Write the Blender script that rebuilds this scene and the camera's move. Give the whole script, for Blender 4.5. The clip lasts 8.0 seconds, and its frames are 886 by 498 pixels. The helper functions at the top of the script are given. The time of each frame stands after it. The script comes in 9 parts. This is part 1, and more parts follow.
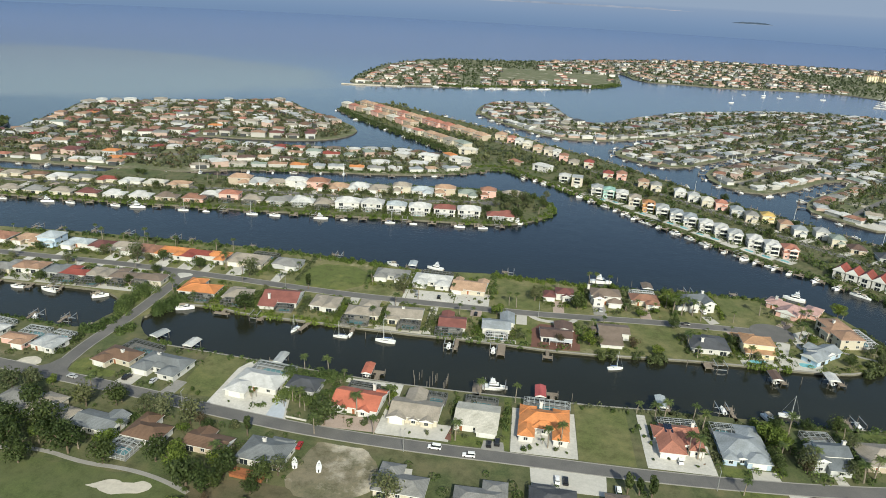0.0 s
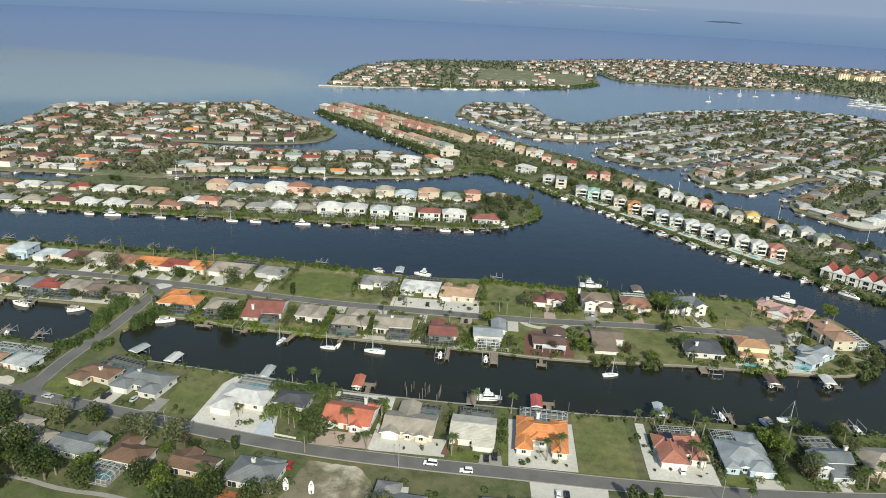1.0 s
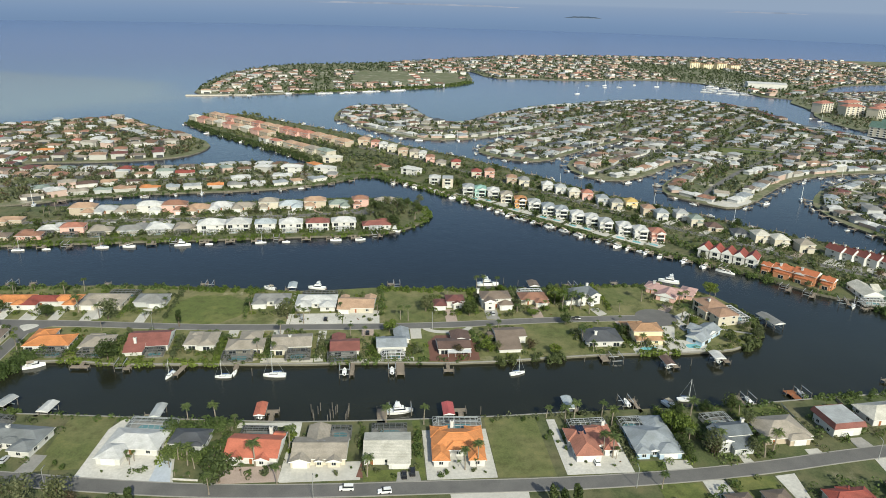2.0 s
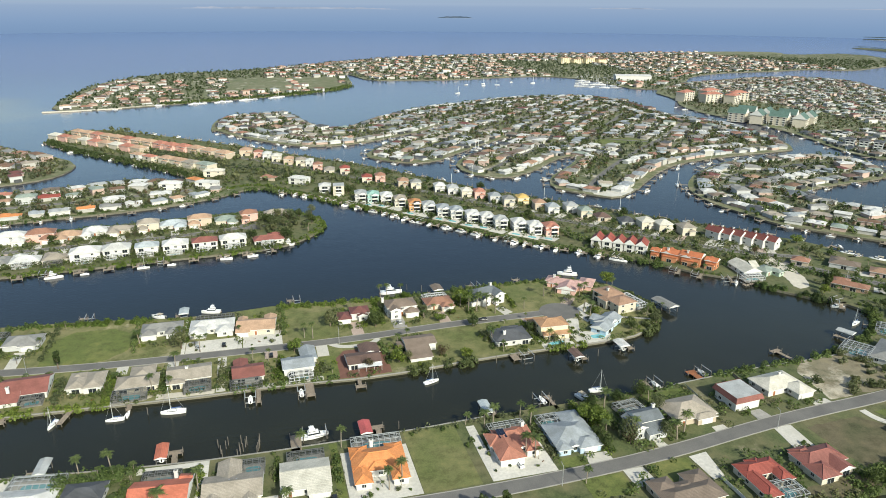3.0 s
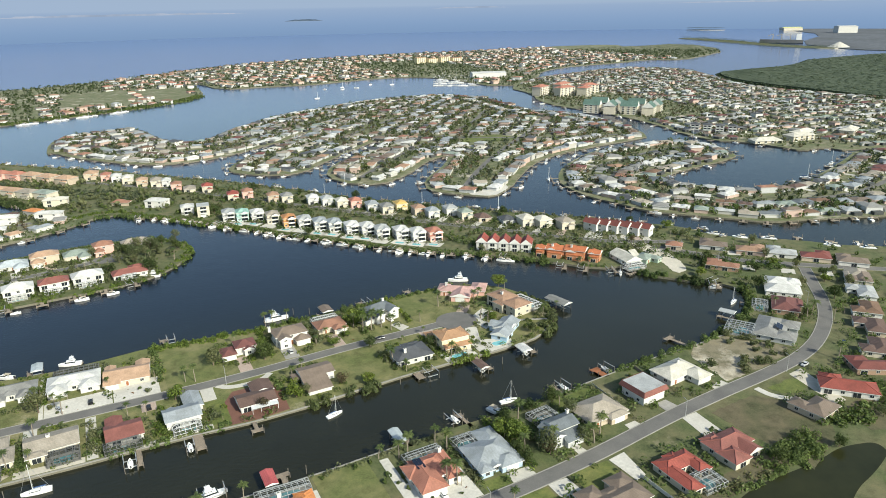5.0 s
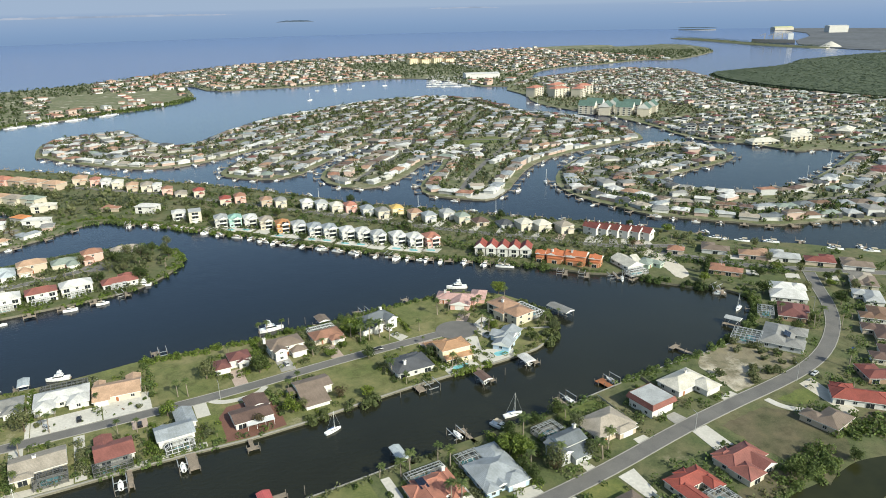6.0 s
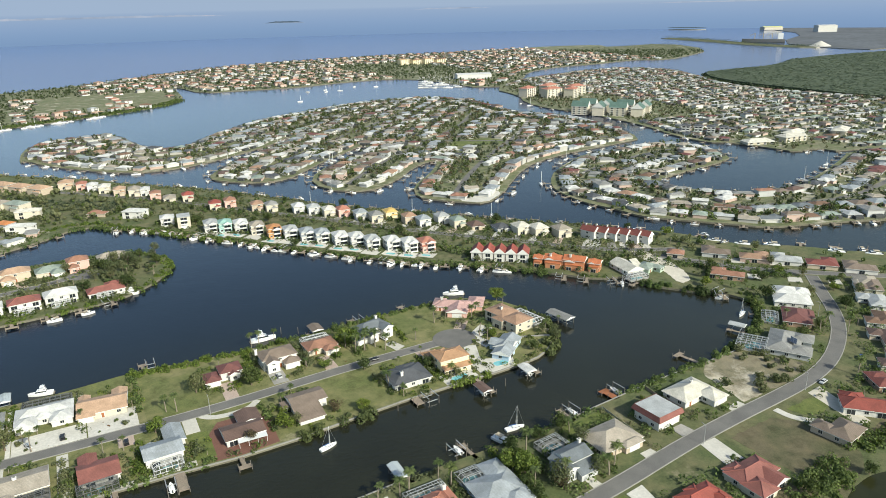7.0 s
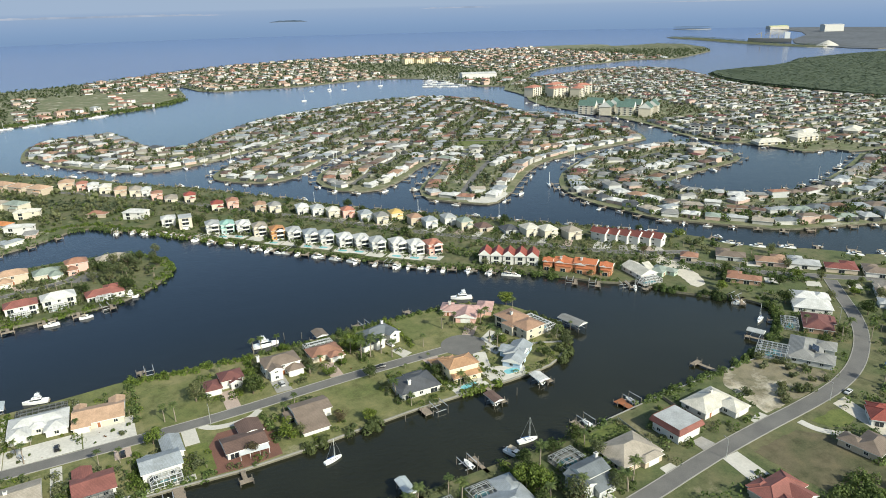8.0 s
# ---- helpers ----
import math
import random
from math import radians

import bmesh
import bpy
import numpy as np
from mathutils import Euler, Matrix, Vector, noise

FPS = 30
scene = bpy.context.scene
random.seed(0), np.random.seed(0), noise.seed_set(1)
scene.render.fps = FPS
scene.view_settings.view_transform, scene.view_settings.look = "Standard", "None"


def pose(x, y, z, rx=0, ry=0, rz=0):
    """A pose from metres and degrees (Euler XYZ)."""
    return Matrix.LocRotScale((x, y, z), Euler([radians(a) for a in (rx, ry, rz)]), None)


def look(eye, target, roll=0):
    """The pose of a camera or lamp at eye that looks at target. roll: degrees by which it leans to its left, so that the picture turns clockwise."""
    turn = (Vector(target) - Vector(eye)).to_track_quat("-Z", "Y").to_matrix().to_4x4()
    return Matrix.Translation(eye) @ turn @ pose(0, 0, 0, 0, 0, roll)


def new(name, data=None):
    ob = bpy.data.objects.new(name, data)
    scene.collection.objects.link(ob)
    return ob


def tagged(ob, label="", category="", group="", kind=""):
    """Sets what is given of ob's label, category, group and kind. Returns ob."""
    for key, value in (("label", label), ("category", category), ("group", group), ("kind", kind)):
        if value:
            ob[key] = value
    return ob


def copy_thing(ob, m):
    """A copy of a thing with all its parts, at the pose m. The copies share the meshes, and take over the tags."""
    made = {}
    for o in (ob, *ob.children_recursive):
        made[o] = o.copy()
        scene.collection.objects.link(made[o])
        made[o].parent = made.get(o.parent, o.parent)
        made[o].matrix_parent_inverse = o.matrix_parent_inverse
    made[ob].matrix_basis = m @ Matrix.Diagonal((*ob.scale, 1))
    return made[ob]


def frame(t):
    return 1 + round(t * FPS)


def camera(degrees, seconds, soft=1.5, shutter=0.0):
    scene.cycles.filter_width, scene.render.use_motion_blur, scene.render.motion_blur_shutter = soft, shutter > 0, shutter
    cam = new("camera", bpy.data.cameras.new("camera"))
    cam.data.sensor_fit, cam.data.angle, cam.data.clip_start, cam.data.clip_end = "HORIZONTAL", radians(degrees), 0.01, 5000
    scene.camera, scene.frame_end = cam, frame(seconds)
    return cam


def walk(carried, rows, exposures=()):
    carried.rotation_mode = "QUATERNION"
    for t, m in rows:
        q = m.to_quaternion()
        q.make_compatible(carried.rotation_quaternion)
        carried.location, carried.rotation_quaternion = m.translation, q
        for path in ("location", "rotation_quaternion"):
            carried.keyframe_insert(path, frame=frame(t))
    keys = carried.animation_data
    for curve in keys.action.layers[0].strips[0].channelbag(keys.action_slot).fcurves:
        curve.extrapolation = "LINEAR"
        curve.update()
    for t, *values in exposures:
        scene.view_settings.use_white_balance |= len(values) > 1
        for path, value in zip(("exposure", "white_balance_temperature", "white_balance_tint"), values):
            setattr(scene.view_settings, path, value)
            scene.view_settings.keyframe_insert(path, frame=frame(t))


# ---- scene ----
cam = camera(64.8, 8.0, 0.9)
PATH = [
    (0, (13.097, -36.682, 160.491), (12.9, -34.815, 159.802), 3.1),
    (0.5, (9.562, -32.393, 160.205), (9.401, -30.522, 159.518), 3.0),
    (1, (6.527, -28.209, 160.128), (6.393, -26.335, 159.443), 2.9),
    (1.5, (3.722, -23.937, 160.373), (3.739, -22.056, 159.695), 2.4),
    (2, (1.79, -19.393, 160.383), (1.979, -17.519, 159.712), 1.6),
    (2.2, (0.952, -17.068, 160.217), (1.25, -15.206, 159.549), 1.2),
    (3.3, (-3.777, -7.443, 161.146), (-3.187, -5.65, 160.485), -0.1),
    (3.5, (-4.452, -5.487, 161.381), (-3.769, -3.728, 160.719), -0.5),
    (4, (-5.664, -0.073, 161.314), (-4.855, 1.631, 160.651), -0.9),
    (4.5, (-6.263, 5.815, 161.19), (-5.426, 7.506, 160.528), -1.0),
    (6, (-4.523, 21.982, 161.701), (-3.658, 23.66, 161.04), -1.2),
    (6.5, (-3.243, 27.444, 161.559), (-2.363, 29.114, 160.899), -1.3),
    (7, (-2.032, 32.792, 161.224), (-1.145, 34.458, 160.564), -1.3),
    (7.5, (-0.427, 38.414, 160.047), (0.456, 40.082, 159.387), -1.3),
    (8, (1.143, 44.151, 159.12), (2.022, 45.822, 158.459), -1.3),
]
walk(cam, [(t, look(eye, target, roll)) for t, eye, target, roll in PATH],
     [(0, 0.25, 6670, 2), (2.2, 0.26, 6670, 2), (3.5, 0.62, 6670, 2), (4.5, 0.56, 6670, 2), (8, 0.53, 6670, 2)])

# ---- world and sun ----
SUN_AZ, SUN_EL = 163.0, 35.0
world = bpy.data.worlds.new("sky")
scene.world = world
world.use_nodes = True
wn = world.node_tree.nodes
sky = wn.new("ShaderNodeTexSky")
sky.sky_type = "NISHITA"
sky.sun_disc = False
sky.sun_elevation, sky.sun_rotation = radians(SUN_EL), radians(SUN_AZ)
sky.air_density, sky.dust_density, sky.ozone_density = 1.0, 1.6, 1.2
wn["Background"].inputs["Strength"].default_value = 0.125
world.node_tree.links.new(sky.outputs["Color"], wn["Background"].inputs["Color"])
sun_data = bpy.data.lights.new("sun", "SUN")
sun_data.energy, sun_data.angle, sun_data.color = 4.2, radians(0.53), (1.0, 0.95, 0.85)
sun = new("sun", sun_data)
to_sun = Vector((math.sin(radians(SUN_AZ)) * math.cos(radians(SUN_EL)), math.cos(radians(SUN_AZ)) * math.cos(radians(SUN_EL)), math.sin(radians(SUN_EL))))
sun.matrix_world = look(to_sun * 900, (0, 0, 0))
scene.view_settings.exposure = 0.0

# ---- materials ----
def shader(name):
    m = bpy.data.materials.new(name)
    m.use_nodes = True
    nt = m.node_tree
    return m, nt, nt.nodes["Principled BSDF"]


def noise_node(nt, scale, detail=4.0, coord="Object", rough=0.6):
    tc = nt.nodes.new("ShaderNodeTexCoord") if coord == "Object" else nt.nodes.new("ShaderNodeNewGeometry")
    n = nt.nodes.new("ShaderNodeTexNoise")
    n.inputs["Scale"].default_value, n.inputs["Detail"].default_value, n.inputs["Roughness"].default_value = scale, detail, rough
    nt.links.new(tc.outputs["Object" if coord == "Object" else "Position"], n.inputs["Vector"])
    return n.outputs["Fac"]


def ramp(nt, fac, stops):
    r = nt.nodes.new("ShaderNodeValToRGB")
    while len(r.color_ramp.elements) < len(stops):
        r.color_ramp.elements.new(0.5)
    for e, (p, c) in zip(r.color_ramp.elements, stops):
        e.position, e.color = p, (*c, 1)
    nt.links.new(fac, r.inputs["Fac"])
    return r.outputs["Color"]


def mix(nt, fac, a, b, kind="MIX"):
    n = nt.nodes.new("ShaderNodeMix")
    n.data_type, n.blend_type = "RGBA", kind
    for sock, v in ((n.inputs["Factor"], fac), (n.inputs["A"], a), (n.inputs["B"], b)):
        if isinstance(v, (int, float)):
            sock.default_value = v
        elif isinstance(v, tuple):
            sock.default_value = (*v, 1)
        else:
            nt.links.new(v, sock)
    return n.outputs["Result"]


def bump(nt, bsdf, height, strength, distance):
    b = nt.nodes.new("ShaderNodeBump")
    b.inputs["Strength"].default_value, b.inputs["Distance"].default_value = strength, distance
    nt.links.new(height, b.inputs["Height"])
    nt.links.new(b.outputs["Normal"], bsdf.inputs["Normal"])


def shade(c, k):
    return tuple(min(1.0, v * k) for v in c)


def surface(name, color, rough=0.7, vary=0.18, grain=3.0, stain=0.15, relief=0.02, metal=0.0, coord="Position", spread=0.12):
    """A plain surface with fine grain, wider stains, and a little difference from thing to thing."""
    m, nt, b = shader(name)
    fine = ramp(nt, noise_node(nt, grain, 5, coord), [(0.3, shade(color, 1 - vary)), (0.7, shade(color, 1 + vary))])
    wide = ramp(nt, noise_node(nt, stain, 3, coord), [(0.35, (1 - vary, 1 - vary, 1 - vary * 1.1)), (0.65, (1, 1, 1))])
    col = mix(nt, 1.0, fine, wide, "MULTIPLY")
    info = nt.nodes.new("ShaderNodeObjectInfo")
    each = ramp(nt, info.outputs["Random"], [(0.0, (1 - spread,) * 3), (1.0, (1, 1, 1))])
    col = mix(nt, 1.0, col, each, "MULTIPLY")
    nt.links.new(col, b.inputs["Base Color"])
    b.inputs["Roughness"].default_value, b.inputs["Metallic"].default_value = rough, metal
    if relief:
        bump(nt, b, noise_node(nt, grain * 2, 4, coord), 0.5, relief)
    return m


ROOF_COLORS = {
    "white": (0.59, 0.59, 0.575), "cream": (0.60, 0.575, 0.50), "light_grey": (0.40, 0.415, 0.42), "grey": (0.25, 0.25, 0.24),
    "beige": (0.35, 0.31, 0.255), "taupe": (0.2, 0.155, 0.122), "brown": (0.185, 0.112, 0.072), "dark_red": (0.165, 0.065, 0.057),
    "red": (0.28, 0.068, 0.05), "coral": (0.5, 0.155, 0.095), "orange": (0.6, 0.24, 0.085), "terracotta": (0.32, 0.165, 0.11),
    "faded_red": (0.26, 0.098, 0.08), "salmon": (0.42, 0.18, 0.125), "peach": (0.48, 0.32, 0.215), "pink": (0.52, 0.33, 0.3), "charcoal": (0.085, 0.09, 0.10), "blue_grey": (0.205, 0.22, 0.225),
    "pale_blue": (0.44, 0.49, 0.52), "teal": (0.095, 0.165, 0.14), "sulphur": (0.72, 0.72, 0.30), "mint": (0.30, 0.50, 0.44), "green_grey": (0.26, 0.31, 0.27), "tan": (0.43, 0.255, 0.145), "aqua": (0.12, 0.5, 0.45), "ochre": (0.58, 0.40, 0.13),
    "pink_red": (0.45, 0.10, 0.10), "rust": (0.50, 0.165, 0.072), "umber_red": (0.20, 0.062, 0.05), "tan_orange": (0.46, 0.22, 0.09), "silver": (0.30, 0.33, 0.355), "slate": (0.15, 0.17, 0.185), "umber": (0.135, 0.085, 0.068), "sandstone": (0.36, 0.225, 0.15)}


def roofing(name, color):
    """Roof covering: courses running down the slope, weather streaks, a little difference from roof to roof."""
    m, nt, b = shader("roof_" + name)
    geo = nt.nodes.new("ShaderNodeNewGeometry")
    course = nt.nodes.new("ShaderNodeTexWave")
    course.wave_type, course.bands_direction = "BANDS", "Z"
    course.inputs["Scale"].default_value, course.inputs["Distortion"].default_value, course.inputs["Detail"].default_value = 1.9, 1.2, 2.0
    nt.links.new(geo.outputs["Position"], course.inputs["Vector"])
    fine = ramp(nt, noise_node(nt, 2.2, 6, "Position"), [(0.3, shade(color, 0.80)), (0.7, shade(color, 1.16))])
    wide = ramp(nt, noise_node(nt, 0.22, 4, "Position"), [(0.35, (0.74, 0.74, 0.72)), (0.62, (1, 1, 1))])
    rows = ramp(nt, course.outputs["Fac"], [(0.0, (0.84, 0.84, 0.84)), (0.45, (1, 1, 1))])
    col = mix(nt, 1.0, mix(nt, 1.0, fine, wide, "MULTIPLY"), rows, "MULTIPLY")
    info = nt.nodes.new("ShaderNodeObjectInfo")
    each = ramp(nt, info.outputs["Random"], [(0.0, (0.86, 0.86, 0.86)), (1.0, (1, 1, 1))])
    nt.links.new(mix(nt, 1.0, col, each, "MULTIPLY"), b.inputs["Base Color"])
    b.inputs["Roughness"].default_value = 0.72
    bump(nt, b, course.outputs["Fac"], 0.5, 0.06)
    return m


ROOF = {k: roofing(k, c) for k, c in ROOF_COLORS.items()}
RIDGE = {k: surface("ridge_" + k, shade(c, 1.1), 0.75, 0.12, 2.0, 0.3, 0) for k, c in ROOF_COLORS.items() if k not in ("white", "cream")}
WALL = {k: surface("render_" + k, c, 0.85, 0.07, 2.0, 0.3, 0.01) for k, c in {
    "white": (0.61, 0.60, 0.57), "cream": (0.575, 0.525, 0.425), "sand": (0.50, 0.42, 0.325), "yellow": (0.78, 0.66, 0.42), "grey": (0.46, 0.47, 0.47),
    "blue": (0.42, 0.53, 0.64), "pink": (0.68, 0.42, 0.36), "mint": (0.42, 0.62, 0.56), "orange": (0.52, 0.235, 0.12), "brown": (0.34, 0.23, 0.16), "tan_orange": (0.66, 0.36, 0.14), "green": (0.42, 0.52, 0.42), "taupe": (0.37, 0.33, 0.28), "rose": (0.48, 0.36, 0.31), "stone": (0.42, 0.41, 0.38)}.items()}
TRIM = surface("white_trim", (0.70, 0.70, 0.67), 0.6, 0.05, 2, 0.4, 0)
CONCRETE = surface("pale_concrete", (0.50, 0.48, 0.43), 0.9, 0.10, 1.2, 0.13, 0.02)
WHITE_DRIVE = surface("bright_white_paving", (0.56, 0.54, 0.49), 0.9, 0.14, 0.9, 0.12, 0.02)
BLUE_DRIVE = surface("painted_blue_concrete", (0.46, 0.50, 0.55), 0.85, 0.1, 0.9, 0.15, 0.02)
GREY_DRIVE = surface("grey_driveway", (0.30, 0.29, 0.27), 0.9, 0.14, 1.1, 0.15, 0.02)
PAVER = surface("pink_pavers", (0.42, 0.33, 0.28), 0.9, 0.16, 2.4, 0.2, 0.03)
BRICK = surface("red_brick_paving", (0.17, 0.08, 0.058), 0.9, 0.2, 2.4, 0.2, 0.03)
KERB = surface("kerb_concrete", (0.28, 0.27, 0.245), 0.9, 0.1, 2, 0.2, 0.02)
SEAWALL = surface("seawall_concrete", (0.17, 0.16, 0.12), 0.95, 0.25, 1.5, 0.12, 0.05)
SAND = surface("sand", (0.54, 0.50, 0.42), 0.95, 0.12, 0.7, 0.1, 0.03)
WOOD = surface("weathered_wood", (0.27, 0.22, 0.17), 0.85, 0.25, 3, 0.4, 0.02)
RED_WOOD = surface("red_stained_wood", (0.32, 0.12, 0.05), 0.8, 0.22, 3, 0.4, 0.02)
PILE = surface("grey_wood_pile", (0.17, 0.15, 0.13), 0.9, 0.25, 3, 0.6, 0.02)
BARK = surface("bark", (0.17, 0.13, 0.095), 0.95, 0.3, 4, 0.8, 0.04)
PALM_BARK = surface("palm_bark", (0.27, 0.23, 0.18), 0.95, 0.25, 5, 0.8, 0.03)
METAL_DARK = surface("bronze_frame", (0.19, 0.19, 0.18), 0.45, 0.1, 3, 0.6, 0, 0.3)
METAL_WHITE = surface("white_frame", (0.68, 0.69, 0.69), 0.45, 0.06, 3, 0.6, 0, 0.0)
METAL_PALE = surface("pale_grey_frame", (0.40, 0.42, 0.42), 0.45, 0.06, 3, 0.6, 0, 0.0)
ALU = surface("aluminium", (0.55, 0.56, 0.57), 0.4, 0.08, 3, 0.6, 0, 0.6)
GELCOAT = surface("white_hull", (0.82, 0.82, 0.80), 0.25, 0.04, 1, 0.4, 0)
CANVAS_BLUE = surface("blue_canvas", (0.03, 0.08, 0.22), 0.8, 0.1, 2, 0.5, 0)
CANVAS_TAN = surface("tan_canvas", (0.42, 0.36, 0.27), 0.85, 0.1, 2, 0.5, 0)
RUBBER = surface("tyre_rubber", (0.03, 0.03, 0.03), 0.9, 0.1, 3, 0.5, 0)
CAR = {k: surface("car_paint_" + k, c, 0.25, 0.03, 1, 0.4, 0) for k, c in {"white": (0.8, 0.8, 0.8), "black": (0.02, 0.02, 0.022), "silver": (0.45, 0.46, 0.47), "red": (0.35, 0.03, 0.03), "blue": (0.03, 0.06, 0.2), "sand": (0.4, 0.35, 0.26)}.items()}


def glass_dark(name, color, rough=0.08):
    m, nt, b = shader(name)
    b.inputs["Base Color"].default_value = (*color, 1)
    b.inputs["Roughness"].default_value = rough
    b.inputs["IOR"].default_value = 1.5
    return m


GLASS = glass_dark("window_glass", (0.02, 0.025, 0.03))
SOLAR = glass_dark("solar_panel", (0.012, 0.016, 0.03), 0.15)


def screen_mesh(name, color, cover):
    """Insect screen: a dark weave that lets part of the light through."""
    m, nt, b = shader(name)
    b.inputs["Base Color"].default_value, b.inputs["Roughness"].default_value = (*color, 1), 0.9
    b.inputs["Alpha"].default_value = cover
    return m


SCREEN = screen_mesh("insect_screen", (0.035, 0.04, 0.04), 0.40)
SCREEN_LIGHT = screen_mesh("pale_insect_screen", (0.10, 0.11, 0.11), 0.32)


def pool_water():
    m, nt, b = shader("pool_water")
    nt.links.new(ramp(nt, noise_node(nt, 0.6, 3, "Position"), [(0.3, (0.13, 0.38, 0.43)), (0.7, (0.22, 0.48, 0.52))]), b.inputs["Base Color"])
    b.inputs["Roughness"].default_value = 0.1
    return m


POOL = pool_water()


def foliage(name, dark, light, spread=0.35):
    m, nt, b = shader(name)
    geo = nt.nodes.new("ShaderNodeNewGeometry")
    info = nt.nodes.new("ShaderNodeObjectInfo")
    leaf = ramp(nt, geo.outputs["Random Per Island"], [(0.0, dark), (0.75, light), (1.0, shade(light, 1.15))])
    patch = ramp(nt, noise_node(nt, 0.11, 3, "Position"), [(0.35, (0.72, 0.76, 0.70)), (0.65, (1.0, 1.0, 1.0))])
    each = ramp(nt, info.outputs["Random"], [(0.0, (1 - spread, 1 - spread * 0.8, 1 - spread)), (0.6, (1, 1, 1)), (1.0, (1.0, 0.97, 0.85))])
    col = mix(nt, 1.0, mix(nt, 1.0, leaf, patch, "MULTIPLY"), each, "MULTIPLY")
    nt.links.new(col, b.inputs["Base Color"])
    b.inputs["Roughness"].default_value = 0.6
    b.inputs["Specular IOR Level"].default_value = 0.25
    thin = nt.nodes.new("ShaderNodeBsdfTranslucent")
    both = nt.nodes.new("ShaderNodeMixShader")
    both.inputs["Fac"].default_value = 0.42
    nt.links.new(mix(nt, 1.0, col, (1.15, 1.2, 0.6), "MULTIPLY"), thin.inputs["Color"])
    nt.links.new(b.outputs["BSDF"], both.inputs[1])
    nt.links.new(thin.outputs["BSDF"], both.inputs[2])
    nt.links.new(both.outputs["Shader"], nt.nodes["Material Output"].inputs["Surface"])
    return m


LEAF = foliage("broad_leaves", (0.056, 0.084, 0.028), (0.155, 0.205, 0.070))
OAK_LEAF = foliage("dark_oak_leaves", (0.042, 0.06, 0.022), (0.10, 0.132, 0.047))
# winter grey-green, greyed further: distance haze put into the leaf colour
FAR_LEAF = foliage("hazed_winter_leaves", (0.064, 0.08, 0.052), (0.142, 0.16, 0.110))
LEAF_BRIGHT = foliage("bright_leaves", (0.085, 0.122, 0.026), (0.21, 0.262, 0.06))
LEAF_GREY = foliage("grey_green_leaves", (0.092, 0.105, 0.056), (0.20, 0.212, 0.118))
LEAF_BROWN = foliage("dry_twigs", (0.09, 0.065, 0.04), (0.17, 0.13, 0.085))
FROND = foliage("palm_fronds", (0.062, 0.092, 0.034), (0.175, 0.215, 0.085))
MANGROVE = foliage("mangrove_leaves", (0.062, 0.08, 0.034), (0.135, 0.16, 0.066))
FOREST = foliage("mangrove_canopy", (0.05, 0.07, 0.038), (0.062, 0.084, 0.046), 0.1)
FLOWER = foliage("flowering_shrub", (0.12, 0.07, 0.04), (0.30, 0.14, 0.06))


def turf(name, greens, dry, sandy, dry_at=0.55, sand_at=0.7):
    """Grass with mown tufts, dry patches and bare sandy spots."""
    m, nt, b = shader(name)
    fine = ramp(nt, noise_node(nt, 1.4, 6, "Position"), [(0.3, greens[0]), (0.7, greens[1])])
    patch = ramp(nt, noise_node(nt, 0.055, 6, "Position", 0.65), [(dry_at - 0.12, (0, 0, 0)), (dry_at + 0.1, (1, 1, 1))])
    bare = ramp(nt, noise_node(nt, 0.032, 7, "Position", 0.7), [(sand_at - 0.04, (0, 0, 0)), (sand_at + 0.07, (1, 1, 1))])
    col = mix(nt, bare, mix(nt, patch, fine, dry), sandy)
    speck = ramp(nt, noise_node(nt, 6.0, 3, "Position"), [(0.3, (0.75, 0.75, 0.75)), (0.6, (1, 1, 1))])
    clumps = ramp(nt, noise_node(nt, 0.22, 7, "Position", 0.7), [(0.32, (0.72, 0.68, 0.62)), (0.5, (1.0, 1.0, 1.0)), (0.68, (1.18, 1.14, 1.06))])
    col = mix(nt, 1.0, mix(nt, 1.0, col, speck, "MULTIPLY"), clumps, "MULTIPLY")
    nt.links.new(col, b.inputs["Base Color"])
    b.inputs["Roughness"].default_value = 0.95
    bump(nt, b, noise_node(nt, 3.0, 5, "Position"), 0.6, 0.12)
    return m


GROUND = turf("patchy_turf", ((0.055, 0.076, 0.025), (0.095, 0.117, 0.042)), (0.128, 0.121, 0.06), (0.28, 0.24, 0.165), 0.53, 0.66)
FAR_GROUND = turf("built_up_ground", ((0.085, 0.108, 0.045), (0.14, 0.155, 0.072)), (0.19, 0.18, 0.115), (0.42, 0.39, 0.32), 0.55, 0.60)
YARD = turf("green_yards", ((0.088, 0.106, 0.031), (0.15, 0.162, 0.056)), (0.185, 0.172, 0.08), (0.42, 0.37, 0.27), 0.54, 0.64)
LAWN = turf("green_lawn", ((0.075, 0.10, 0.022), (0.125, 0.15, 0.036)), (0.155, 0.16, 0.05), (0.2, 0.18, 0.09), 0.62, 0.8)
DRY_LAWN = turf("dry_lawn", ((0.080, 0.102, 0.028), (0.128, 0.146, 0.045)), (0.155, 0.152, 0.062), (0.28, 0.24, 0.15), 0.53, 0.70)
SCRUB = turf("sandy_scrub", ((0.085, 0.09, 0.042), (0.13, 0.126, 0.066)), (0.195, 0.172, 0.115), (0.44, 0.40, 0.32), 0.44, 0.52)
CANOPY = turf("canopy_green", ((0.05, 0.07, 0.036), (0.07, 0.094, 0.048)), (0.062, 0.082, 0.042), (0.07, 0.085, 0.045), 0.55, 0.8)
GOLF = turf("golf_green", ((0.065, 0.09, 0.025), (0.10, 0.13, 0.038)), (0.09, 0.105, 0.04), (0.13, 0.125, 0.055), 0.5, 0.75)
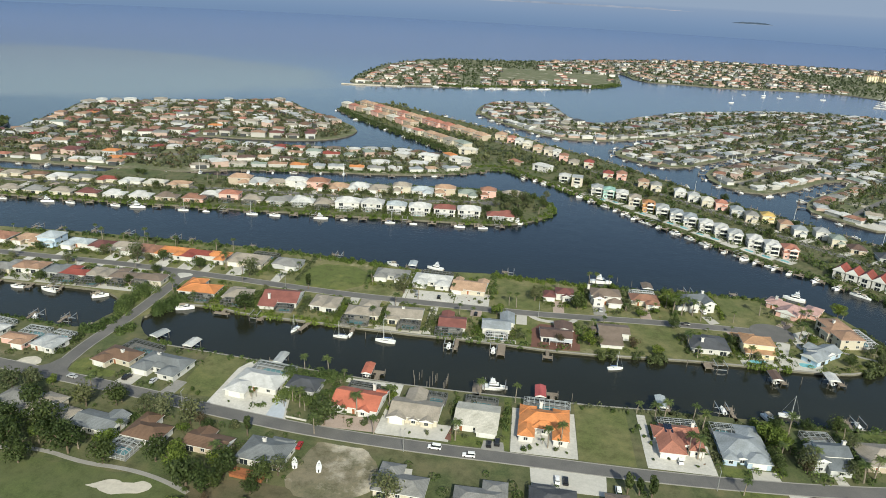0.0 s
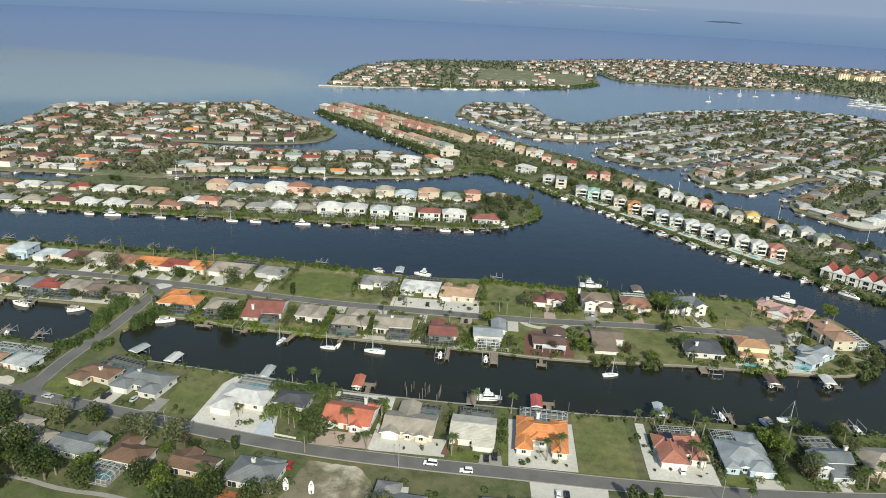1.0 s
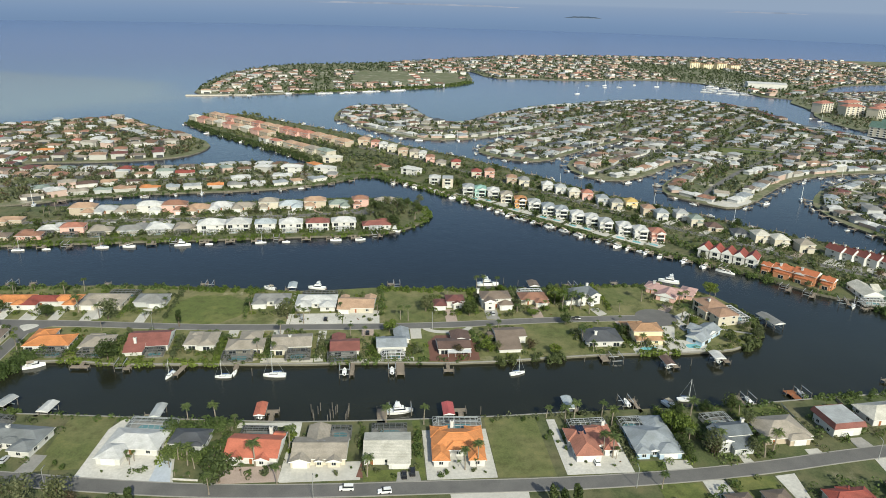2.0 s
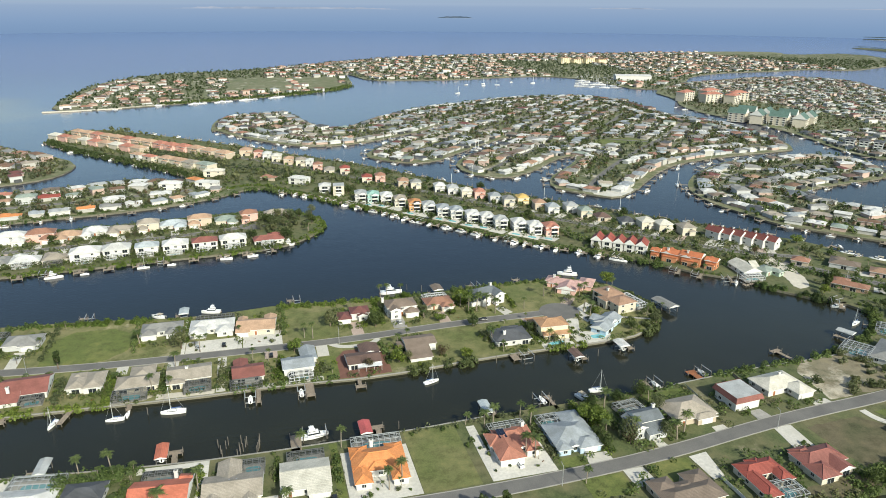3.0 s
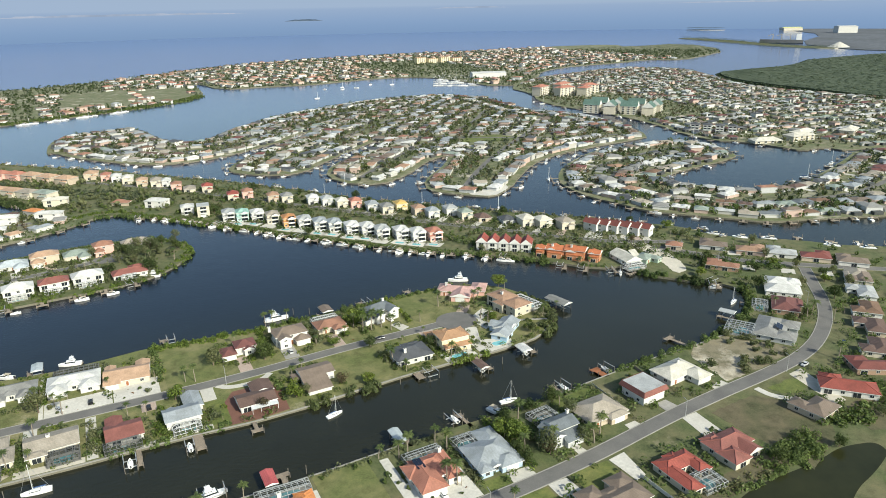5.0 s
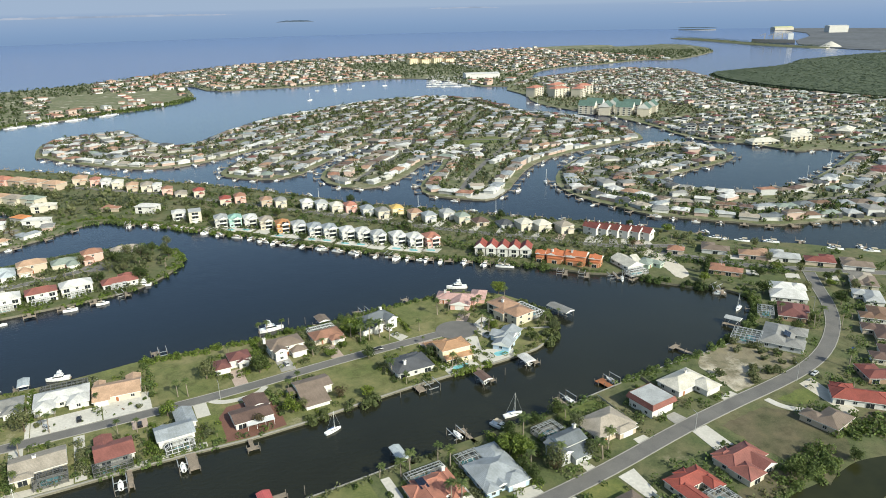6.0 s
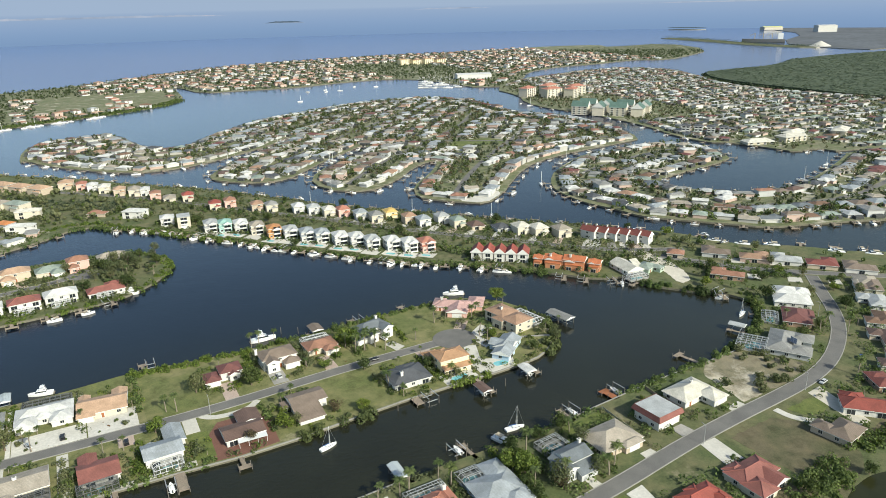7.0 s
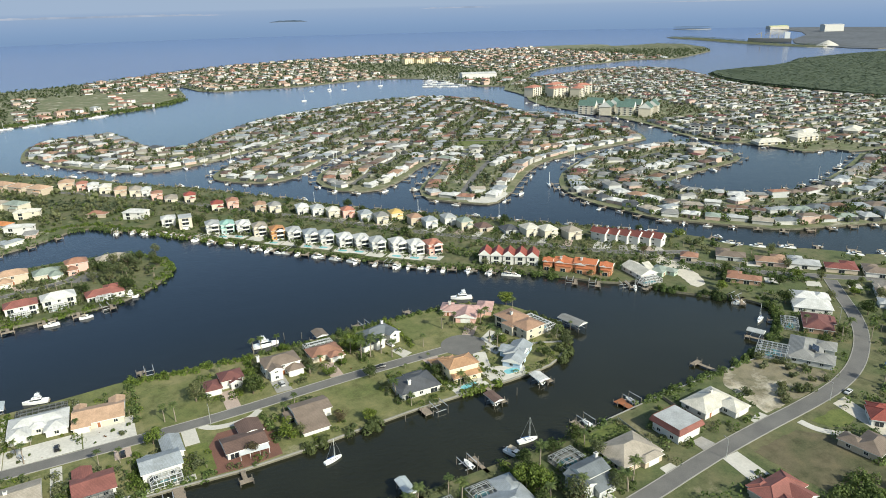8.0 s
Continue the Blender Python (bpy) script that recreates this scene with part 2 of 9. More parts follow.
ROUGH = turf("rough_grass", ((0.055, 0.062, 0.024), (0.09, 0.092, 0.042)), (0.115, 0.098, 0.056), (0.17, 0.145, 0.09), 0.48, 0.68)


def asphalt():
    m, nt, b = shader("asphalt")
    fine = ramp(nt, noise_node(nt, 5.0, 5, "Position"), [(0.3, (0.112, 0.109, 0.104)), (0.7, (0.162, 0.157, 0.149))])
    wide = ramp(nt, noise_node(nt, 0.10, 5, "Position"), [(0.35, (0.78, 0.78, 0.78)), (0.65, (1.05, 1.04, 1.02))])
    nt.links.new(mix(nt, 1.0, fine, wide, "MULTIPLY"), b.inputs["Base Color"])
    b.inputs["Roughness"].default_value = 0.9
    bump(nt, b, noise_node(nt, 12, 3, "Position"), 0.4, 0.02)
    return m


ASPHALT = asphalt()


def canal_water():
    """Dark tannin water with wind ripples; a pale shoal of sand under it, and painted haze, out in the bay."""
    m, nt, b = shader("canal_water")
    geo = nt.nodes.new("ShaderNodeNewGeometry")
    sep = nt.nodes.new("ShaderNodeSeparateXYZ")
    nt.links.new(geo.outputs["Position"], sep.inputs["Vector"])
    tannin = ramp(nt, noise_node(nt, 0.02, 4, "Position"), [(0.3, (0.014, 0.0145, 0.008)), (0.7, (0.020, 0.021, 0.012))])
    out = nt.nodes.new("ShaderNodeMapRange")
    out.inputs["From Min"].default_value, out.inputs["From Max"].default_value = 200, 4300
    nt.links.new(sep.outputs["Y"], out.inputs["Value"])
    # bay blue, paling with distance: far haze put into the base colour
    hazed_bay = ramp(nt, out.outputs["Result"], [(0.0, (0.012, 0.016, 0.014)), (0.063, (0.003, 0.006, 0.013)), (0.146, (0.010, 0.018, 0.044)), (0.244, (0.030, 0.050, 0.115)), (0.46, (0.056, 0.096, 0.22)), (1.0, (0.085, 0.135, 0.275))])
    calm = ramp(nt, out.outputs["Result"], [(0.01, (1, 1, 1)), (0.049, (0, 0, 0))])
    deep = mix(nt, calm, hazed_bay, tannin)
    # shoal: round the point west of the town, out in the bay
    off = nt.nodes.new("ShaderNodeVectorMath")
    off.operation = "SUBTRACT"
    off.inputs[1].default_value = (-900, 1180, 0)
    nt.links.new(geo.outputs["Position"], off.inputs[0])
    sc = nt.nodes.new("ShaderNodeVectorMath")
    sc.operation = "MULTIPLY"
    sc.inputs[1].default_value = (1 / 620, 1 / 400, 0)
    nt.links.new(off.outputs["Vector"], sc.inputs[0])
    ln = nt.nodes.new("ShaderNodeVectorMath")
    ln.operation = "LENGTH"
    nt.links.new(sc.outputs["Vector"], ln.inputs[0])
    wob = nt.nodes.new("ShaderNodeMath")
    wob.operation = "MULTIPLY_ADD"
    wob.inputs[1].default_value, wob.inputs[2].default_value = 0.8, -0.4
    nt.links.new(noise_node(nt, 0.004, 4, "Position"), wob.inputs[0])
    add = nt.nodes.new("ShaderNodeMath")
    nt.links.new(ln.outputs["Value"], add.inputs[0])
    nt.links.new(wob.outputs["Value"], add.inputs[1])
    shoal = ramp(nt, add.outputs["Value"], [(0.78, (1, 1, 1)), (0.98, (0, 0, 0))])
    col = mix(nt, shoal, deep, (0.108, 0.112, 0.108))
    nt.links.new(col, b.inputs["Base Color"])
    b.inputs["Roughness"].default_value, b.inputs["IOR"].default_value = 0.09, 1.333
    rip = nt.nodes.new("ShaderNodeMath")
    nt.links.new(noise_node(nt, 0.55, 4, "Position"), rip.inputs[0])
    nt.links.new(noise_node(nt, 0.09, 3, "Position"), rip.inputs[1])
    bump(nt, b, rip.outputs["Value"], 0.28, 0.4)
    return m


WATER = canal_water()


def pond_water():
    m, nt, b = shader("pond_water")
    nt.links.new(ramp(nt, noise_node(nt, 0.08, 4, "Position"), [(0.3, (0.018, 0.020, 0.008)), (0.7, (0.028, 0.030, 0.012))]), b.inputs["Base Color"])
    b.inputs["Roughness"].default_value, b.inputs["IOR"].default_value = 0.12, 1.333
    b.inputs["Specular IOR Level"].default_value = 0.3
    bump(nt, b, noise_node(nt, 0.6, 3, "Position"), 0.15, 0.2)
    return m


POND_WATER = pond_water()


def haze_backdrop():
    """The far bay: miles of haze painted as a glow that pales with height."""
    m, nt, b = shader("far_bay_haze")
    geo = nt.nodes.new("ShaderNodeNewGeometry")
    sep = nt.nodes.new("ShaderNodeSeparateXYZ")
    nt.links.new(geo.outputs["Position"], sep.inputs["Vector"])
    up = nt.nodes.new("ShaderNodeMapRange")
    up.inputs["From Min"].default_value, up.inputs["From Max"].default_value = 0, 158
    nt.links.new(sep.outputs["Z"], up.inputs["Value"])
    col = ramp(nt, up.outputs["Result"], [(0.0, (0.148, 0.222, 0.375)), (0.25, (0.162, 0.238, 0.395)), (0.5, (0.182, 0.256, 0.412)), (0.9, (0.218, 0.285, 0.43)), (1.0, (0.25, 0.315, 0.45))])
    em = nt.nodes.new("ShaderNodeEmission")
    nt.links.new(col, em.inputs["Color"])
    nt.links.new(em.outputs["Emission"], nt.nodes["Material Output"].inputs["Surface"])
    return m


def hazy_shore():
    """A far shore all but lost in haze, which is painted in as a pale glow."""
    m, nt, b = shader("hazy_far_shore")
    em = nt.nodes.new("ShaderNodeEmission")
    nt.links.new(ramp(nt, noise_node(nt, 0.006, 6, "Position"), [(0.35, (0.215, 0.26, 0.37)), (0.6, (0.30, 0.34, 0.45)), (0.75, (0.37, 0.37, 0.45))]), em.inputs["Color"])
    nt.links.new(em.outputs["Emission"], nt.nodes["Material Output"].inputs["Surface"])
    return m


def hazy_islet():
    """Trees on an islet miles off, dulled by haze painted into a glowing colour."""
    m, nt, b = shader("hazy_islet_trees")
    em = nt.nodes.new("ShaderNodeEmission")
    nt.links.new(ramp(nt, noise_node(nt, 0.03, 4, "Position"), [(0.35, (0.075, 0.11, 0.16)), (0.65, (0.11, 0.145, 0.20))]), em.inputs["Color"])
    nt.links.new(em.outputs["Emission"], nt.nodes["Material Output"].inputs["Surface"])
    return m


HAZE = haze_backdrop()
ISLET = hazy_islet()
FAR_SHORE = hazy_shore()
PORT_YARD = surface("grey_port_yard", (0.095, 0.105, 0.12), 0.95, 0.3, 0.05, 0.006, 0)

# ---- building tools ----
from mathutils import geometry


class Solid:
    """Collects faces with material slots and turns them into one mesh object."""

    def __init__(self):
        self.v, self.f, self.s = [], [], []

    def face(self, pts, slot=0):
        n = len(self.v)
        self.v += [tuple(p) for p in pts]
        self.f.append(tuple(range(n, n + len(pts))))
        self.s.append(slot)

    def box(self, x0, x1, y0, y1, z0, z1, slot=0):
        n = len(self.v)
        self.v += [(x, y, z) for z in (z0, z1) for y in (y0, y1) for x in (x0, x1)]
        for q in ((0, 2, 3, 1), (4, 5, 7, 6), (0, 1, 5, 4), (1, 3, 7, 5), (3, 2, 6, 7), (2, 0, 4, 6)):
            self.f.append(tuple(n + k for k in q))
            self.s.append(slot)

    def beam(self, a, b, r, slot=0):
        """A square bar from a to b."""
        a, b = Vector(a), Vector(b)
        d = (b - a).normalized()
        u = d.cross((0, 0, 1)) if abs(d.z) < 0.9 else d.cross((1, 0, 0))
        u.normalize()
        w = d.cross(u) * r
        u = u * r
        n = len(self.v)
        self.v += [tuple(p + e) for p in (a, b) for e in (-u - w, u - w, u + w, -u + w)]
        for q in ((0, 1, 5, 4), (1, 2, 6, 5), (2, 3, 7, 6), (3, 0, 4, 7), (3, 2, 1, 0), (4, 5, 6, 7)):
            self.f.append(tuple(n + k for k in q))
            self.s.append(slot)

    def tube(self, pts, radii, sides=6, slot=0):
        n = len(self.v)
        for (x, y, z), r in zip(pts, radii):
            self.v += [(x + r * math.cos(2 * math.pi * k / sides), y + r * math.sin(2 * math.pi * k / sides), z) for k in range(sides)]
        for i in range(len(pts) - 1):
            for k in range(sides):
                a, b = n + i * sides + k, n + i * sides + (k + 1) % sides
                self.f.append((a, b, b + sides, a + sides))
                self.s.append(slot)
        self.f.append(tuple(n + (len(pts) - 1) * sides + k for k in range(sides)))
        self.s.append(slot)

    def loft(self, rings, slot=0, cap=True):
        """Skins open rings of points, one after the other."""
        n, k = len(self.v), len(rings[0])
        for r in rings:
            self.v += [tuple(p) for p in r]
        for i in range(len(rings) - 1):
            for j in range(k - 1):
                a = n + i * k + j
                self.f.append((a, a + 1, a + k + 1, a + k))
                self.s.append(slot)
        if cap:
            for i in (0, len(rings) - 1):
                self.f.append(tuple(n + i * k + j for j in range(k)))
                self.s.append(slot)

    def mesh(self, name, mats):
        me = bpy.data.meshes.new(name)
        me.from_pydata(self.v, [], self.f)
        for m in mats:
            me.materials.append(m)
        me.polygons.foreach_set("material_index", np.array(self.s, dtype=np.int32))
        me.update()
        if name == "roof":
            bm = bmesh.new()
            bm.from_mesh(me)
            bmesh.ops.remove_doubles(bm, verts=bm.verts, dist=0.002)
            bm.to_mesh(me)
            bm.free()
        return me


def part(name, solid, mats, parent=None, label=""):
    """Links a solid, or a ready mesh, as one object under a thing or a part."""
    me = solid if isinstance(solid, bpy.types.Mesh) else solid.mesh(name, mats if isinstance(mats, (list, tuple)) else [mats])
    ob = new(name, me)
    if parent is not None:
        ob.parent = parent
    if label:
        tagged(ob, label)
    return ob


def empty(name, m, label, category, group=""):
    ob = new(name)
    ob.empty_display_size = 0.5
    ob.matrix_basis = m
    return tagged(ob, label, category, group)


def at_spot(x, y, z=0.0, turn=0.0, size=1.0):
    return pose(x, y, z, 0, 0, turn) @ Matrix.Scale(size, 4)


def quads_mesh(name, corners, mat):
    """One mesh out of an array of loose quads, n x 4 x 3."""
    n = len(corners)
    me = bpy.data.meshes.new(name)
    me.vertices.add(4 * n)
    me.vertices.foreach_set("co", np.ascontiguousarray(corners, dtype=np.float32).ravel())
    me.loops.add(4 * n)
    me.loops.foreach_set("vertex_index", np.arange(4 * n, dtype=np.int32))
    me.polygons.add(n)
    me.polygons.foreach_set("loop_start", np.arange(0, 4 * n, 4, dtype=np.int32))
    me.polygons.foreach_set("loop_total", np.full(n, 4, dtype=np.int32))
    me.materials.append(mat)
    me.update(calc_edges=True)
    return me


def leaf_quads(rs, centres, size, spread=0.35, flat=0.0, out=None):
    """Small leaf sprays about the given centres, facing roughly along `out`, or turned at random."""
    n = len(centres)
    a = rs.normal(size=(n, 3))
    a[:, 2] *= 0.75 * (1 - flat)
    if out is not None:
        a = np.cross(out + rs.normal(size=(n, 3)) * 0.32, a)
    a /= np.linalg.norm(a, axis=1, keepdims=True) + 1e-9
    b = np.cross(a, rs.normal(size=(n, 3)) if out is None else out + rs.normal(size=(n, 3)) * 0.32)
    if out is None:
        b[:, 2] *= 0.75
    b /= np.linalg.norm(b, axis=1, keepdims=True) + 1e-9
    s = size * (1 + spread * rs.uniform(-1, 1, (n, 1)))
    a, b = a * s, b * s * rs.uniform(0.55, 0.95, (n, 1))
    return np.stack([centres - a - b * 0.5, centres + a * 0.3 - b, centres + a + b * 0.4, centres - a * 0.4 + b], 1)


def crown_points(rs, n, rx, ry, rz, clumps, lift=0.0):
    """Points on the outsides of several uneven clumps that make up a crown."""
    k = rs.normal(size=(clumps, 3))
    k /= np.linalg.norm(k, axis=1, keepdims=True)
    k *= rs.uniform(0.25, 0.72, (clumps, 1))
    r = rs.uniform(0.30, 0.52, clumps)
    who = rs.integers(0, clumps, n)
    d = rs.normal(size=(n, 3))
    d /= np.linalg.norm(d, axis=1, keepdims=True)
    p = k[who] + d * (r[who] * rs.uniform(0.6, 1.0, n) ** 0.5)[:, None]
    p[:, 2] = np.maximum(p[:, 2], -0.75)
    return p * (rx, ry, rz) + (0, 0, lift), d


def smooth_line(pts, rounds=1, closed=False):
    """Corner cutting."""
    for _ in range(rounds):
        out = [] if closed else [pts[0]]
        for i in range(len(pts) if closed else len(pts) - 1):
            a, b = pts[i], pts[(i + 1) % len(pts)]
            out += [(a[0] * 0.75 + b[0] * 0.25, a[1] * 0.75 + b[1] * 0.25), (a[0] * 0.25 + b[0] * 0.75, a[1] * 0.25 + b[1] * 0.75)]
        pts = out if closed else out + [pts[-1]]
    return pts


def inside(poly, xs, ys):
    """Which of the points lie in the polygon."""
    xs, ys = np.asarray(xs, float), np.asarray(ys, float)
    hit = np.zeros(xs.shape, bool)
    for i in range(len(poly)):
        (x0, y0), (x1, y1) = poly[i - 1], poly[i]
        if y0 != y1:
            hit ^= ((ys < y0) != (ys < y1)) & (xs < x0 + (x1 - x0) * (ys - y0) / (y1 - y0))
    return hit


def offsets(pts, d):
    """The line moved d to its left."""
    out = []
    for i, (x, y) in enumerate(pts):
        a, b = pts[max(0, i - 1)], pts[min(len(pts) - 1, i + 1)]
        l = math.hypot(b[0] - a[0], b[1] - a[1]) or 1
        out.append((x - (b[1] - a[1]) / l * d, y + (b[0] - a[0]) / l * d))
    return out


def along(pts, step, start=0.0):
    """Points and headings at even steps along a line."""
    out, left = [], start
    for (x0, y0), (x1, y1) in zip(pts, pts[1:]):
        l = math.hypot(x1 - x0, y1 - y0)
        s = left
        while s < l:
            out.append((x0 + (x1 - x0) * s / l, y0 + (y1 - y0) * s / l, math.degrees(math.atan2(y1 - y0, x1 - x0))))
            s += step
        left = s - l
    return out


def ribbon(name, pts, width, z0, z1, mat, label="", category="", shift=0.0):
    """A strip of paving of some thickness along a line."""
    s = Solid()
    a, b = offsets(pts, shift + width / 2), offsets(pts, shift - width / 2)
    for i in range(len(pts) - 1):
        s.face([(*b[i], z1), (*b[i + 1], z1), (*a[i + 1], z1), (*a[i], z1)])
        for c, d in ((a[i], a[i + 1]), (b[i + 1], b[i])):
            s.face([(*d, z0), (*c, z0), (*c, z1), (*d, z1)])
    for e, f in ((a[0], b[0]), (b[-1], a[-1])):
        s.face([(*e, z0), (*f, z0), (*f, z1), (*e, z1)])
    ob = part(name, s, mat)
    return tagged(ob, label, category, kind="structure")


def slab(name, outline, z0, z1, mats, label, category, kind="structure", parent=None):
    """A flat piece of ground of any outline, with upright sides."""
    s = Solid()
    tri = geometry.tessellate_polygon([[Vector((x, y, 0)) for x, y in outline]])
    area = sum(outline[i - 1][0] * outline[i][1] - outline[i][0] * outline[i - 1][1] for i in range(len(outline)))
    for t in tri:
        p = [outline[k] for k in t]
        turn = (p[1][0] - p[0][0]) * (p[2][1] - p[0][1]) - (p[1][1] - p[0][1]) * (p[2][0] - p[0][0])
        s.face([(*q, z1) for q in (p if turn > 0 else p[::-1])], 0)
    for i in range(len(outline)):
        a, b = (outline[i - 1], outline[i]) if area > 0 else (outline[i], outline[i - 1])
        s.face([(*a, z0), (*b, z0), (*b, z1), (*a, z1)], 1 if len(mats) > 1 else 0)
    ob = part(name, s, mats, parent)
    return tagged(ob, label, category, kind=kind) if parent is None else ob


BUSY = []          # round spots that stand occupied: x, y, radius


def occupy(x, y, r):
    BUSY.append((x, y, r))


def free_spots(xs, ys, r):
    ok = np.ones(len(xs), bool)
    for bx, by, br in BUSY:
        ok &= (xs - bx) ** 2 + (ys - by) ** 2 > (br + r) ** 2
    return ok

# ---- water, land and roads ----
TOP = 1.2          # the ground lies this far above the water

ring = [(4520 * math.cos(radians(a)), 4520 * math.sin(radians(a))) for a in range(0, 360, 4)]
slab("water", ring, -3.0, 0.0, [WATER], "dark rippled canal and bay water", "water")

# beyond the open water the sheet rises to eye level, with glowing haze painted over it
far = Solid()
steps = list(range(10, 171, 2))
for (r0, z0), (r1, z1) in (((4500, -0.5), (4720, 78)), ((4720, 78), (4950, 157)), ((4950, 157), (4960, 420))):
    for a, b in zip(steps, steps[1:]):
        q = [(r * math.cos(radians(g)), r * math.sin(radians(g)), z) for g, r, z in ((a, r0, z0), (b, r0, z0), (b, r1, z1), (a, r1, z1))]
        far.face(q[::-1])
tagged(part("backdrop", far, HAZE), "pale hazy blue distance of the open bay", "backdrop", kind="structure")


def far_band(name, a0, a1, f0, thick, mat, label, wob=3.0):
    """A low strip of land on the far side of the bay."""
    s = Solid()
    n = max(6, int((a1 - a0) / 0.25))
    pts = []
    for k in range(n + 1):
        g = a0 + (a1 - a0) * k / n
        ends = min(1.0, 5.0 * k / n, 5.0 * (n - k) / n)
        h = thick * ends * (0.55 + 0.45 * noise.noise(Vector((g * wob, f0 * 9, 0))))
        r = 4490 + 450 * f0
        pts.append((r * math.cos(radians(g)), r * math.sin(radians(g)), 158 * f0, max(0.4, h)))
    for p, q in zip(pts, pts[1:]):
        s.face([(p[0], p[1], p[2]), (q[0], q[1], q[2]), (q[0], q[1], q[2] + q[3]), (p[0], p[1], p[2] + p[3])])
    tagged(part(name, s, mat), label, "backdrop", kind="structure")


# islet, its sand rim and the shores glow in colours with haze painted in
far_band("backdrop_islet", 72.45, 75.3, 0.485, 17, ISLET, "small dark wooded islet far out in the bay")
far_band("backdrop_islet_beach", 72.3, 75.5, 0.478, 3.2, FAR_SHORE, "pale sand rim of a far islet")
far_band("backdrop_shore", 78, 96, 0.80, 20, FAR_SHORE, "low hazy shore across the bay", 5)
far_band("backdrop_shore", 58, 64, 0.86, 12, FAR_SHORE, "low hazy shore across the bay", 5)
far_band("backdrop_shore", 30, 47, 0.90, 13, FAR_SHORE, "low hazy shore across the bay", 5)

SOUTH = [(-900, 256), (-300, 250), (-234, 246), (-205, 243), (-187, 241), (-184, 258), (-180, 268), (-168, 268), (-165, 253), (-154, 239), (-141, 234), (-123, 232), (-102, 230),
         (-78, 227), (-49, 224), (-23, 222), (5, 222), (44, 222), (79, 224), (116, 225), (152, 225), (179, 228), (216, 231), (245, 231), (262, 232), (278, 236), (288, 241),
         (303, 248), (312, 255), (317, 263), (318, 272), (314, 284), (303, 290), (297, 301), (287, 313), (282, 327), (300, 345), (372, 372), (385, 348), (402, 328), (422, 315), (445, 284), (560, 210), (760, 110), (1000, -350), (-900, -350)]
MIDDLE = [(-420, 360), (-325, 362), (-249, 367), (-182, 367), (-133, 366), (-79, 361), (-50, 355), (-22, 356), (5, 360), (46, 355), (80, 355), (114, 357), (148, 358.5), (174, 360),
          (197, 345), (205, 322), (203, 302), (195, 287), (182, 276), (163, 273), (124, 273), (97, 272), (43, 267), (4, 270), (-41, 270), (-82, 272), (-118, 273), (-138, 278),
          (-160, 277), (-164, 268), (-166, 258), (-181, 256), (-184, 266), (-190, 277), (-201, 283), (-215, 284.5), (-261, 284), (-420, 290)]
STRIP_S = [(300, 328), (282, 334), (268, 337), (250, 361), (233, 380), (212, 402), (196, 415), (176, 433), (155, 457), (136, 480), (114, 505), (98, 531), (82, 546), (69, 567),
           (50, 591), (30, 609), (17, 612), (3, 630), (-14, 631), (-30, 612), (-60, 640), (-59, 680), (-67, 703), (-90, 734), (-123, 773), (-158, 816), (-217, 878), (-249, 932)]
STRIP_N = [(-245, 975), (-232, 992), (-182, 1000), (-137, 950), (-83, 904), (-42, 864), (-19, 841), (17, 810), (37, 775), (62, 750), (85, 723), (107, 698), (132, 666), (154, 635),
           (173, 600), (192, 577), (211, 557), (235, 532), (257, 507), (286, 472), (312, 447), (345, 410), (379, 376), (380, 345)]
WHITE_POINT = [(43, 500), (36, 485), (25, 472), (9, 460), (-12, 456), (-75, 451), (-159, 444), (-244, 437), (-331, 431), (-420, 424), (-900, 400), (-900, 492), (-440, 495),
               (-342, 506), (-337, 530), (-262, 528), (-220, 530), (-160, 537), (-100, 543), (-50, 552), (-10, 556), (25, 549), (40, 532), (45, 514)]
NORTH_WEST = [(-20, 622), (-54, 597), (-99, 580), (-171, 570), (-249, 552), (-264, 540), (-300, 529), (-345, 528), (-440, 521), (-640, 512), (-640, 600), (-525, 632), (-538, 694),
              (-544, 753), (-570, 828), (-507, 870), (-408, 919), (-355, 957), (-319, 951), (-285, 896), (-232, 848), (-181, 782), (-183, 742), (-196, 716), (-223, 699), (-275, 685),
              (-335, 682), (-338, 666), (-249, 664), (-177, 671), (-134, 692), (-109, 692), (-70, 682), (-50, 676)]
FINGERS_N = [(-57, 950), (-56, 1033), (-40, 1082), (4, 1104), (58, 1098), (72, 1008), (86, 960), (100, 940), (133, 958), (162, 1010), (216, 1066), (252, 1106), (318, 1140),
             (425, 1195), (526, 1212), (600, 1190), (640, 1110), (628, 1000), (620, 936), (646, 894), (661, 842), (651, 757), (618, 672), (590, 665), (498, 653), (432, 633),
             (397, 608), (356, 568), (335, 545), (301, 520)]
FINGERS_S = [(284, 537), (270, 553), (260, 572), (273, 607), (310, 645), (345, 690), (338, 700), (312, 683), (272, 639), (229, 613), (198, 645), (201, 694), (239, 742), (288, 785),
             (318, 822), (312, 830), (285, 803), (245, 769), (210, 732), (184, 705), (152, 703), (120, 735), (116, 758), (130, 785), (163, 835), (203, 867), (256, 928), (250, 938),
             (219, 897), (167, 857), (124, 829), (80, 818), (47, 825), (10, 864), (-32, 922), (-50, 966)]
EAST_LOOP = [(391, 553), (376, 525), (371, 482), (379, 453), (383, 422), (400, 401), (419, 379), (441, 352), (472, 341), (519, 326), (650, 258), (800, 205), (1300, 60), (1300, 380),
             (735, 484), (725, 477), (662, 451), (582, 423), (527, 423), (503, 432), (475, 468), (471, 492), (486, 505), (533, 516), (591, 524), (619, 537), (641, 588), (630, 627),
             (608, 637), (548, 641), (492, 633), (424, 589)]
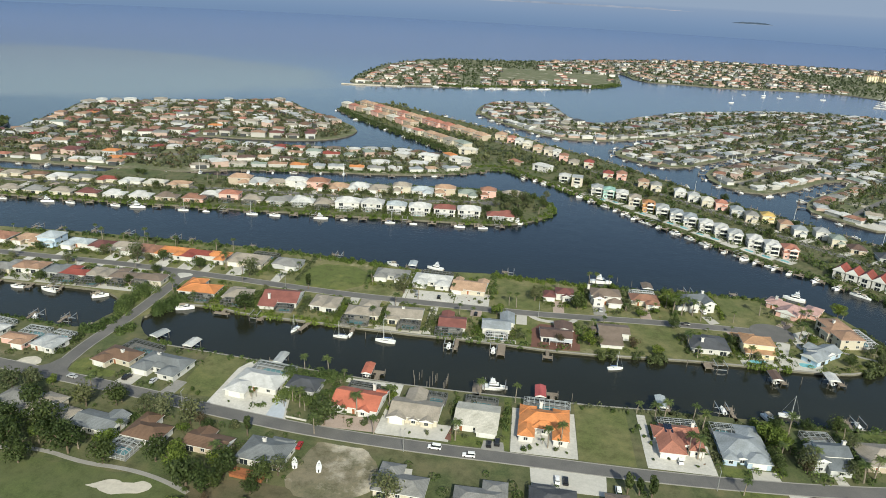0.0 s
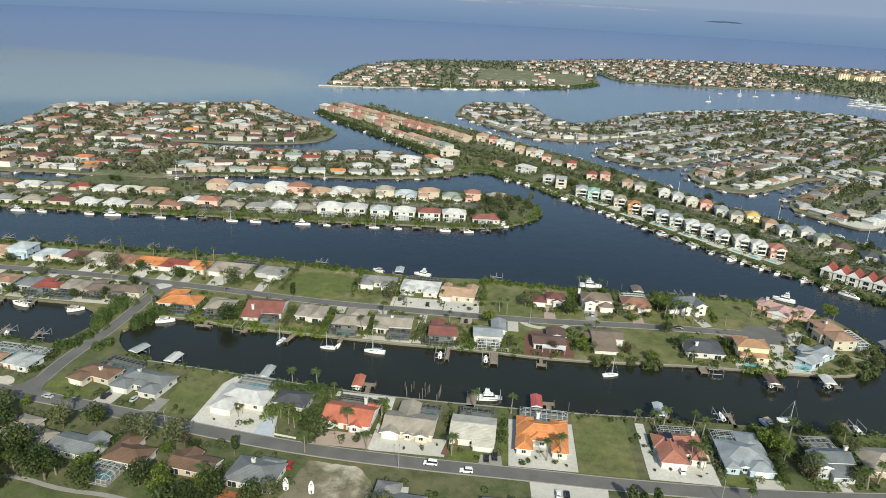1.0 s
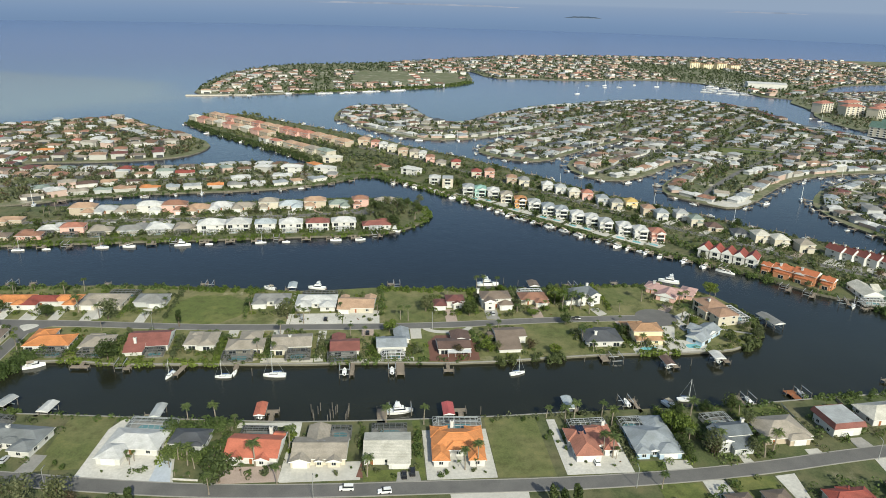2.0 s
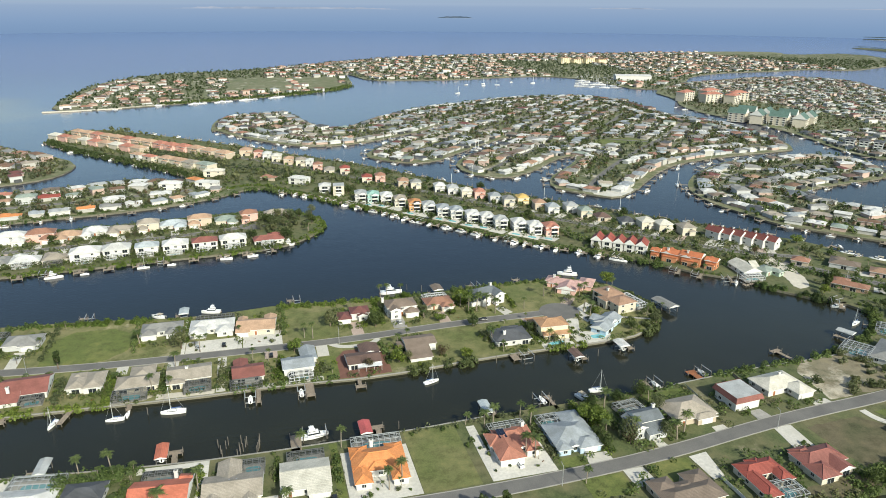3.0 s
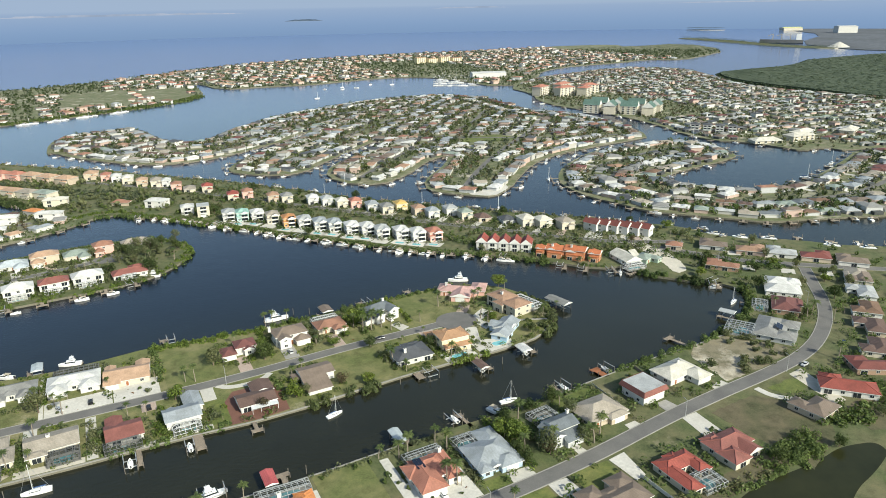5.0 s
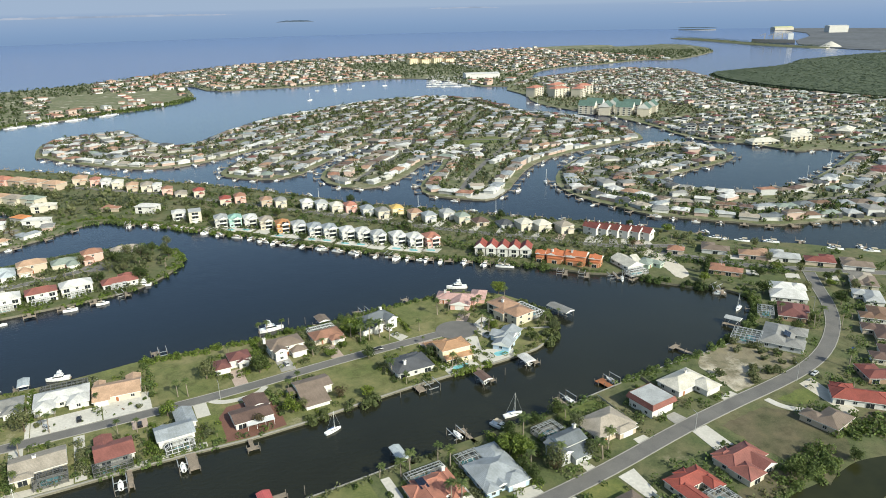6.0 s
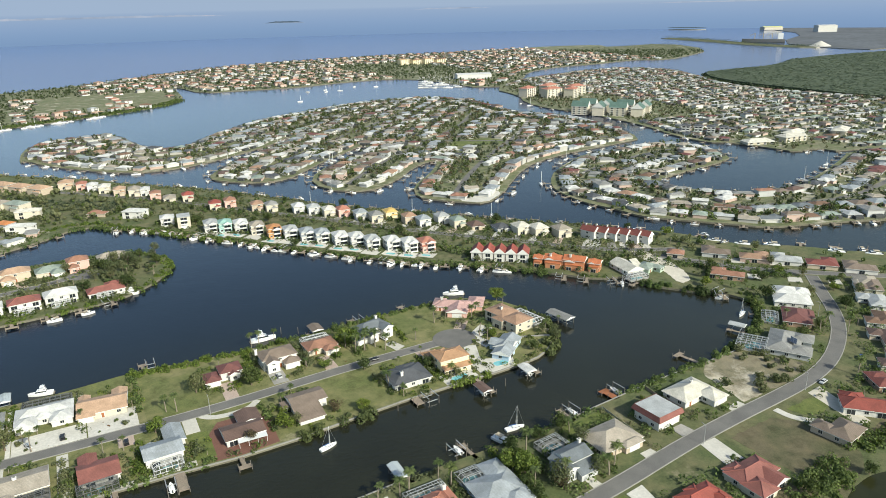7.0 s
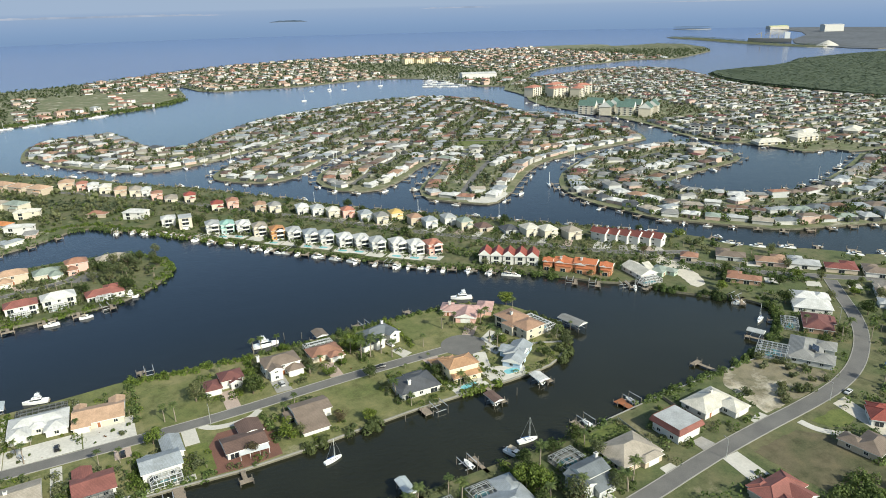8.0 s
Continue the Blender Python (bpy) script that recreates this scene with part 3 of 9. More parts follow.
CONDO_SIDE = [(757, 1233), (738, 1110), (692, 1030), (682, 937), (696, 881), (693, 801), (686, 734), (662, 657), (661, 609), (680, 591), (692, 546), (695, 514), (729, 517), (737, 488),
              (1300, 360), (1200, 693), (1150, 866), (1160, 996), (1240, 1137), (1312, 1284), (1290, 1400), (1133, 1430), (1011, 1378), (912, 1363)]
BEACH = [(-305, 1186), (-217, 1202), (-91, 1254), (31, 1305), (140, 1365), (200, 1455), (212, 1524), (214, 1690), (232, 1690), (250, 1545), (330, 1542), (443, 1520), (559, 1558),
         (671, 1562), (735, 1480), (745, 1225), (915, 1355), (1018, 1488), (1162, 1553), (1316, 1557), (1449, 1595), (1502, 1542), (1587, 1548), (1937, 1733), (2118, 2120), (1800, 2090),
         (1880, 2230), (1718, 2300), (1503, 2300), (1197, 2284), (976, 2320), (722, 2290), (495, 2240), (278, 2130), (111, 1960), (-42, 1850), (-215, 1790), (-306, 1620), (-319, 1371)]
MANGROVES = [(1170, 650), (1170, 1004), (1260, 1168), (1378, 1189), (1555, 1188), (1788, 1310), (2700, 1250), (2500, 300), (1400, 200), (1250, 500)]
PORT = [(2390, 1830), (2230, 1530), (2260, 1345), (4100, 1500), (3900, 2150), (3560, 2720), (3380, 2640), (3050, 2180)]
SPIT = [(2370, 2420), (2440, 2400), (2410, 2120), (2300, 1860), (2275, 1570), (2200, 1545), (2180, 1740), (2290, 2090)]
FAR_ISLET = [(3080, 3080), (3160, 3060), (3200, 2960), (3230, 2900), (3140, 2920), (3090, 3000)]
WEST_ISLET = [(-640, 628), (-540, 630), (-545, 660), (-566, 692), (-660, 700)]
POND = [(158, 136), (164, 140), (182, 143.5), (201, 142.5), (214, 142.5), (225, 144), (233, 142.5), (241, 140), (240, 134), (232, 131), (221, 128), (210, 126), (196, 120), (180, 112), (150, 110)]


def land(name, outline, lift, mats, label, rounds=2, rough=1.2, reach=None):
    line = smooth_line(outline, rounds, True)
    out = []
    for x, y in line:
        n = noise.noise_vector(Vector((x * 0.05, y * 0.05, 3.0)))
        out.append((x + n.x * rough, y + n.y * rough))
    slab(name, out, -2.0, TOP + lift, mats, label, "ground")
    return out


L_SOUTH = land("ground_south", SOUTH, 0.00, [GROUND, SEAWALL], "patchy green suburban ground behind a concrete seawall", 1, 0.4)
L_MIDDLE = land("ground_middle", MIDDLE, 0.02, [YARD, SEAWALL], "green residential island with a seawalled edge", 1, 0.4)
L_STRIP = land("ground_strip", STRIP_S + STRIP_N, 0.04, [GROUND, SEAWALL], "narrow green residential peninsula", 1, 0.5)
L_WHITE = land("ground_white_point", WHITE_POINT, 0.06, [GROUND, SEAWALL], "residential point with a grassy bank", 1, 0.6)
L_NW = land("ground_north_west", NORTH_WEST, 0.08, [FAR_GROUND, SEAWALL], "built-up residential shore by the bay", 1, 1.0)
L_FING = land("ground_fingers", FINGERS_N + FINGERS_S, 0.05, [FAR_GROUND, SEAWALL], "residential land cut by finger canals", 1, 0.8)
L_EAST = land("ground_east_loop", EAST_LOOP, 0.07, [FAR_GROUND, SEAWALL], "residential land round a small bay", 1, 0.8)
L_CONDO = land("ground_condo_side", CONDO_SIDE, 0.10, [FAR_GROUND, SEAWALL], "flat built-up mainland", 1, 1.0)
L_BEACH = land("ground_beach", BEACH, 0.12, [FAR_GROUND, SEAWALL], "long barrier peninsula with a sandy edge", 1, 1.5)
L_MANG = land("ground_mangrove", MANGROVES, 5.0, [CANOPY, CANOPY], "close mangrove thicket over swampy ground", 2, 3.0)
land("ground_port", PORT, 0.2, [PORT_YARD, SEAWALL], "flat grey port land", 1, 3.0)
L_FISLET = land("ground_far_islet", FAR_ISLET, 0.2, [GROUND, SAND], "low wooded islet far off", 1, 3.0)
L_SPIT = land("ground_spit", SPIT, 0.2, [GROUND, SAND], "low wooded spit", 1, 3.0)
L_ISLET = land("ground_islet", WEST_ISLET, 0.2, [GROUND, SAND], "low mangrove islet", 1, 2.0)
pond_line = smooth_line(POND, 2, True)
slab("water_pond", pond_line, TOP + 0.005, TOP + 0.03, [POND_WATER], "dark still pond", "water")


ROADS = []


def road(pts, width=6.4, lift=0.14, rounds=2, kerb=True):
    line = smooth_line(pts, rounds)
    z = TOP + lift
    ribbon("road", line, width, TOP - 0.2, z, ASPHALT, "worn grey asphalt residential street", "road")
    if kerb:
        for s in (-1, 1):
            ribbon("trim_kerb", line, 0.4, TOP - 0.2, z + 0.08, KERB, "pale concrete kerb and gutter", "kerb", s * (width / 2 + 0.2))
    ROADS.append((line, width))
    for x, y, _ in along(line, 4.0):
        occupy(x, y, width / 2 + 0.8)
    return line


road([(-420, 236), (-300, 218), (-201, 204), (-180, 201), (-137, 195), (-92, 187), (-54, 182), (-9, 180), (19, 180), (59, 179), (99, 180), (139, 183), (186, 190), (218, 193), (250, 195),
                (274, 198), (297, 205), (323, 219), (344, 236), (362, 256), (380, 275)])
road([(-176, 201), (-175.6, 212), (-176, 222), (-175.6, 231), (-174.2, 245), (-172.6, 258), (-172, 275), (-171.8, 296), (-171.5, 307), (-174, 316)], 6.0, 0.15)
for corner in ([(-191, 202.5), (-185, 204.2), (-181, 207.6), (-179.2, 213), (-176, 213), (-176, 200)], [(-162, 199.3), (-167.5, 201.6), (-171, 205), (-172.8, 212), (-176, 212), (-176, 200)], [(-187, 317), (-181, 313), (-176, 306), (-168, 306), (-163, 312), (-157, 315.5), (-157, 319), (-187, 320)]):
    slab("road_corner", corner, TOP - 0.2, TOP + 0.235, [ASPHALT], "widened asphalt corner of a junction", "road")
road([(-420, 323), (-292, 321), (-221, 321), (-191, 319), (-148, 316), (-113, 312), (-80, 309), (-48, 308), (14, 307), (44, 308), (74, 310.5), (104, 312), (146, 312.5)], 6.0, 0.14)
road([(326, 352), (340, 330), (354, 305), (376, 285), (396, 268), (420, 249), (480, 200)], 6.0, 0.15)
disc = [(152.2 + 11 * math.cos(a * math.pi / 18), 312.6 + 10.6 * math.sin(a * math.pi / 18)) for a in range(36)]
slab("road_end", disc, TOP - 0.2, TOP + 0.23, [ASPHALT], "round asphalt turning circle", "road")
occupy(152.2, 312.6, 12)
isle = [(-171.5 + 3.6 * math.cos(a * math.pi / 10) + 1.6 * math.sin(a * math.pi / 5), 312 + 4.0 * math.sin(a * math.pi / 10)) for a in range(20)]
slab("pavement_island", isle, TOP - 0.1, TOP + 0.33, [WHITE_DRIVE], "white paved traffic island", "traffic island")
R_STRIP = road([(352, 350), (312, 372), (290, 395), (262, 430), (228, 468), (196, 510), (160, 560), (128, 602), (96, 645), (60, 690), (10, 745), (-50, 800), (-110, 865), (-170, 925), (-205, 960)], 5.5, 0.14, 1)
R_WHITE = road([(-600, 455), (-330, 470), (-250, 488), (-160, 493), (-80, 500), (-40, 506), (-14, 514)], 5.5, 0.14, 1)
slab("road_end", [(-9 + 10 * math.cos(a * math.pi / 15), 515 + 9 * math.sin(a * math.pi / 15)) for a in range(30)], TOP - 0.2, TOP + 0.17, [ASPHALT], "round asphalt turning circle", "road")
occupy(-9, 515, 10)
road([(-60, 640), (-130, 622), (-230, 608), (-320, 590), (-420, 570), (-620, 560)], 5.5, 0.14, 1)


def patch(name, pts, mat, label, category="lawn", lift=0.07, rounds=0, kind="structure"):
    line = pts
    if rounds:
        line = []
        for x, y, _ in along(smooth_line(pts + [pts[0]], rounds), 1.6):
            n = noise.noise_vector(Vector((x * 0.22, y * 0.22, 1.0))) * 1.1 + noise.noise_vector(Vector((x * 0.9, y * 0.9, 5.0))) * 0.5
            line.append((x + n.x, y + n.y))
    return slab(name, line, TOP - 0.1, TOP + lift, [mat], label, category, kind)


def rect(x0, x1, y0, y1):
    return [(x0, y0), (x1, y0), (x1, y1), (x0, y1)]

# ---- kinds of things ----
def box_mesh(name, parts, mats):
    s = Solid()
    for b in parts:
        s.box(*b)
    return s.mesh(name, mats)


WINDOW = box_mesh("window", [(-0.85, 0.85, -0.07, 0.02, 0.0, 1.4, 0), (-0.74, -0.05, -0.09, -0.06, 0.1, 1.3, 1), (0.05, 0.74, -0.09, -0.06, 0.1, 1.3, 1)], [TRIM, GLASS])
SLIDER = box_mesh("sliding_door", [(-1.6, 1.6, -0.07, 0.02, 0.0, 2.25, 0), (-1.5, -0.05, -0.09, -0.06, 0.05, 2.15, 1), (0.05, 1.5, -0.09, -0.06, 0.05, 2.15, 1)], [TRIM, GLASS])
ENTRY = box_mesh("door", [(-0.75, 0.75, -0.08, 0.02, 0.0, 2.35, 0), (-0.55, 0.55, -0.11, -0.07, 0.02, 2.2, 1)], [TRIM, RED_WOOD])
GARAGE = box_mesh("garage_door", [(-2.6, 2.6, -0.08, 0.02, 0.0, 2.4, 0)] + [(-2.45, 2.45, -0.12, -0.07, 0.03 + 0.57 * k, 0.56 + 0.57 * k, 0) for k in range(4)], [TRIM])
CHIMNEY = box_mesh("chimney", [(-0.6, 0.6, -0.5, 0.5, 0.0, 2.6, 0), (-0.75, 0.75, -0.65, 0.65, 2.6, 2.85, 0), (-0.35, 0.35, -0.25, 0.25, 2.85, 3.1, 1)], [WALL["white"], METAL_DARK])


RIDGES = []


def roof_wing(s, cx, cy, w, d, z, pitch, style, over=0.6, lean=0.24):
    """One roof body: hip, gable along its longer side ('gx' or 'gy' to choose), or flat with a parapet."""
    a, b = w / 2 + over, d / 2 + over
    c = [(cx - a, cy - b), (cx + a, cy - b), (cx + a, cy + b), (cx - a, cy + b)]
    if style == "flat":
        s.box(cx - a, cx + a, cy - b, cy + b, z - 0.05, z + 0.45)
        return z + 0.45
    if style in ("lean", "lean_back"):
        up = pitch * 2 * b
        e = [(*p, z + (up if (k > 1) == (style == "lean") else 0.0)) for k, p in enumerate(c)]
        low = [(x, y, h - lean) for x, y, h in e]
        s.face(e)
        s.face(low[::-1], 1)
        for i in range(4):
            j = (i + 1) % 4
            s.face([low[i], low[j], e[j], e[i]], 1)
        return z + up
    for i in range(4):
        p, q = c[i], c[(i + 1) % 4]
        s.face([(*p, z - lean), (*q, z - lean), (*q, z), (*p, z)], 1)
    s.face([(*p, z - lean) for p in c[::-1]], 1)
    e = [(*p, z) for p in c]
    if style == "hip":
        rise = pitch * min(a, b)
        if a >= b:
            r0, r1 = (cx - (a - b), cy, z + rise), (cx + (a - b), cy, z + rise)
            s.face([e[0], e[1], r1, r0]), s.face([e[1], e[2], r1]), s.face([e[2], e[3], r0, r1]), s.face([e[3], e[0], r0])
            RIDGES.extend([(r0, r1), (e[0], r0), (e[3], r0), (e[1], r1), (e[2], r1)])
        else:
            r0, r1 = (cx, cy - (b - a), z + rise), (cx, cy + (b - a), z + rise)
            s.face([e[0], e[1], r0]), s.face([e[1], e[2], r1, r0]), s.face([e[2], e[3], r1]), s.face([e[3], e[0], r0, r1])
            RIDGES.extend([(r0, r1), (e[0], r0), (e[1], r0), (e[2], r1), (e[3], r1)])
        return z + rise
    if style == "gx" or (style == "gable" and a >= b):
        rise = pitch * b
        r0, r1 = (cx - a, cy, z + rise), (cx + a, cy, z + rise)
        s.face([e[0], e[1], r1, r0]), s.face([e[2], e[3], r0, r1])
        s.face([e[3], e[0], r0], 1), s.face([e[1], e[2], r1], 1)
    else:
        rise = pitch * a
        r0, r1 = (cx, cy - b, z + rise), (cx, cy + b, z + rise)
        s.face([e[1], e[2], r1, r0]), s.face([e[3], e[0], r0, r1])
        s.face([e[0], e[1], r0], 1), s.face([e[2], e[3], r1], 1)
    return z + rise


def turned(wings):
    """The same wings for a house that stands with its back to us."""
    back = {"lean": "lean_back"}
    return [(-a[0], -a[1], a[2], a[3], back.get(a[4], a[4]), *a[5:]) for a in wings]


def wings_of(plan, w, d, flip):
    if isinstance(plan, list):
        return plan
    if plan == "L":
        return [(0, 0.17 * d, w, 0.62 * d, "hip"), (0.27 * w * flip, -0.24 * d, 0.45 * w, 0.50 * d, "hip")]
    if plan == "U":
        return [(0, 0.16 * d, w, 0.60 * d, "hip"), (-0.31 * w, -0.25 * d, 0.37 * w, 0.48 * d, "hip"), (0.31 * w, -0.25 * d, 0.37 * w, 0.48 * d, "hip"), (0, -0.08 * d, 0.34 * w, 0.30 * d, "hip")]
    if plan == "H":
        return [(-0.24 * w * flip, 0.03 * d, 0.52 * w, 0.92 * d, "hip"), (0.25 * w * flip, 0.10 * d, 0.50 * w, 0.66 * d, "hip"), (0.30 * w * flip, -0.27 * d, 0.40 * w, 0.42 * d, "hip")]
    if plan == "G":
        return [(0, 0.10 * d, w, 0.72 * d, "gx"), (0.24 * w * flip, -0.26 * d, 0.42 * w, 0.42 * d, "gy")]
    if plan == "T":
        return [(0, 0.0, w, 0.66 * d, "gx"), (-0.18 * w * flip, 0.0, 0.46 * w, d, "gy")]
    if plan == "N":
        return [(0, 0, w, d, "gy"), (0.1 * w * flip, -0.02 * d, 1.1 * w, 0.34 * d, "gx")]
    if plan == "G9":
        return [(0, 0, w, d, "gy")]
    if plan == "F":
        return [(0, 0, w, d, "flat")]
    return [(0, 0.06 * d, w, 0.86 * d, "hip"), (0.2 * w * flip, -0.36 * d, 0.46 * w, 0.24 * d, "hip")]


HOUSES = []
FLOOR_H = 3.0


def house(x, y, turn, w, d, roof, wall, label, plan="L", floors=1, flip=1, pitch=0.36, chimney=None, detail=2, group="", vents=0, garage=1, over=0.6):
    """A house whose street side is its own -y; its plan is a letter or a list of wings (x, y, width, depth, roof, height). detail 2: every window; 1: fewer; 0: walls and roof."""
    wings = wings_of(plan, w, d, flip)
    heights = [a[5] if len(a) > 5 else None for a in wings]
    wings = [tuple(a[:5]) for a in wings]
    if isinstance(plan, list):
        plan = "own"
    thing = empty("house", pose(x, y, TOP, 0, 0, turn), label, "house", group)
    h = FLOOR_H * floors
    body, top = Solid(), Solid()
    RIDGES.clear()
    peak = 0
    for i, (cx, cy, ww, dd, style) in enumerate(wings):
        low = heights[i] if heights[i] else h if i == 0 or floors == 1 or plan in "NUH" else FLOOR_H * (floors - 1) + 0.6 * (floors > 1)
        z = low - 0.015 * i
        body.box(cx - ww / 2 + 0.02 * i, cx + ww / 2 - 0.02 * i, cy - dd / 2 + 0.02 * i, cy + dd / 2 - 0.02 * i, -0.3, z + (0 if style == "flat" else 0.02))
        t = roof_wing(top, cx, cy, ww, dd, z, pitch, style, over if style != "flat" else 0.15)
        if style in ("lean", "lean_back"):
            ya, yb = (cy + dd / 2, cy - dd / 2) if style == "lean" else (cy - dd / 2, cy + dd / 2)
            for sx in (-1, 1):
                px = cx + sx * ww / 2
                body.face([(px, yb, z), (px, ya, z), (px, ya, z + pitch * dd)])
            body.face([(cx - ww / 2, ya, z), (cx + ww / 2, ya, z), (cx + ww / 2, ya, z + pitch * dd), (cx - ww / 2, ya, z + pitch * dd)])
        if style in ("gx", "gy", "gable"):
            n = (cx, cy, ww, dd)
            if style == "gx" or (style == "gable" and ww >= dd):
                for sx in (-1, 1):
                    px = cx + sx * (ww / 2)
                    body.face([(px, cy - dd / 2, z), (px, cy + dd / 2, z), (px, cy, z + pitch * dd / 2)])
            else:
                for sy in (-1, 1):
                    py = cy + sy * (dd / 2)
                    body.face([(cx - ww / 2, py, z), (cx + ww / 2, py, z), (cx, py, z + pitch * ww / 2)])
        peak = max(peak, t)
    part("wall", body, WALL[wall], thing)
    covering = part("roof", top, [ROOF[roof], TRIM], thing)
    if detail == 2 and roof in ("orange", "coral", "salmon", "red", "faded_red", "tan"):
        for a, b in RIDGES:
            if (Vector(a) - Vector(b)).length > 0.3:
                cap = Solid()
                cap.beam(a, b, 0.13)
                part("ridge_cap", cap, RIDGE[roof], covering)
    if detail:
        gar = wings[garage] if len(wings) > garage and plan not in "NT" else wings[0]

        def clear(px, py, me):
            return all(i == me or abs(px - a[0]) > a[2] / 2 + 0.3 or abs(py - a[1]) > a[3] / 2 + 0.3 for i, a in enumerate(wings))

        done_door = False
        for i, (cx, cy, ww, dd, style) in enumerate(wings):
            for side, (ux, uy, length, dist) in enumerate(((0, -1, ww, dd / 2), (1, 0, dd, ww / 2), (0, 1, ww, dd / 2), (-1, 0, dd, ww / 2))):
                count = max(1, int(length / (5.0 if detail == 2 else 9.0)))
                for k in range(count):
                    o = ((k + 0.5) / count - 0.5) * length
                    px, py = cx + ux * dist - uy * o, cy + uy * dist + ux * o
                    if not clear(px + ux * 0.4, py + uy * 0.4, i):
                        continue
                    turn_w = (0, 90, 180, 270)[side]
                    for fl in range(floors):
                        z = fl * FLOOR_H
                        if z + 2.4 > (heights[i] if heights[i] else h if i == 0 or plan in "NUH" else FLOOR_H * max(1, floors - 1)) + 0.3:
                            continue
                        if fl == 0 and side == 0 and (cx, cy) == gar[:2] and length > 6 and k == count // 2:
                            ob = part("garage_door", GARAGE, None, thing)
                            ob.matrix_basis = pose(cx + ux * dist, cy + uy * dist - 0.03, 0.02, 0, 0, 0)
                            continue
                        if fl == 0 and side == 0 and (cx, cy) == gar[:2] and length > 6:
                            continue
                        if fl == 0 and side == 0 and not done_door and i == 0:
                            done_door = True
                            ob = part("door", ENTRY, None, thing)
                            ob.matrix_basis = pose(px, py - 0.03, 0.02, 0, 0, 0)
                            continue
                        big = side == 2 and k % 2 == 0
                        ob = part("sliding_door" if big else "window", SLIDER if big else WINDOW, None, thing)
                        ob.matrix_basis = pose(px + ux * 0.03, py + uy * 0.03, z + (0.05 if big else 0.95), 0, 0, turn_w)
    if chimney:
        ob = part("chimney", CHIMNEY, None, thing)
        ob.matrix_basis = pose(chimney[0] * w, chimney[1] * d, peak - 2.0)
    for k in range(vents):
        v = Solid()
        v.box(-0.25, 0.25, -0.25, 0.25, 0, 0.5)
        ob = part("roof_vent", v, ALU, thing)
        ob.matrix_basis = pose((k - vents / 2 + 0.5) * 2.4, 0.1 * d, h + pitch * 0.24 * d)
    occupy(x, y, max(min(w, d), 0.8 * max(w, d)) * 0.56)
    HOUSES.append((x, y, max(w, d) * 0.56))
    if w > 1.4 * d or d > 1.4 * w:
        c, s_ = math.cos(radians(turn)), math.sin(radians(turn))
        for k in (-1, 1):
            ex, ey = (k * w * 0.3, 0) if w > d else (0, k * d * 0.3)
            occupy(x + c * ex - s_ * ey, y + s_ * ex + c * ey, min(w, d) * 0.5)
    return thing


def local(x, y, turn, lx, ly):
    c, s = math.cos(radians(turn)), math.sin(radians(turn))
    return x + c * lx - s * ly, y + s * lx + c * ly


def pool_cage(x, y, turn, w, d, metal=None, screen=None, pool=True, label="dark bronze-framed screen enclosure over a pool"):
    """A screened pool enclosure standing on its deck; its own y runs away from the house."""
    metal, screen = metal or METAL_DARK, screen or SCREEN
    thing = empty("pool_cage", pose(x, y, TOP, 0, 0, turn), label, "pool enclosure")
    a, b, h, hi, ins = w / 2, d / 2, 2.5, 3.3, min(1.6, d * 0.22)
    fr, sc = Solid(), Solid()
    nx, ny = max(2, round(w / 2.2)), max(2, round(d / 2.2))
    r = 0.075
    for i in range(nx + 1):
        px = -a + w * i / nx
        qx = max(-a + ins, min(a - ins, px))
        for sy in (-1, 1):
            fr.beam((px, sy * b, 0), (px, sy * b, h), r)
            fr.beam((px, sy * b, h), (qx, sy * (b - ins), hi), r)
        fr.beam((qx, -b + ins, hi), (qx, b - ins, hi), r)
    for j in range(ny + 1):
        py = -b + d * j / ny
        qy = max(-b + ins, min(b - ins, py))
        for sx in (-1, 1):
            fr.beam((sx * a, py, 0), (sx * a, py, h), r)
            fr.beam((sx * a, py, h), (sx * (a - ins), qy, hi), r)
        fr.beam((-a + ins, qy, hi), (a - ins, qy, hi), r)
    for z in (1.0, h):
        for p, q in (((-a, -b), (a, -b)), ((a, -b), (a, b)), ((a, b), (-a, b)), ((-a, b), (-a, -b))):
            fr.beam((*p, z), (*q, z), r)
    e = [(-a, -b), (a, -b), (a, b), (-a, b)]
    t = [(-a + ins, -b + ins), (a - ins, -b + ins), (a - ins, b - ins), (-a + ins, b - ins)]
    for i in range(4):
        p, q, u, v = e[i], e[(i + 1) % 4], t[(i + 1) % 4], t[i]
        sc.face([(*p, 0.02), (*q, 0.02), (*q, h), (*p, h)])
        sc.face([(*p, h), (*q, h), (*u, hi), (*v, hi)])
    sc.face([(*p, hi) for p in t])
    part("cage_frame", fr, metal, thing)
    part("screen", sc, screen, thing)
    dk = Solid()
    dk.box(-a, a, -b, b, -0.2, 0.14)
    part("deck", dk, CONCRETE, thing)
    if pool:
        pl = Solid()
        out = [(0.62 * a * math.copysign(abs(math.cos(k * math.pi / 10)) ** 0.6, math.cos(k * math.pi / 10)), 0.5 * b * math.copysign(abs(math.sin(k * math.pi / 10)) ** 0.6, math.sin(k * math.pi / 10))) for k in range(20)]
        pl.face([(*p, 0.17) for p in out])
        for k in range(20):
            pl.face([(*out[k - 1], 0.1), (*out[k], 0.1), (*out[k], 0.17), (*out[k - 1], 0.17)])
        part("pool", pl, POOL, thing, "turquoise pool water")
    occupy(x, y, max(w, d) * 0.5)
    return thing


# -- trees and shrubs: a few of each are grown, then copied --
GROWN = {}


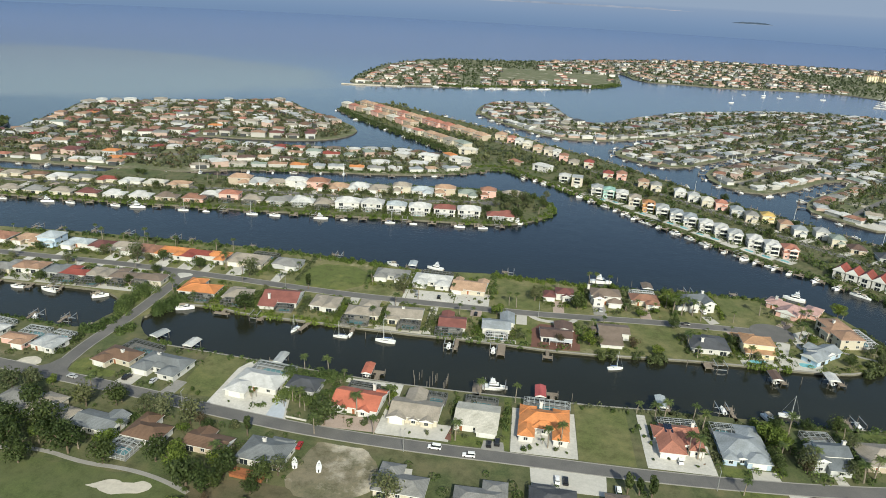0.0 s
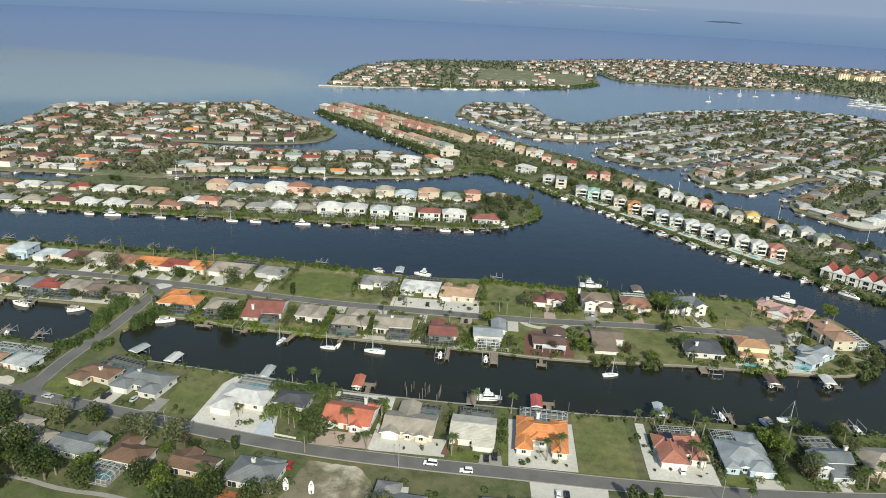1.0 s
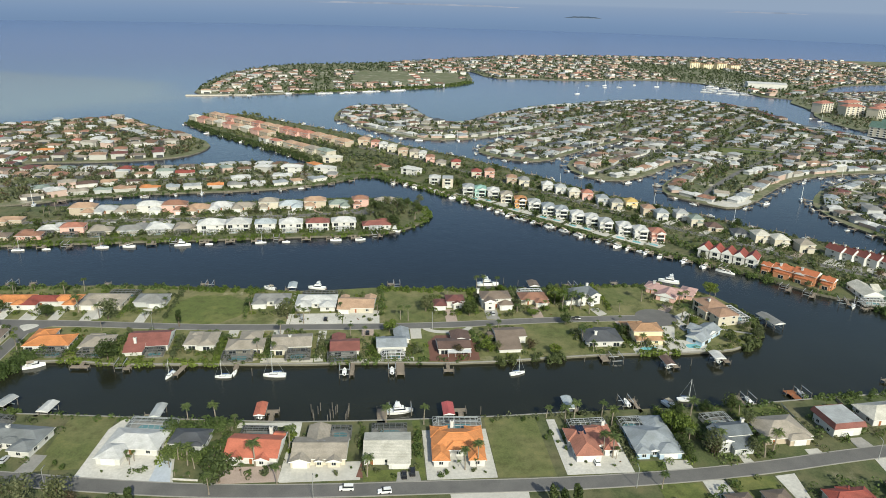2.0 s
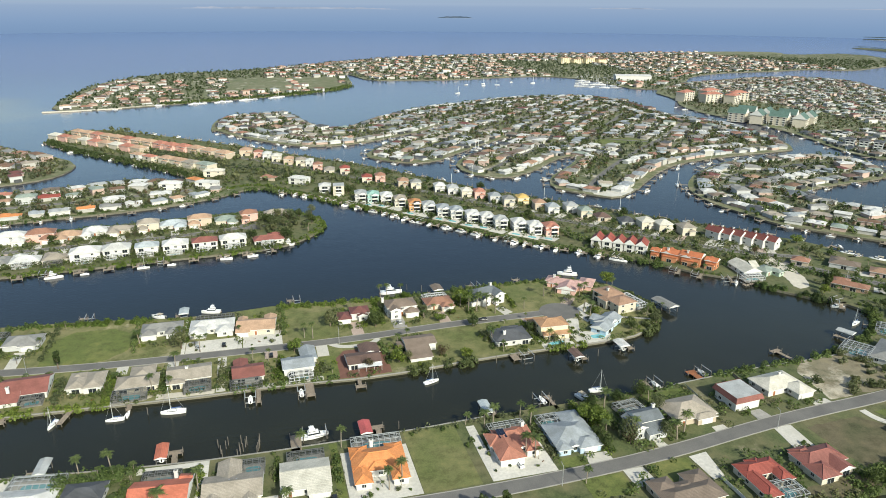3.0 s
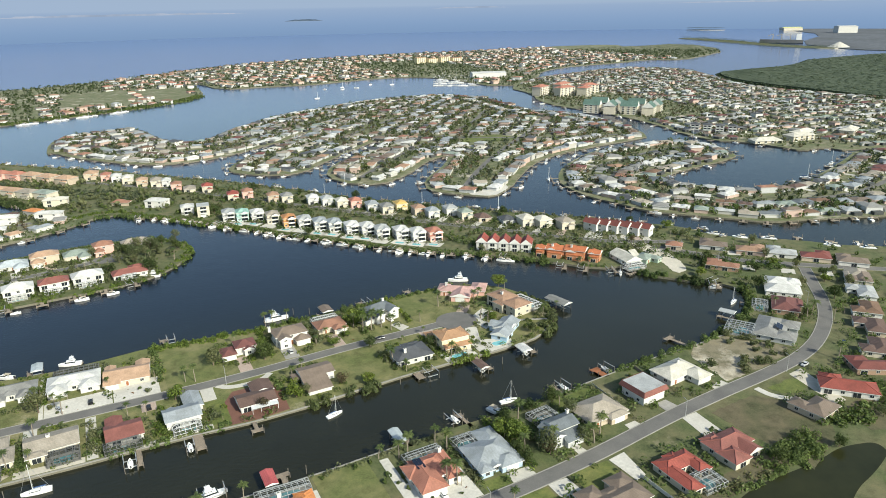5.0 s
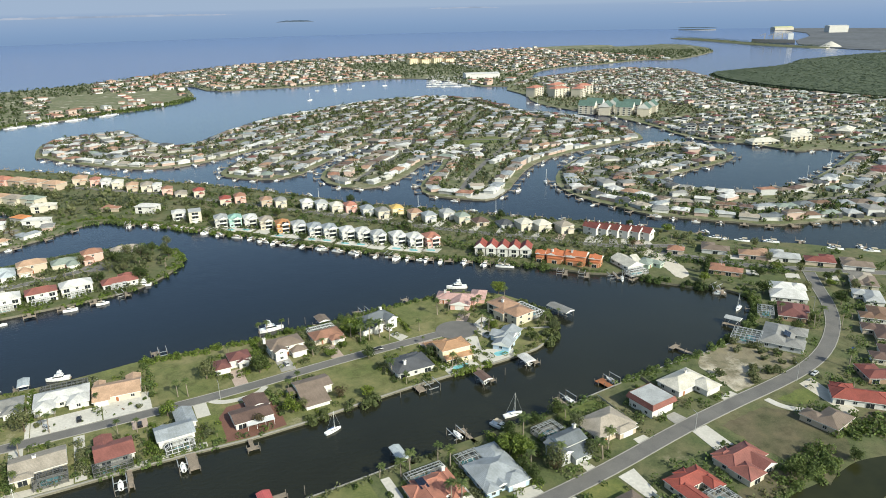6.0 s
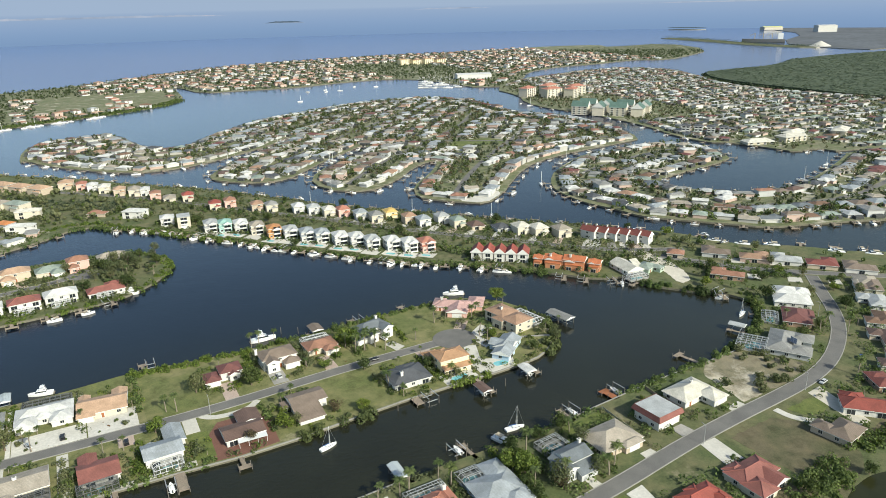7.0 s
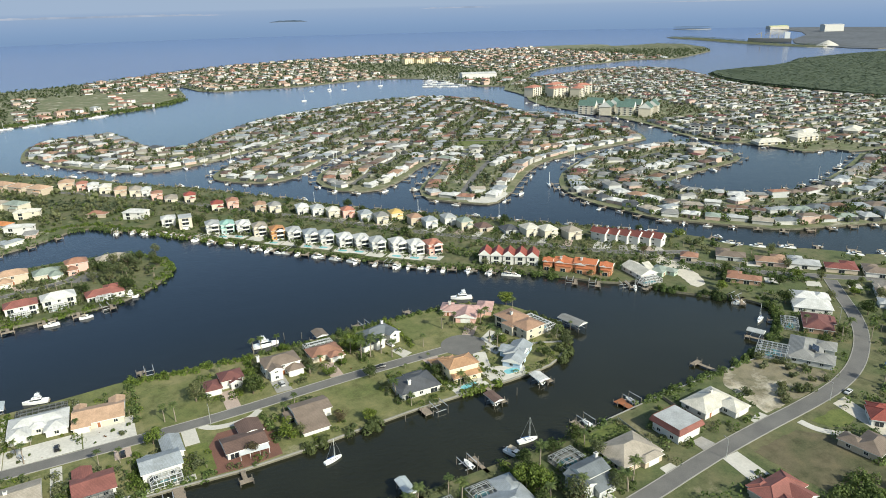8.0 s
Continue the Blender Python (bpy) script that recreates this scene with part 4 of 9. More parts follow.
def tree_kind(kind, seed, height, spread, leaf, n, leaf_size, clumps, label, category="tree", trunk=True):
    rs = np.random.default_rng(seed)
    thing = empty("tree", at_spot(0, 0, -50), label, category, "") if trunk else None
    lift = height * 0.60 if trunk else height * 0.48
    pts, out = crown_points(rs, n, spread, spread * rs.uniform(0.85, 1.1), height * (0.44 if trunk else 0.52), clumps, lift)
    pts[:, 2] = np.maximum(pts[:, 2], 0.0)
    if trunk:
        s = Solid()
        rad = 0.03 * height + 0.06
        s.tube([(0, 0, -0.3), (0.05, 0.03, height * 0.2), (0.12, -0.05, height * 0.45)], [rad, rad * 0.75, rad * 0.5])
        for k in range(5):
            a = k * 1.256 + rs.uniform(0, 0.8)
            o = spread * rs.uniform(0.35, 0.6)
            s.beam((0.1, 0, height * rs.uniform(0.25, 0.42)), (o * math.cos(a), o * math.sin(a), height * rs.uniform(0.55, 0.75)), rad * 0.28)
        part("trunk", s, BARK, thing)
    me = quads_mesh("crown", leaf_quads(rs, pts, leaf_size, out=out), leaf)
    if trunk:
        part("crown", me, None, thing)
    else:
        thing = tagged(part("bush", me, None), label, category)
        thing.matrix_basis = at_spot(0, 0, -50)
    GROWN.setdefault(kind, []).append([thing, False])


def palm_kind(kind, seed, height, fronds, reach, label, droop=0.9):
    rs = np.random.default_rng(seed)
    thing = empty("palm", at_spot(0, 0, -50), label, "palm tree")
    bend = rs.uniform(-0.6, 0.6, 2)
    s = Solid()
    line = [(bend[0] * (t ** 2), bend[1] * (t ** 2), -0.3 + (height + 0.3) * t) for t in (0, 0.25, 0.5, 0.75, 1.0)]
    s.tube(line, [0.24, 0.19, 0.17, 0.16, 0.19])
    part("trunk", s, PALM_BARK, thing)
    quads = []
    base = np.array(line[-1])
    for k in range(fronds):
        ang = k * 2.399 + rs.uniform(-0.2, 0.2)
        up = rs.uniform(-0.25, 0.95)
        out = np.array([math.cos(ang), math.sin(ang), 0])
        side = np.array([-math.sin(ang), math.cos(ang), 0])
        ln = reach * rs.uniform(0.8, 1.1)
        prev = base
        for j in range(1, 8):
            t = j / 7
            p = base + out * ln * (t * (1 - 0.12 * t)) + np.array([0, 0, ln * (up * t - droop * (0.55 + 0.4 * up) * t * t)])
            wid = 0.42 * math.sin(math.pi * min(1, 0.18 + 0.8 * t)) + 0.08
            drop = np.array([0, 0, -0.28 * wid])
            for sgn in (-1, 1):
                q = prev * 0.35 + p * 0.65
                quads.append([prev, q, q + side * sgn * wid + drop + out * 0.25, prev + side * sgn * wid * 0.8 + drop + out * 0.12])
            prev = p
    part("crown", quads_mesh("crown", np.array(quads), FROND), None, thing)
    GROWN.setdefault(kind, []).append([thing, False])


for k in range(4):
    tree_kind("oak", 20 + k, 8.0, 4.8, OAK_LEAF, 1150, 0.29, 22, "broad dark green shade tree with a full crown")
for k in range(2):
    tree_kind("bright", 30 + k, 6.5, 4.0, LEAF_BRIGHT, 950, 0.27, 18, "bright green leafy tree with a round uneven crown")
for k in range(2):
    tree_kind("grey", 40 + k, 7.5, 4.0, LEAF_GREY, 760, 0.26, 16, "grey-green thin-crowned tree in winter leaf")
for k in range(2):
    tree_kind("bare", 45 + k, 7.0, 3.8, LEAF_BROWN, 480, 0.28, 12, "brownish half-bare deciduous tree")
for k in range(2):
    tree_kind("conifer", 50 + k, 10.0, 1.9, OAK_LEAF, 800, 0.34, 9, "slender dark green conifer", "conifer")
for k in range(3):
    tree_kind("bush", 60 + k, 2.2, 1.6, LEAF, 300, 0.19, 7, "rounded green garden shrub", "shrub", False)
for k in range(2):
    tree_kind("greybush", 65 + k, 2.6, 1.8, LEAF_GREY, 320, 0.21, 7, "grey-green rounded sea-grape shrub", "shrub", False)
tree_kind("redbush", 68, 1.5, 1.2, FLOWER, 130, 0.22, 5, "low reddish flowering shrub", "shrub", False)
for k in range(3):
    palm_kind("palm", 70 + k, (6.4, 7.6, 5.4)[k], 20, 2.15, "tall slender palm with a feathery green crown")
for k in range(2):
    palm_kind("cabbage", 75 + k, (4.2, 3.2)[k], 22, 1.75, "short cabbage palm with a dense round head", 1.0)
PLANT_RNG = random.Random(5)


def plant(kind, x, y, size=1.0, z=None):
    which = PLANT_RNG.choice(GROWN[kind])
    m = at_spot(x, y, TOP - (0.32 if "bush" in kind else 0.05) if z is None else z, PLANT_RNG.uniform(0, 360), size * PLANT_RNG.uniform(0.88, 1.12))
    if not which[1]:
        which[0].matrix_basis = m
        which[1] = True
        return which[0]
    return copy_thing(which[0], m)


# -- boats --
def hull(s, length, beam, draft, free, slot=0, stations=9, flare=0.25):
    rings = []
    for i in range(stations):
        t = i / (stations - 1)
        yy = -length / 2 + length * t
        wdt = beam / 2 * (0.86 + 0.14 * math.sin(math.pi * min(1, t * 1.6))) * (1 if t < 0.5 else max(0.03, 1 - ((t - 0.5) / 0.5) ** 2.2))
        top = free * (1 + flare * t * t)
        keel = -draft * (1 - max(0, (t - 0.7) / 0.3) ** 2)
        rings.append([(-wdt, yy, top), (-wdt * 0.88, yy, 0.1 * free), (0, yy, keel), (wdt * 0.88, yy, 0.1 * free), (wdt, yy, top), (wdt * 0.86, yy, top - 0.12), (-wdt * 0.86, yy, top - 0.12), (-wdt, yy, top)])
    s.loft(rings, slot)


def cabin(s, x0, x1, y0, y1, z0, z1, rake=0.5, slot=0, glass=1, sill=0.45):
    """A raked deckhouse with a window band."""
    zm = z0 + (z1 - z0) * sill
    zt = z0 + (z1 - z0) * 0.88
    def ringat(z):
        f = (z - z0) / (z1 - z0)
        i = 0.12 * f
        return [(x0 + i, y0 + 0.1 * f, z), (x1 - i, y0 + 0.1 * f, z), (x1 - i, y1 - rake * f, z), (x0 + i, y1 - rake * f, z)]
    rows = [ringat(z) for z in (z0, zm, zt, z1)]
    for n, sl in ((0, slot), (1, glass), (2, slot)):
        for i in range(4):
            j = (i + 1) % 4
            s.face([rows[n][i], rows[n][j], rows[n + 1][j], rows[n + 1][i]], sl)
    s.face(rows[3], slot)


BOATS = {}


def boat_kind(kind):
    m = at_spot(0, 0, -60)
    if kind == "sailboat":
        thing = empty("sailboat", m, "white sailing boat with a bare mast and furled sail", "sailboat")
        s = Solid()
        hull(s, 10.5, 3.2, 0.8, 1.1)
        part("hull", s, GELCOAT, thing)
        s = Solid()
        cabin(s, -1.0, 1.0, -1.5, 2.6, 0.95, 1.6, 0.5)
        part("cabin", s, [GELCOAT, GLASS], thing)
        s = Solid()
        s.tube([(0, 1.0, 1.0), (0, 1.0, 7), (0, 1.0, 13.0)], [0.13, 0.12, 0.10])
        part("mast", s, METAL_WHITE, thing)
        s = Solid()
        s.beam((0, 0.9, 2.4), (0, -3.6, 2.5), 0.09)
        s.beam((0, 0.7, 2.62), (0, -3.4, 2.7), 0.16, 1)
        part("boom", s, [METAL_WHITE, CANVAS_BLUE], thing, "boom with a blue sail cover")
        s = Solid()
        for a, b in (((0, 5.1, 1.3), (0, 1.0, 12.8)), ((0, -5.0, 1.1), (0, 1.0, 12.8)), ((1.5, 0.8, 1.2), (0, 1.0, 9.5)), ((-1.5, 0.8, 1.2), (0, 1.0, 9.5))):
            s.beam(a, b, 0.03)
        part("rigging", s, ALU, thing)
    elif kind == "yacht":
        thing = empty("motor_yacht", m, "white flybridge motor yacht with dark windows", "motor yacht")
        s = Solid()
        hull(s, 13.5, 4.4, 0.8, 1.6)
        part("hull", s, GELCOAT, thing)
        s = Solid()
        cabin(s, -1.7, 1.7, -3.4, 3.4, 1.4, 3.3, 1.6)
        part("cabin", s, [GELCOAT, GLASS], thing)
        s = Solid()
        cabin(s, -1.45, 1.45, -3.0, 1.0, 3.25, 4.2, 0.6, 0, 1, 0.6)
        s.box(-1.5, 1.5, -2.6, -0.2, 5.5, 5.62)
        for sx in (-1.3, 1.3):
            for yy in (-2.4, -0.4):
                s.beam((sx, yy, 4.1), (sx, yy, 5.5), 0.05)
        part("flybridge", s, [GELCOAT, GLASS], thing)
        s = Solid()
        s.beam((0, -1.6, 5.6), (0, -1.9, 7.2), 0.07)
        s.box(-0.5, 0.5, -2.0, -1.6, 6.3, 6.42)
        part("radar_arch", s, METAL_WHITE, thing)
        s = Solid()
        s.box(-1.8, 1.8, -7.4, -6.6, 0.35, 0.5)
        part("swim_platform", s, WOOD, thing)
    elif kind == "cruiser":
        thing = empty("motorboat", m, "white cabin motorboat with a low windscreen", "motorboat")
        s = Solid()
        hull(s, 8.0, 2.8, 0.5, 1.15)
        part("hull", s, GELCOAT, thing)
        s = Solid()
        cabin(s, -1.05, 1.05, -0.6, 2.4, 1.0, 2.1, 1.1)
        part("cabin", s, [GELCOAT, GLASS], thing)
        s = Solid()
        s.box(-1.0, 1.0, -2.4, 0.2, 2.5, 2.6)
        for sx in (-0.9, 0.9):
            for yy in (-2.2, 0.0):
                s.beam((sx, yy, 1.1), (sx, yy, 2.5), 0.04)
        part("canopy", s, CANVAS_TAN, thing)
        s = Solid()
        s.box(-0.3, 0.3, -4.6, -3.9, 0.4, 1.5)
        part("outboard", s, RUBBER, thing)
    else:
        thing = empty("motorboat", m, "small open white motorboat with an outboard", "motorboat")
        s = Solid()
        hull(s, 6.2, 2.3, 0.35, 0.85)
        part("hull", s, GELCOAT, thing)
        s = Solid()
        s.box(-0.45, 0.45, -1.4, 0.3, 0.5, 1.4)
        s.face([(-0.45, 0.25, 1.4), (0.45, 0.25, 1.4), (0.35, -0.05, 1.85), (-0.35, -0.05, 1.85)], 1)
        part("console", s, [GELCOAT, GLASS], thing)
        s = Solid()
        s.box(-0.22, 0.22, -3.5, -3.0, 0.2, 1.25)
        part("outboard", s, RUBBER, thing)
    BOATS[kind] = [thing, False]


for k in ("sailboat", "yacht", "cruiser", "skiff"):
    boat_kind(k)


def boat(kind, x, y, turn, size=1.0, z=0.0):
    b = BOATS[kind]
    m = at_spot(x, y, z, turn, size)
    if not b[1]:
        b[0].matrix_basis, b[1] = m, True
        return b[0]
    return copy_thing(b[0], m)


PILE_MESH = Solid()
PILE_MESH.tube([(0, 0, -2.5), (0, 0, 0), (0, 0, 2.3)], [0.17, 0.16, 0.15])
PILE_MESH = PILE_MESH.mesh("pile", [PILE])
TALL_PILE = Solid()
TALL_PILE.tube([(0, 0, -2.5), (0, 0, 0), (0, 0, 3.8)], [0.17, 0.16, 0.15])
TALL_PILE = TALL_PILE.mesh("pile", [PILE])


def dock(x, y, turn, length=9.0, width=2.0, tee=5.0, roof=None, lift=False, wood=None, label="weathered wooden dock on piles", slip=None):
    """A pier that runs out from the shore along its own +y, with a landing at its end, a boat lift or a roofed slip."""
    thing = empty("dock", pose(x, y, 0, 0, 0, turn), label, "dock")
    wood = wood or WOOD
    s = Solid()
    s.box(-width / 2, width / 2, -1.5, length, 1.02, 1.2)
    if tee:
        s.box(-tee / 2, tee / 2, length, length + 2.4, 1.03, 1.21)
    part("deck", s, wood, thing)
    spots = [(-width / 2, length * 0.45), (width / 2, length * 0.45)] if length > 4.5 else []
    spots += [(-tee / 2, length), (tee / 2, length), (-tee / 2, length + 2.4), (tee / 2, length + 2.4)] if tee else [(-width / 2, length), (width / 2, length)]
    for px, py in spots:
        part("pile", PILE_MESH, None, thing).matrix_basis = at_spot(px, py)
    if lift or roof:
        lx, cy, w2, l2 = slip or (width / 2 + 2.6, length - 1.5, 1.9, 3.4)
        for sx in (-1, 1):
            for sy in (-1, 1):
                part("pile", TALL_PILE, None, thing).matrix_basis = at_spot(lx + sx * w2, cy + sy * l2)
        for sy in (-0.6, 0.6):
            b = Solid()
            b.box(lx - w2, lx + w2, cy + sy * l2 - 0.12, cy + sy * l2 + 0.12, 1.0, 1.3)
            part("lift_beam", b, ALU, thing)
        for sx in (-1, 1):
            b = Solid()
            b.box(lx + sx * w2 - 0.12, lx + sx * w2 + 0.12, cy - l2, cy + l2, 3.2, 3.45)
            part("lift_beam", b, ALU, thing)
        if roof:
            r = Solid()
            roof_wing(r, lx, cy, 2 * w2 + 0.6, 2 * l2 + 0.8, 3.75, 0.28, "gy" if w2 < l2 else "gx", 0.3)
            part("roof", r, [ROOF[roof], TRIM], thing, roof.replace("_", " ") + " pitched canopy roof")
    return thing


# -- cars --
def car(x, y, turn, color, kind="car"):
    lab = {"car": "parked saloon car", "suv": "parked tall estate car", "van": "parked panel van", "truck": "parked pickup truck"}[kind]
    thing = empty("car", pose(x, y, TOP + 0.16, 0, 0, turn), f"{color} {lab}", "car", "parked cars")
    ln, wd = {"car": (4.6, 1.8), "suv": (4.8, 1.9), "van": (5.1, 1.95), "truck": (5.6, 1.95)}[kind]
    s = Solid()
    prof = [(-ln / 2, 0.35), (-ln / 2 + 0.05, 0.85), (-ln * 0.2, 0.95), (ln * 0.22, 0.95), (ln / 2 - 0.1, 0.8), (ln / 2, 0.4)]
    rings = [[(-wd / 2, yy, 0.28), (-wd / 2, yy, z * 0.85), (-wd / 2 + 0.08, yy, z), (wd / 2 - 0.08, yy, z), (wd / 2, yy, z * 0.85), (wd / 2, yy, 0.28), (-wd / 2, yy, 0.28)] for yy, z in prof]
    s.loft(rings)
    part("body", s, CAR[color], thing)
    s = Solid()
    y0, y1, zt = {"car": (-1.5, 1.1, 1.45), "suv": (-2.2, 1.0, 1.75), "van": (-2.45, 1.5, 1.95), "truck": (-0.5, 1.2, 1.75)}[kind]
    cabin(s, -wd / 2 + 0.1, wd / 2 - 0.1, y0, y1, 0.93, zt, 0.7, 0, 1, 0.12)
    part("cabin", s, [CAR[color], GLASS], thing)
    for sx in (-1, 1):
        for sy in (-1, 1):
            w = Solid()
            ang = [k * math.pi / 5 for k in range(10)]
            w.loft([[(sx * wd / 2 + o, 0.33 * math.cos(a), 0.33 * math.sin(a)) for a in ang + [0]] for o in (-0.12, 0.06)])
            part("wheel", w, RUBBER, thing).matrix_basis = at_spot(0, sy * ln * 0.31, 0.33)
    occupy(x, y, 2.2)
    return thing


def street_lamp(x, y, turn, h=8.5):
    thing = empty("street_lamp", pose(x, y, TOP, 0, 0, turn), "grey concrete street lamp with a short arm", "street lamp", "street lamps")
    s = Solid()
    s.tube([(0, 0, -0.2), (0, 0, h)], [0.14, 0.09])
    part("pole", s, ALU, thing)
    s = Solid()
    s.beam((0, 0, h - 0.2), (1.6, 0, h + 0.15), 0.05)
    part("arm", s, ALU, thing)
    s = Solid()
    s.box(1.4, 2.1, -0.15, 0.15, h + 0.05, h + 0.25)
    part("lamp_head", s, METAL_DARK, thing)


def drive(x, y, turn, w, length, mat, label, shift=0.0):
    """A driveway that runs from a house front down to the street along the house's own -y."""
    pts = [local(x, y, turn, shift + a, b) for a, b in ((-w / 2 - 0.6, -length), (w / 2 + 0.6, -length), (w / 2, 0), (-w / 2, 0))]
    slab("pavement_drive", pts, TOP - 0.1, TOP + 0.10, [mat], label, "driveway")
    for k in (0.25, 0.6, 0.9):
        occupy(*local(x, y, turn, shift, -length * k), w / 2)

# ---- the near south shore: houses between the street and the canal ----
house(-154, 215.6, -14, 16, 14, "brown", "cream", "cream house with a brown tiled hip roof on a corner lot", "L", 1, -1, chimney=(0.1, 0.1))
pool_cage(-148.5, 226.6, -14, 17, 9, pool=True)
house(-132, 213.5, -10, 21, 15.5, "blue_grey", "white", "white house with a blue-grey hip roof", "U", 1, 1, chimney=(-0.2, 0.2))
house(-87.5, 207, -8, 19.5, 18.5, "white", "white", "white house with a broad white roof on a paved lot", "L", 1, -1)
pool_cage(-85, 221, -8, 18, 8, METAL_PALE, SCREEN_LIGHT, label="pale-framed screen enclosure over a pool")
house(-68, 210, -6, 13, 10.5, "charcoal", "grey", "small grey house with a dark roof among palms", "hip", 1, 1)
house(-43.1, 203.3, -6, 20, 15, "coral", "white", "white house with a bright coral-red gabled roof", [(0, 0, 18.6, 13.4, "gx"), (-5.6, -6.3, 5.4, 3.4, "gy", 2.9), (4.2, -6.3, 4.6, 3.4, "gy", 2.9), (7.4, 7.4, 3.6, 4.5, "gx", 2.7)], 1, 1, 0.4, chimney=(0.22, 0.44))
pool_cage(-43.5, 214.4, -5, 13, 5)
house(-19.2, 200.8, -3, 21, 16, "beige", "cream", "wide cream house with a beige shingle roof", [(0, 0, 19, 12.6, "gx"), (-6.4, -6.4, 6.8, 3.2, "gy", 2.9), (5.6, -6.2, 4.6, 3.0, "gy", 2.9), (-1.8, 8.2, 7.4, 12, "gy", 2.95), (0.4, -6.2, 2.6, 2.4, "gy", 2.8)], 1, -1, 0.33, vents=2)
pool_cage(-12.6, 212.6, -3, 8.6, 6.4)
house(5.3, 201.2, -2, 18, 18, "cream", "white", "white house with a plain cream metal roof", [(0, 0, 16.6, 15.4, "gx"), (4.4, -9.0, 7.4, 2.6, "lean", 2.42)], 1, 1, 0.26, over=0.5)
pool_cage(6.3, 213.2, -2, 13.6, 6)
house(31.6, 201.2, -2, 20.5, 21.5, "orange", "white", "white house with a vivid orange tiled hip roof", [(0, 2.6, 18.6, 12, "hip"), (-6.7, -5.6, 5.4, 9.5, "hip"), (6.5, -5.6, 5.4, 9.5, "hip"), (0, -1.6, 8.4, 5.5, "hip", 3.3), (-6.6, 7.4, 5.8, 6.4, "hip"), (6.6, 7.0, 5.6, 7, "hip")], 1, 1, 0.42, chimney=(-0.08, 0.42))
pool_cage(33, 216.2, -2, 19, 6.4, METAL_PALE, SCREEN, label="long pale-framed screen enclosure behind a house")
house(83, 200.6, 0, 17, 18, "salmon", "white", "white house with a pinkish terracotta tiled roof and solar panels", [(-3.6, -1.6, 9.2, 16, "hip"), (0.6, 4.4, 12, 8.4, "hip"), (5.9, 1.2, 5.2, 15.4, "hip"), (2.6, -1.2, 3.4, 5, "gy", 2.7), (-5.4, 3.4, 7, 7.4, "hip", 3.1)], 1, -1, 0.42, chimney=(0.38, 0.42), garage=0)
pool_cage(84.6, 212.9, 2, 15, 5, METAL_PALE, SCREEN, label="pale-framed screen enclosure over a pool")
house(106.6, 201.2, 0, 18, 22, "silver", "blue", "pale blue house with a light grey metal hip roof", [(0, 0, 17, 13.8, "hip"), (4.0, -6.6, 8.6, 7.5, "hip", 2.9), (-6.2, -6.4, 4.8, 7, "hip", 2.9), (4.4, 8.0, 7.8, 11.5, "hip", 2.95), (-1.8, -6.4, 3.2, 4.6, "gy", 3.0)], 1, 1, 0.36)
pool_cage(102.6, 212.4, 2, 9.4, 7.4, METAL_PALE, SCREEN, label="pale-framed screen enclosure beside a house")
house(137, 199, 5, 15, 12, "slate", "grey", "grey two-storey house with a slate-coloured roof", [(1.6, 1.4, 11, 8, "gx", 5.8), (-4.4, -0.4, 4.6, 9.4, "gy", 5.2), (2.2, -4.6, 8, 5.4, "lean", 3.0)], 2, 1, 0.4, chimney=(0.46, 0.3))
pool_cage(139, 212.4, 6, 11, 9.6, METAL_PALE, SCREEN, label="pale-framed domed screen enclosure behind a house")
house(160.5, 204, 4, 19, 16.5, "beige", "sand", "sand-coloured house with a beige hip roof", "hip", 1, 1, 0.4)
HOUSE_MANSARD = house(187, 207.5, 5, 12.4, 12.4, "light_grey", "white", "white two-storey house with a red mansard edge and flat grey roof", "F", 2, 1, detail=2)
house(212, 211, 6, 19, 18.5, "cream", "white", "large white house with a pale cream metal hip roof", "L", 1, 1, 0.44, chimney=(0.1, 0.2))
house(287, 221.5, 32, 24, 20, "grey", "grey", "grey house with a grey roof carrying solar panels", "U", 1, -1, 0.34)
pool_cage(273.5, 231, 32, 14, 15, METAL_PALE, SCREEN_LIGHT, label="white-framed screen enclosure over a blue pool")
house(317, 238.5, 40, 19, 15, "dark_red", "brown", "low house with a dark red-brown roof", "hip", 1, 1)
pool_cage(306, 247, 40, 12, 8, METAL_PALE, SCREEN_LIGHT, label="white-framed screen room beside a house")
house(338, 258, 44, 24, 20, "white", "white", "white house with a bright white metal roof", "H", 1, 1, 0.4)
house(336, 301, 128, 20, 13, "terracotta", "brown", "brown house with a terracotta hip roof and screened porch", "L", 1, 1)

MANSARD = Solid()
for a, b in (((-6.5, -6.5), (6.5, -6.5)), ((6.5, -6.5), (6.5, 6.5)), ((6.5, 6.5), (-6.5, 6.5)), ((-6.5, 6.5), (-6.5, -6.5))):
    o = [(p[0] * 1.14, p[1] * 1.14) for p in (a, b)]
    MANSARD.face([(*o[0], 4.4), (*o[1], 4.4), (*b, 6.6), (*a, 6.6)])
    MANSARD.face([(*o[1], 4.4), (*o[0], 4.4), (*a, 4.3), (*b, 4.3)])
part("mansard", MANSARD, ROOF["faded_red"], HOUSE_MANSARD, "dark red tiled mansard skirt")


def panels(x, y, z, turn, tilt, nx, ny):
    thing = empty("solar_panels", pose(x, y, z, tilt, 0, turn), "dark solar panels on a roof slope", "solar panel")
    for i in range(nx):
        for j in range(ny):
            s = Solid()
            s.box(-0.95, 0.95, -0.75, 0.75, 0.05, 0.14)
            part("panel", s, SOLAR, thing).matrix_basis = pose((i - (nx - 1) / 2) * 2.0, (j - (ny - 1) / 2) * 1.6, 0)


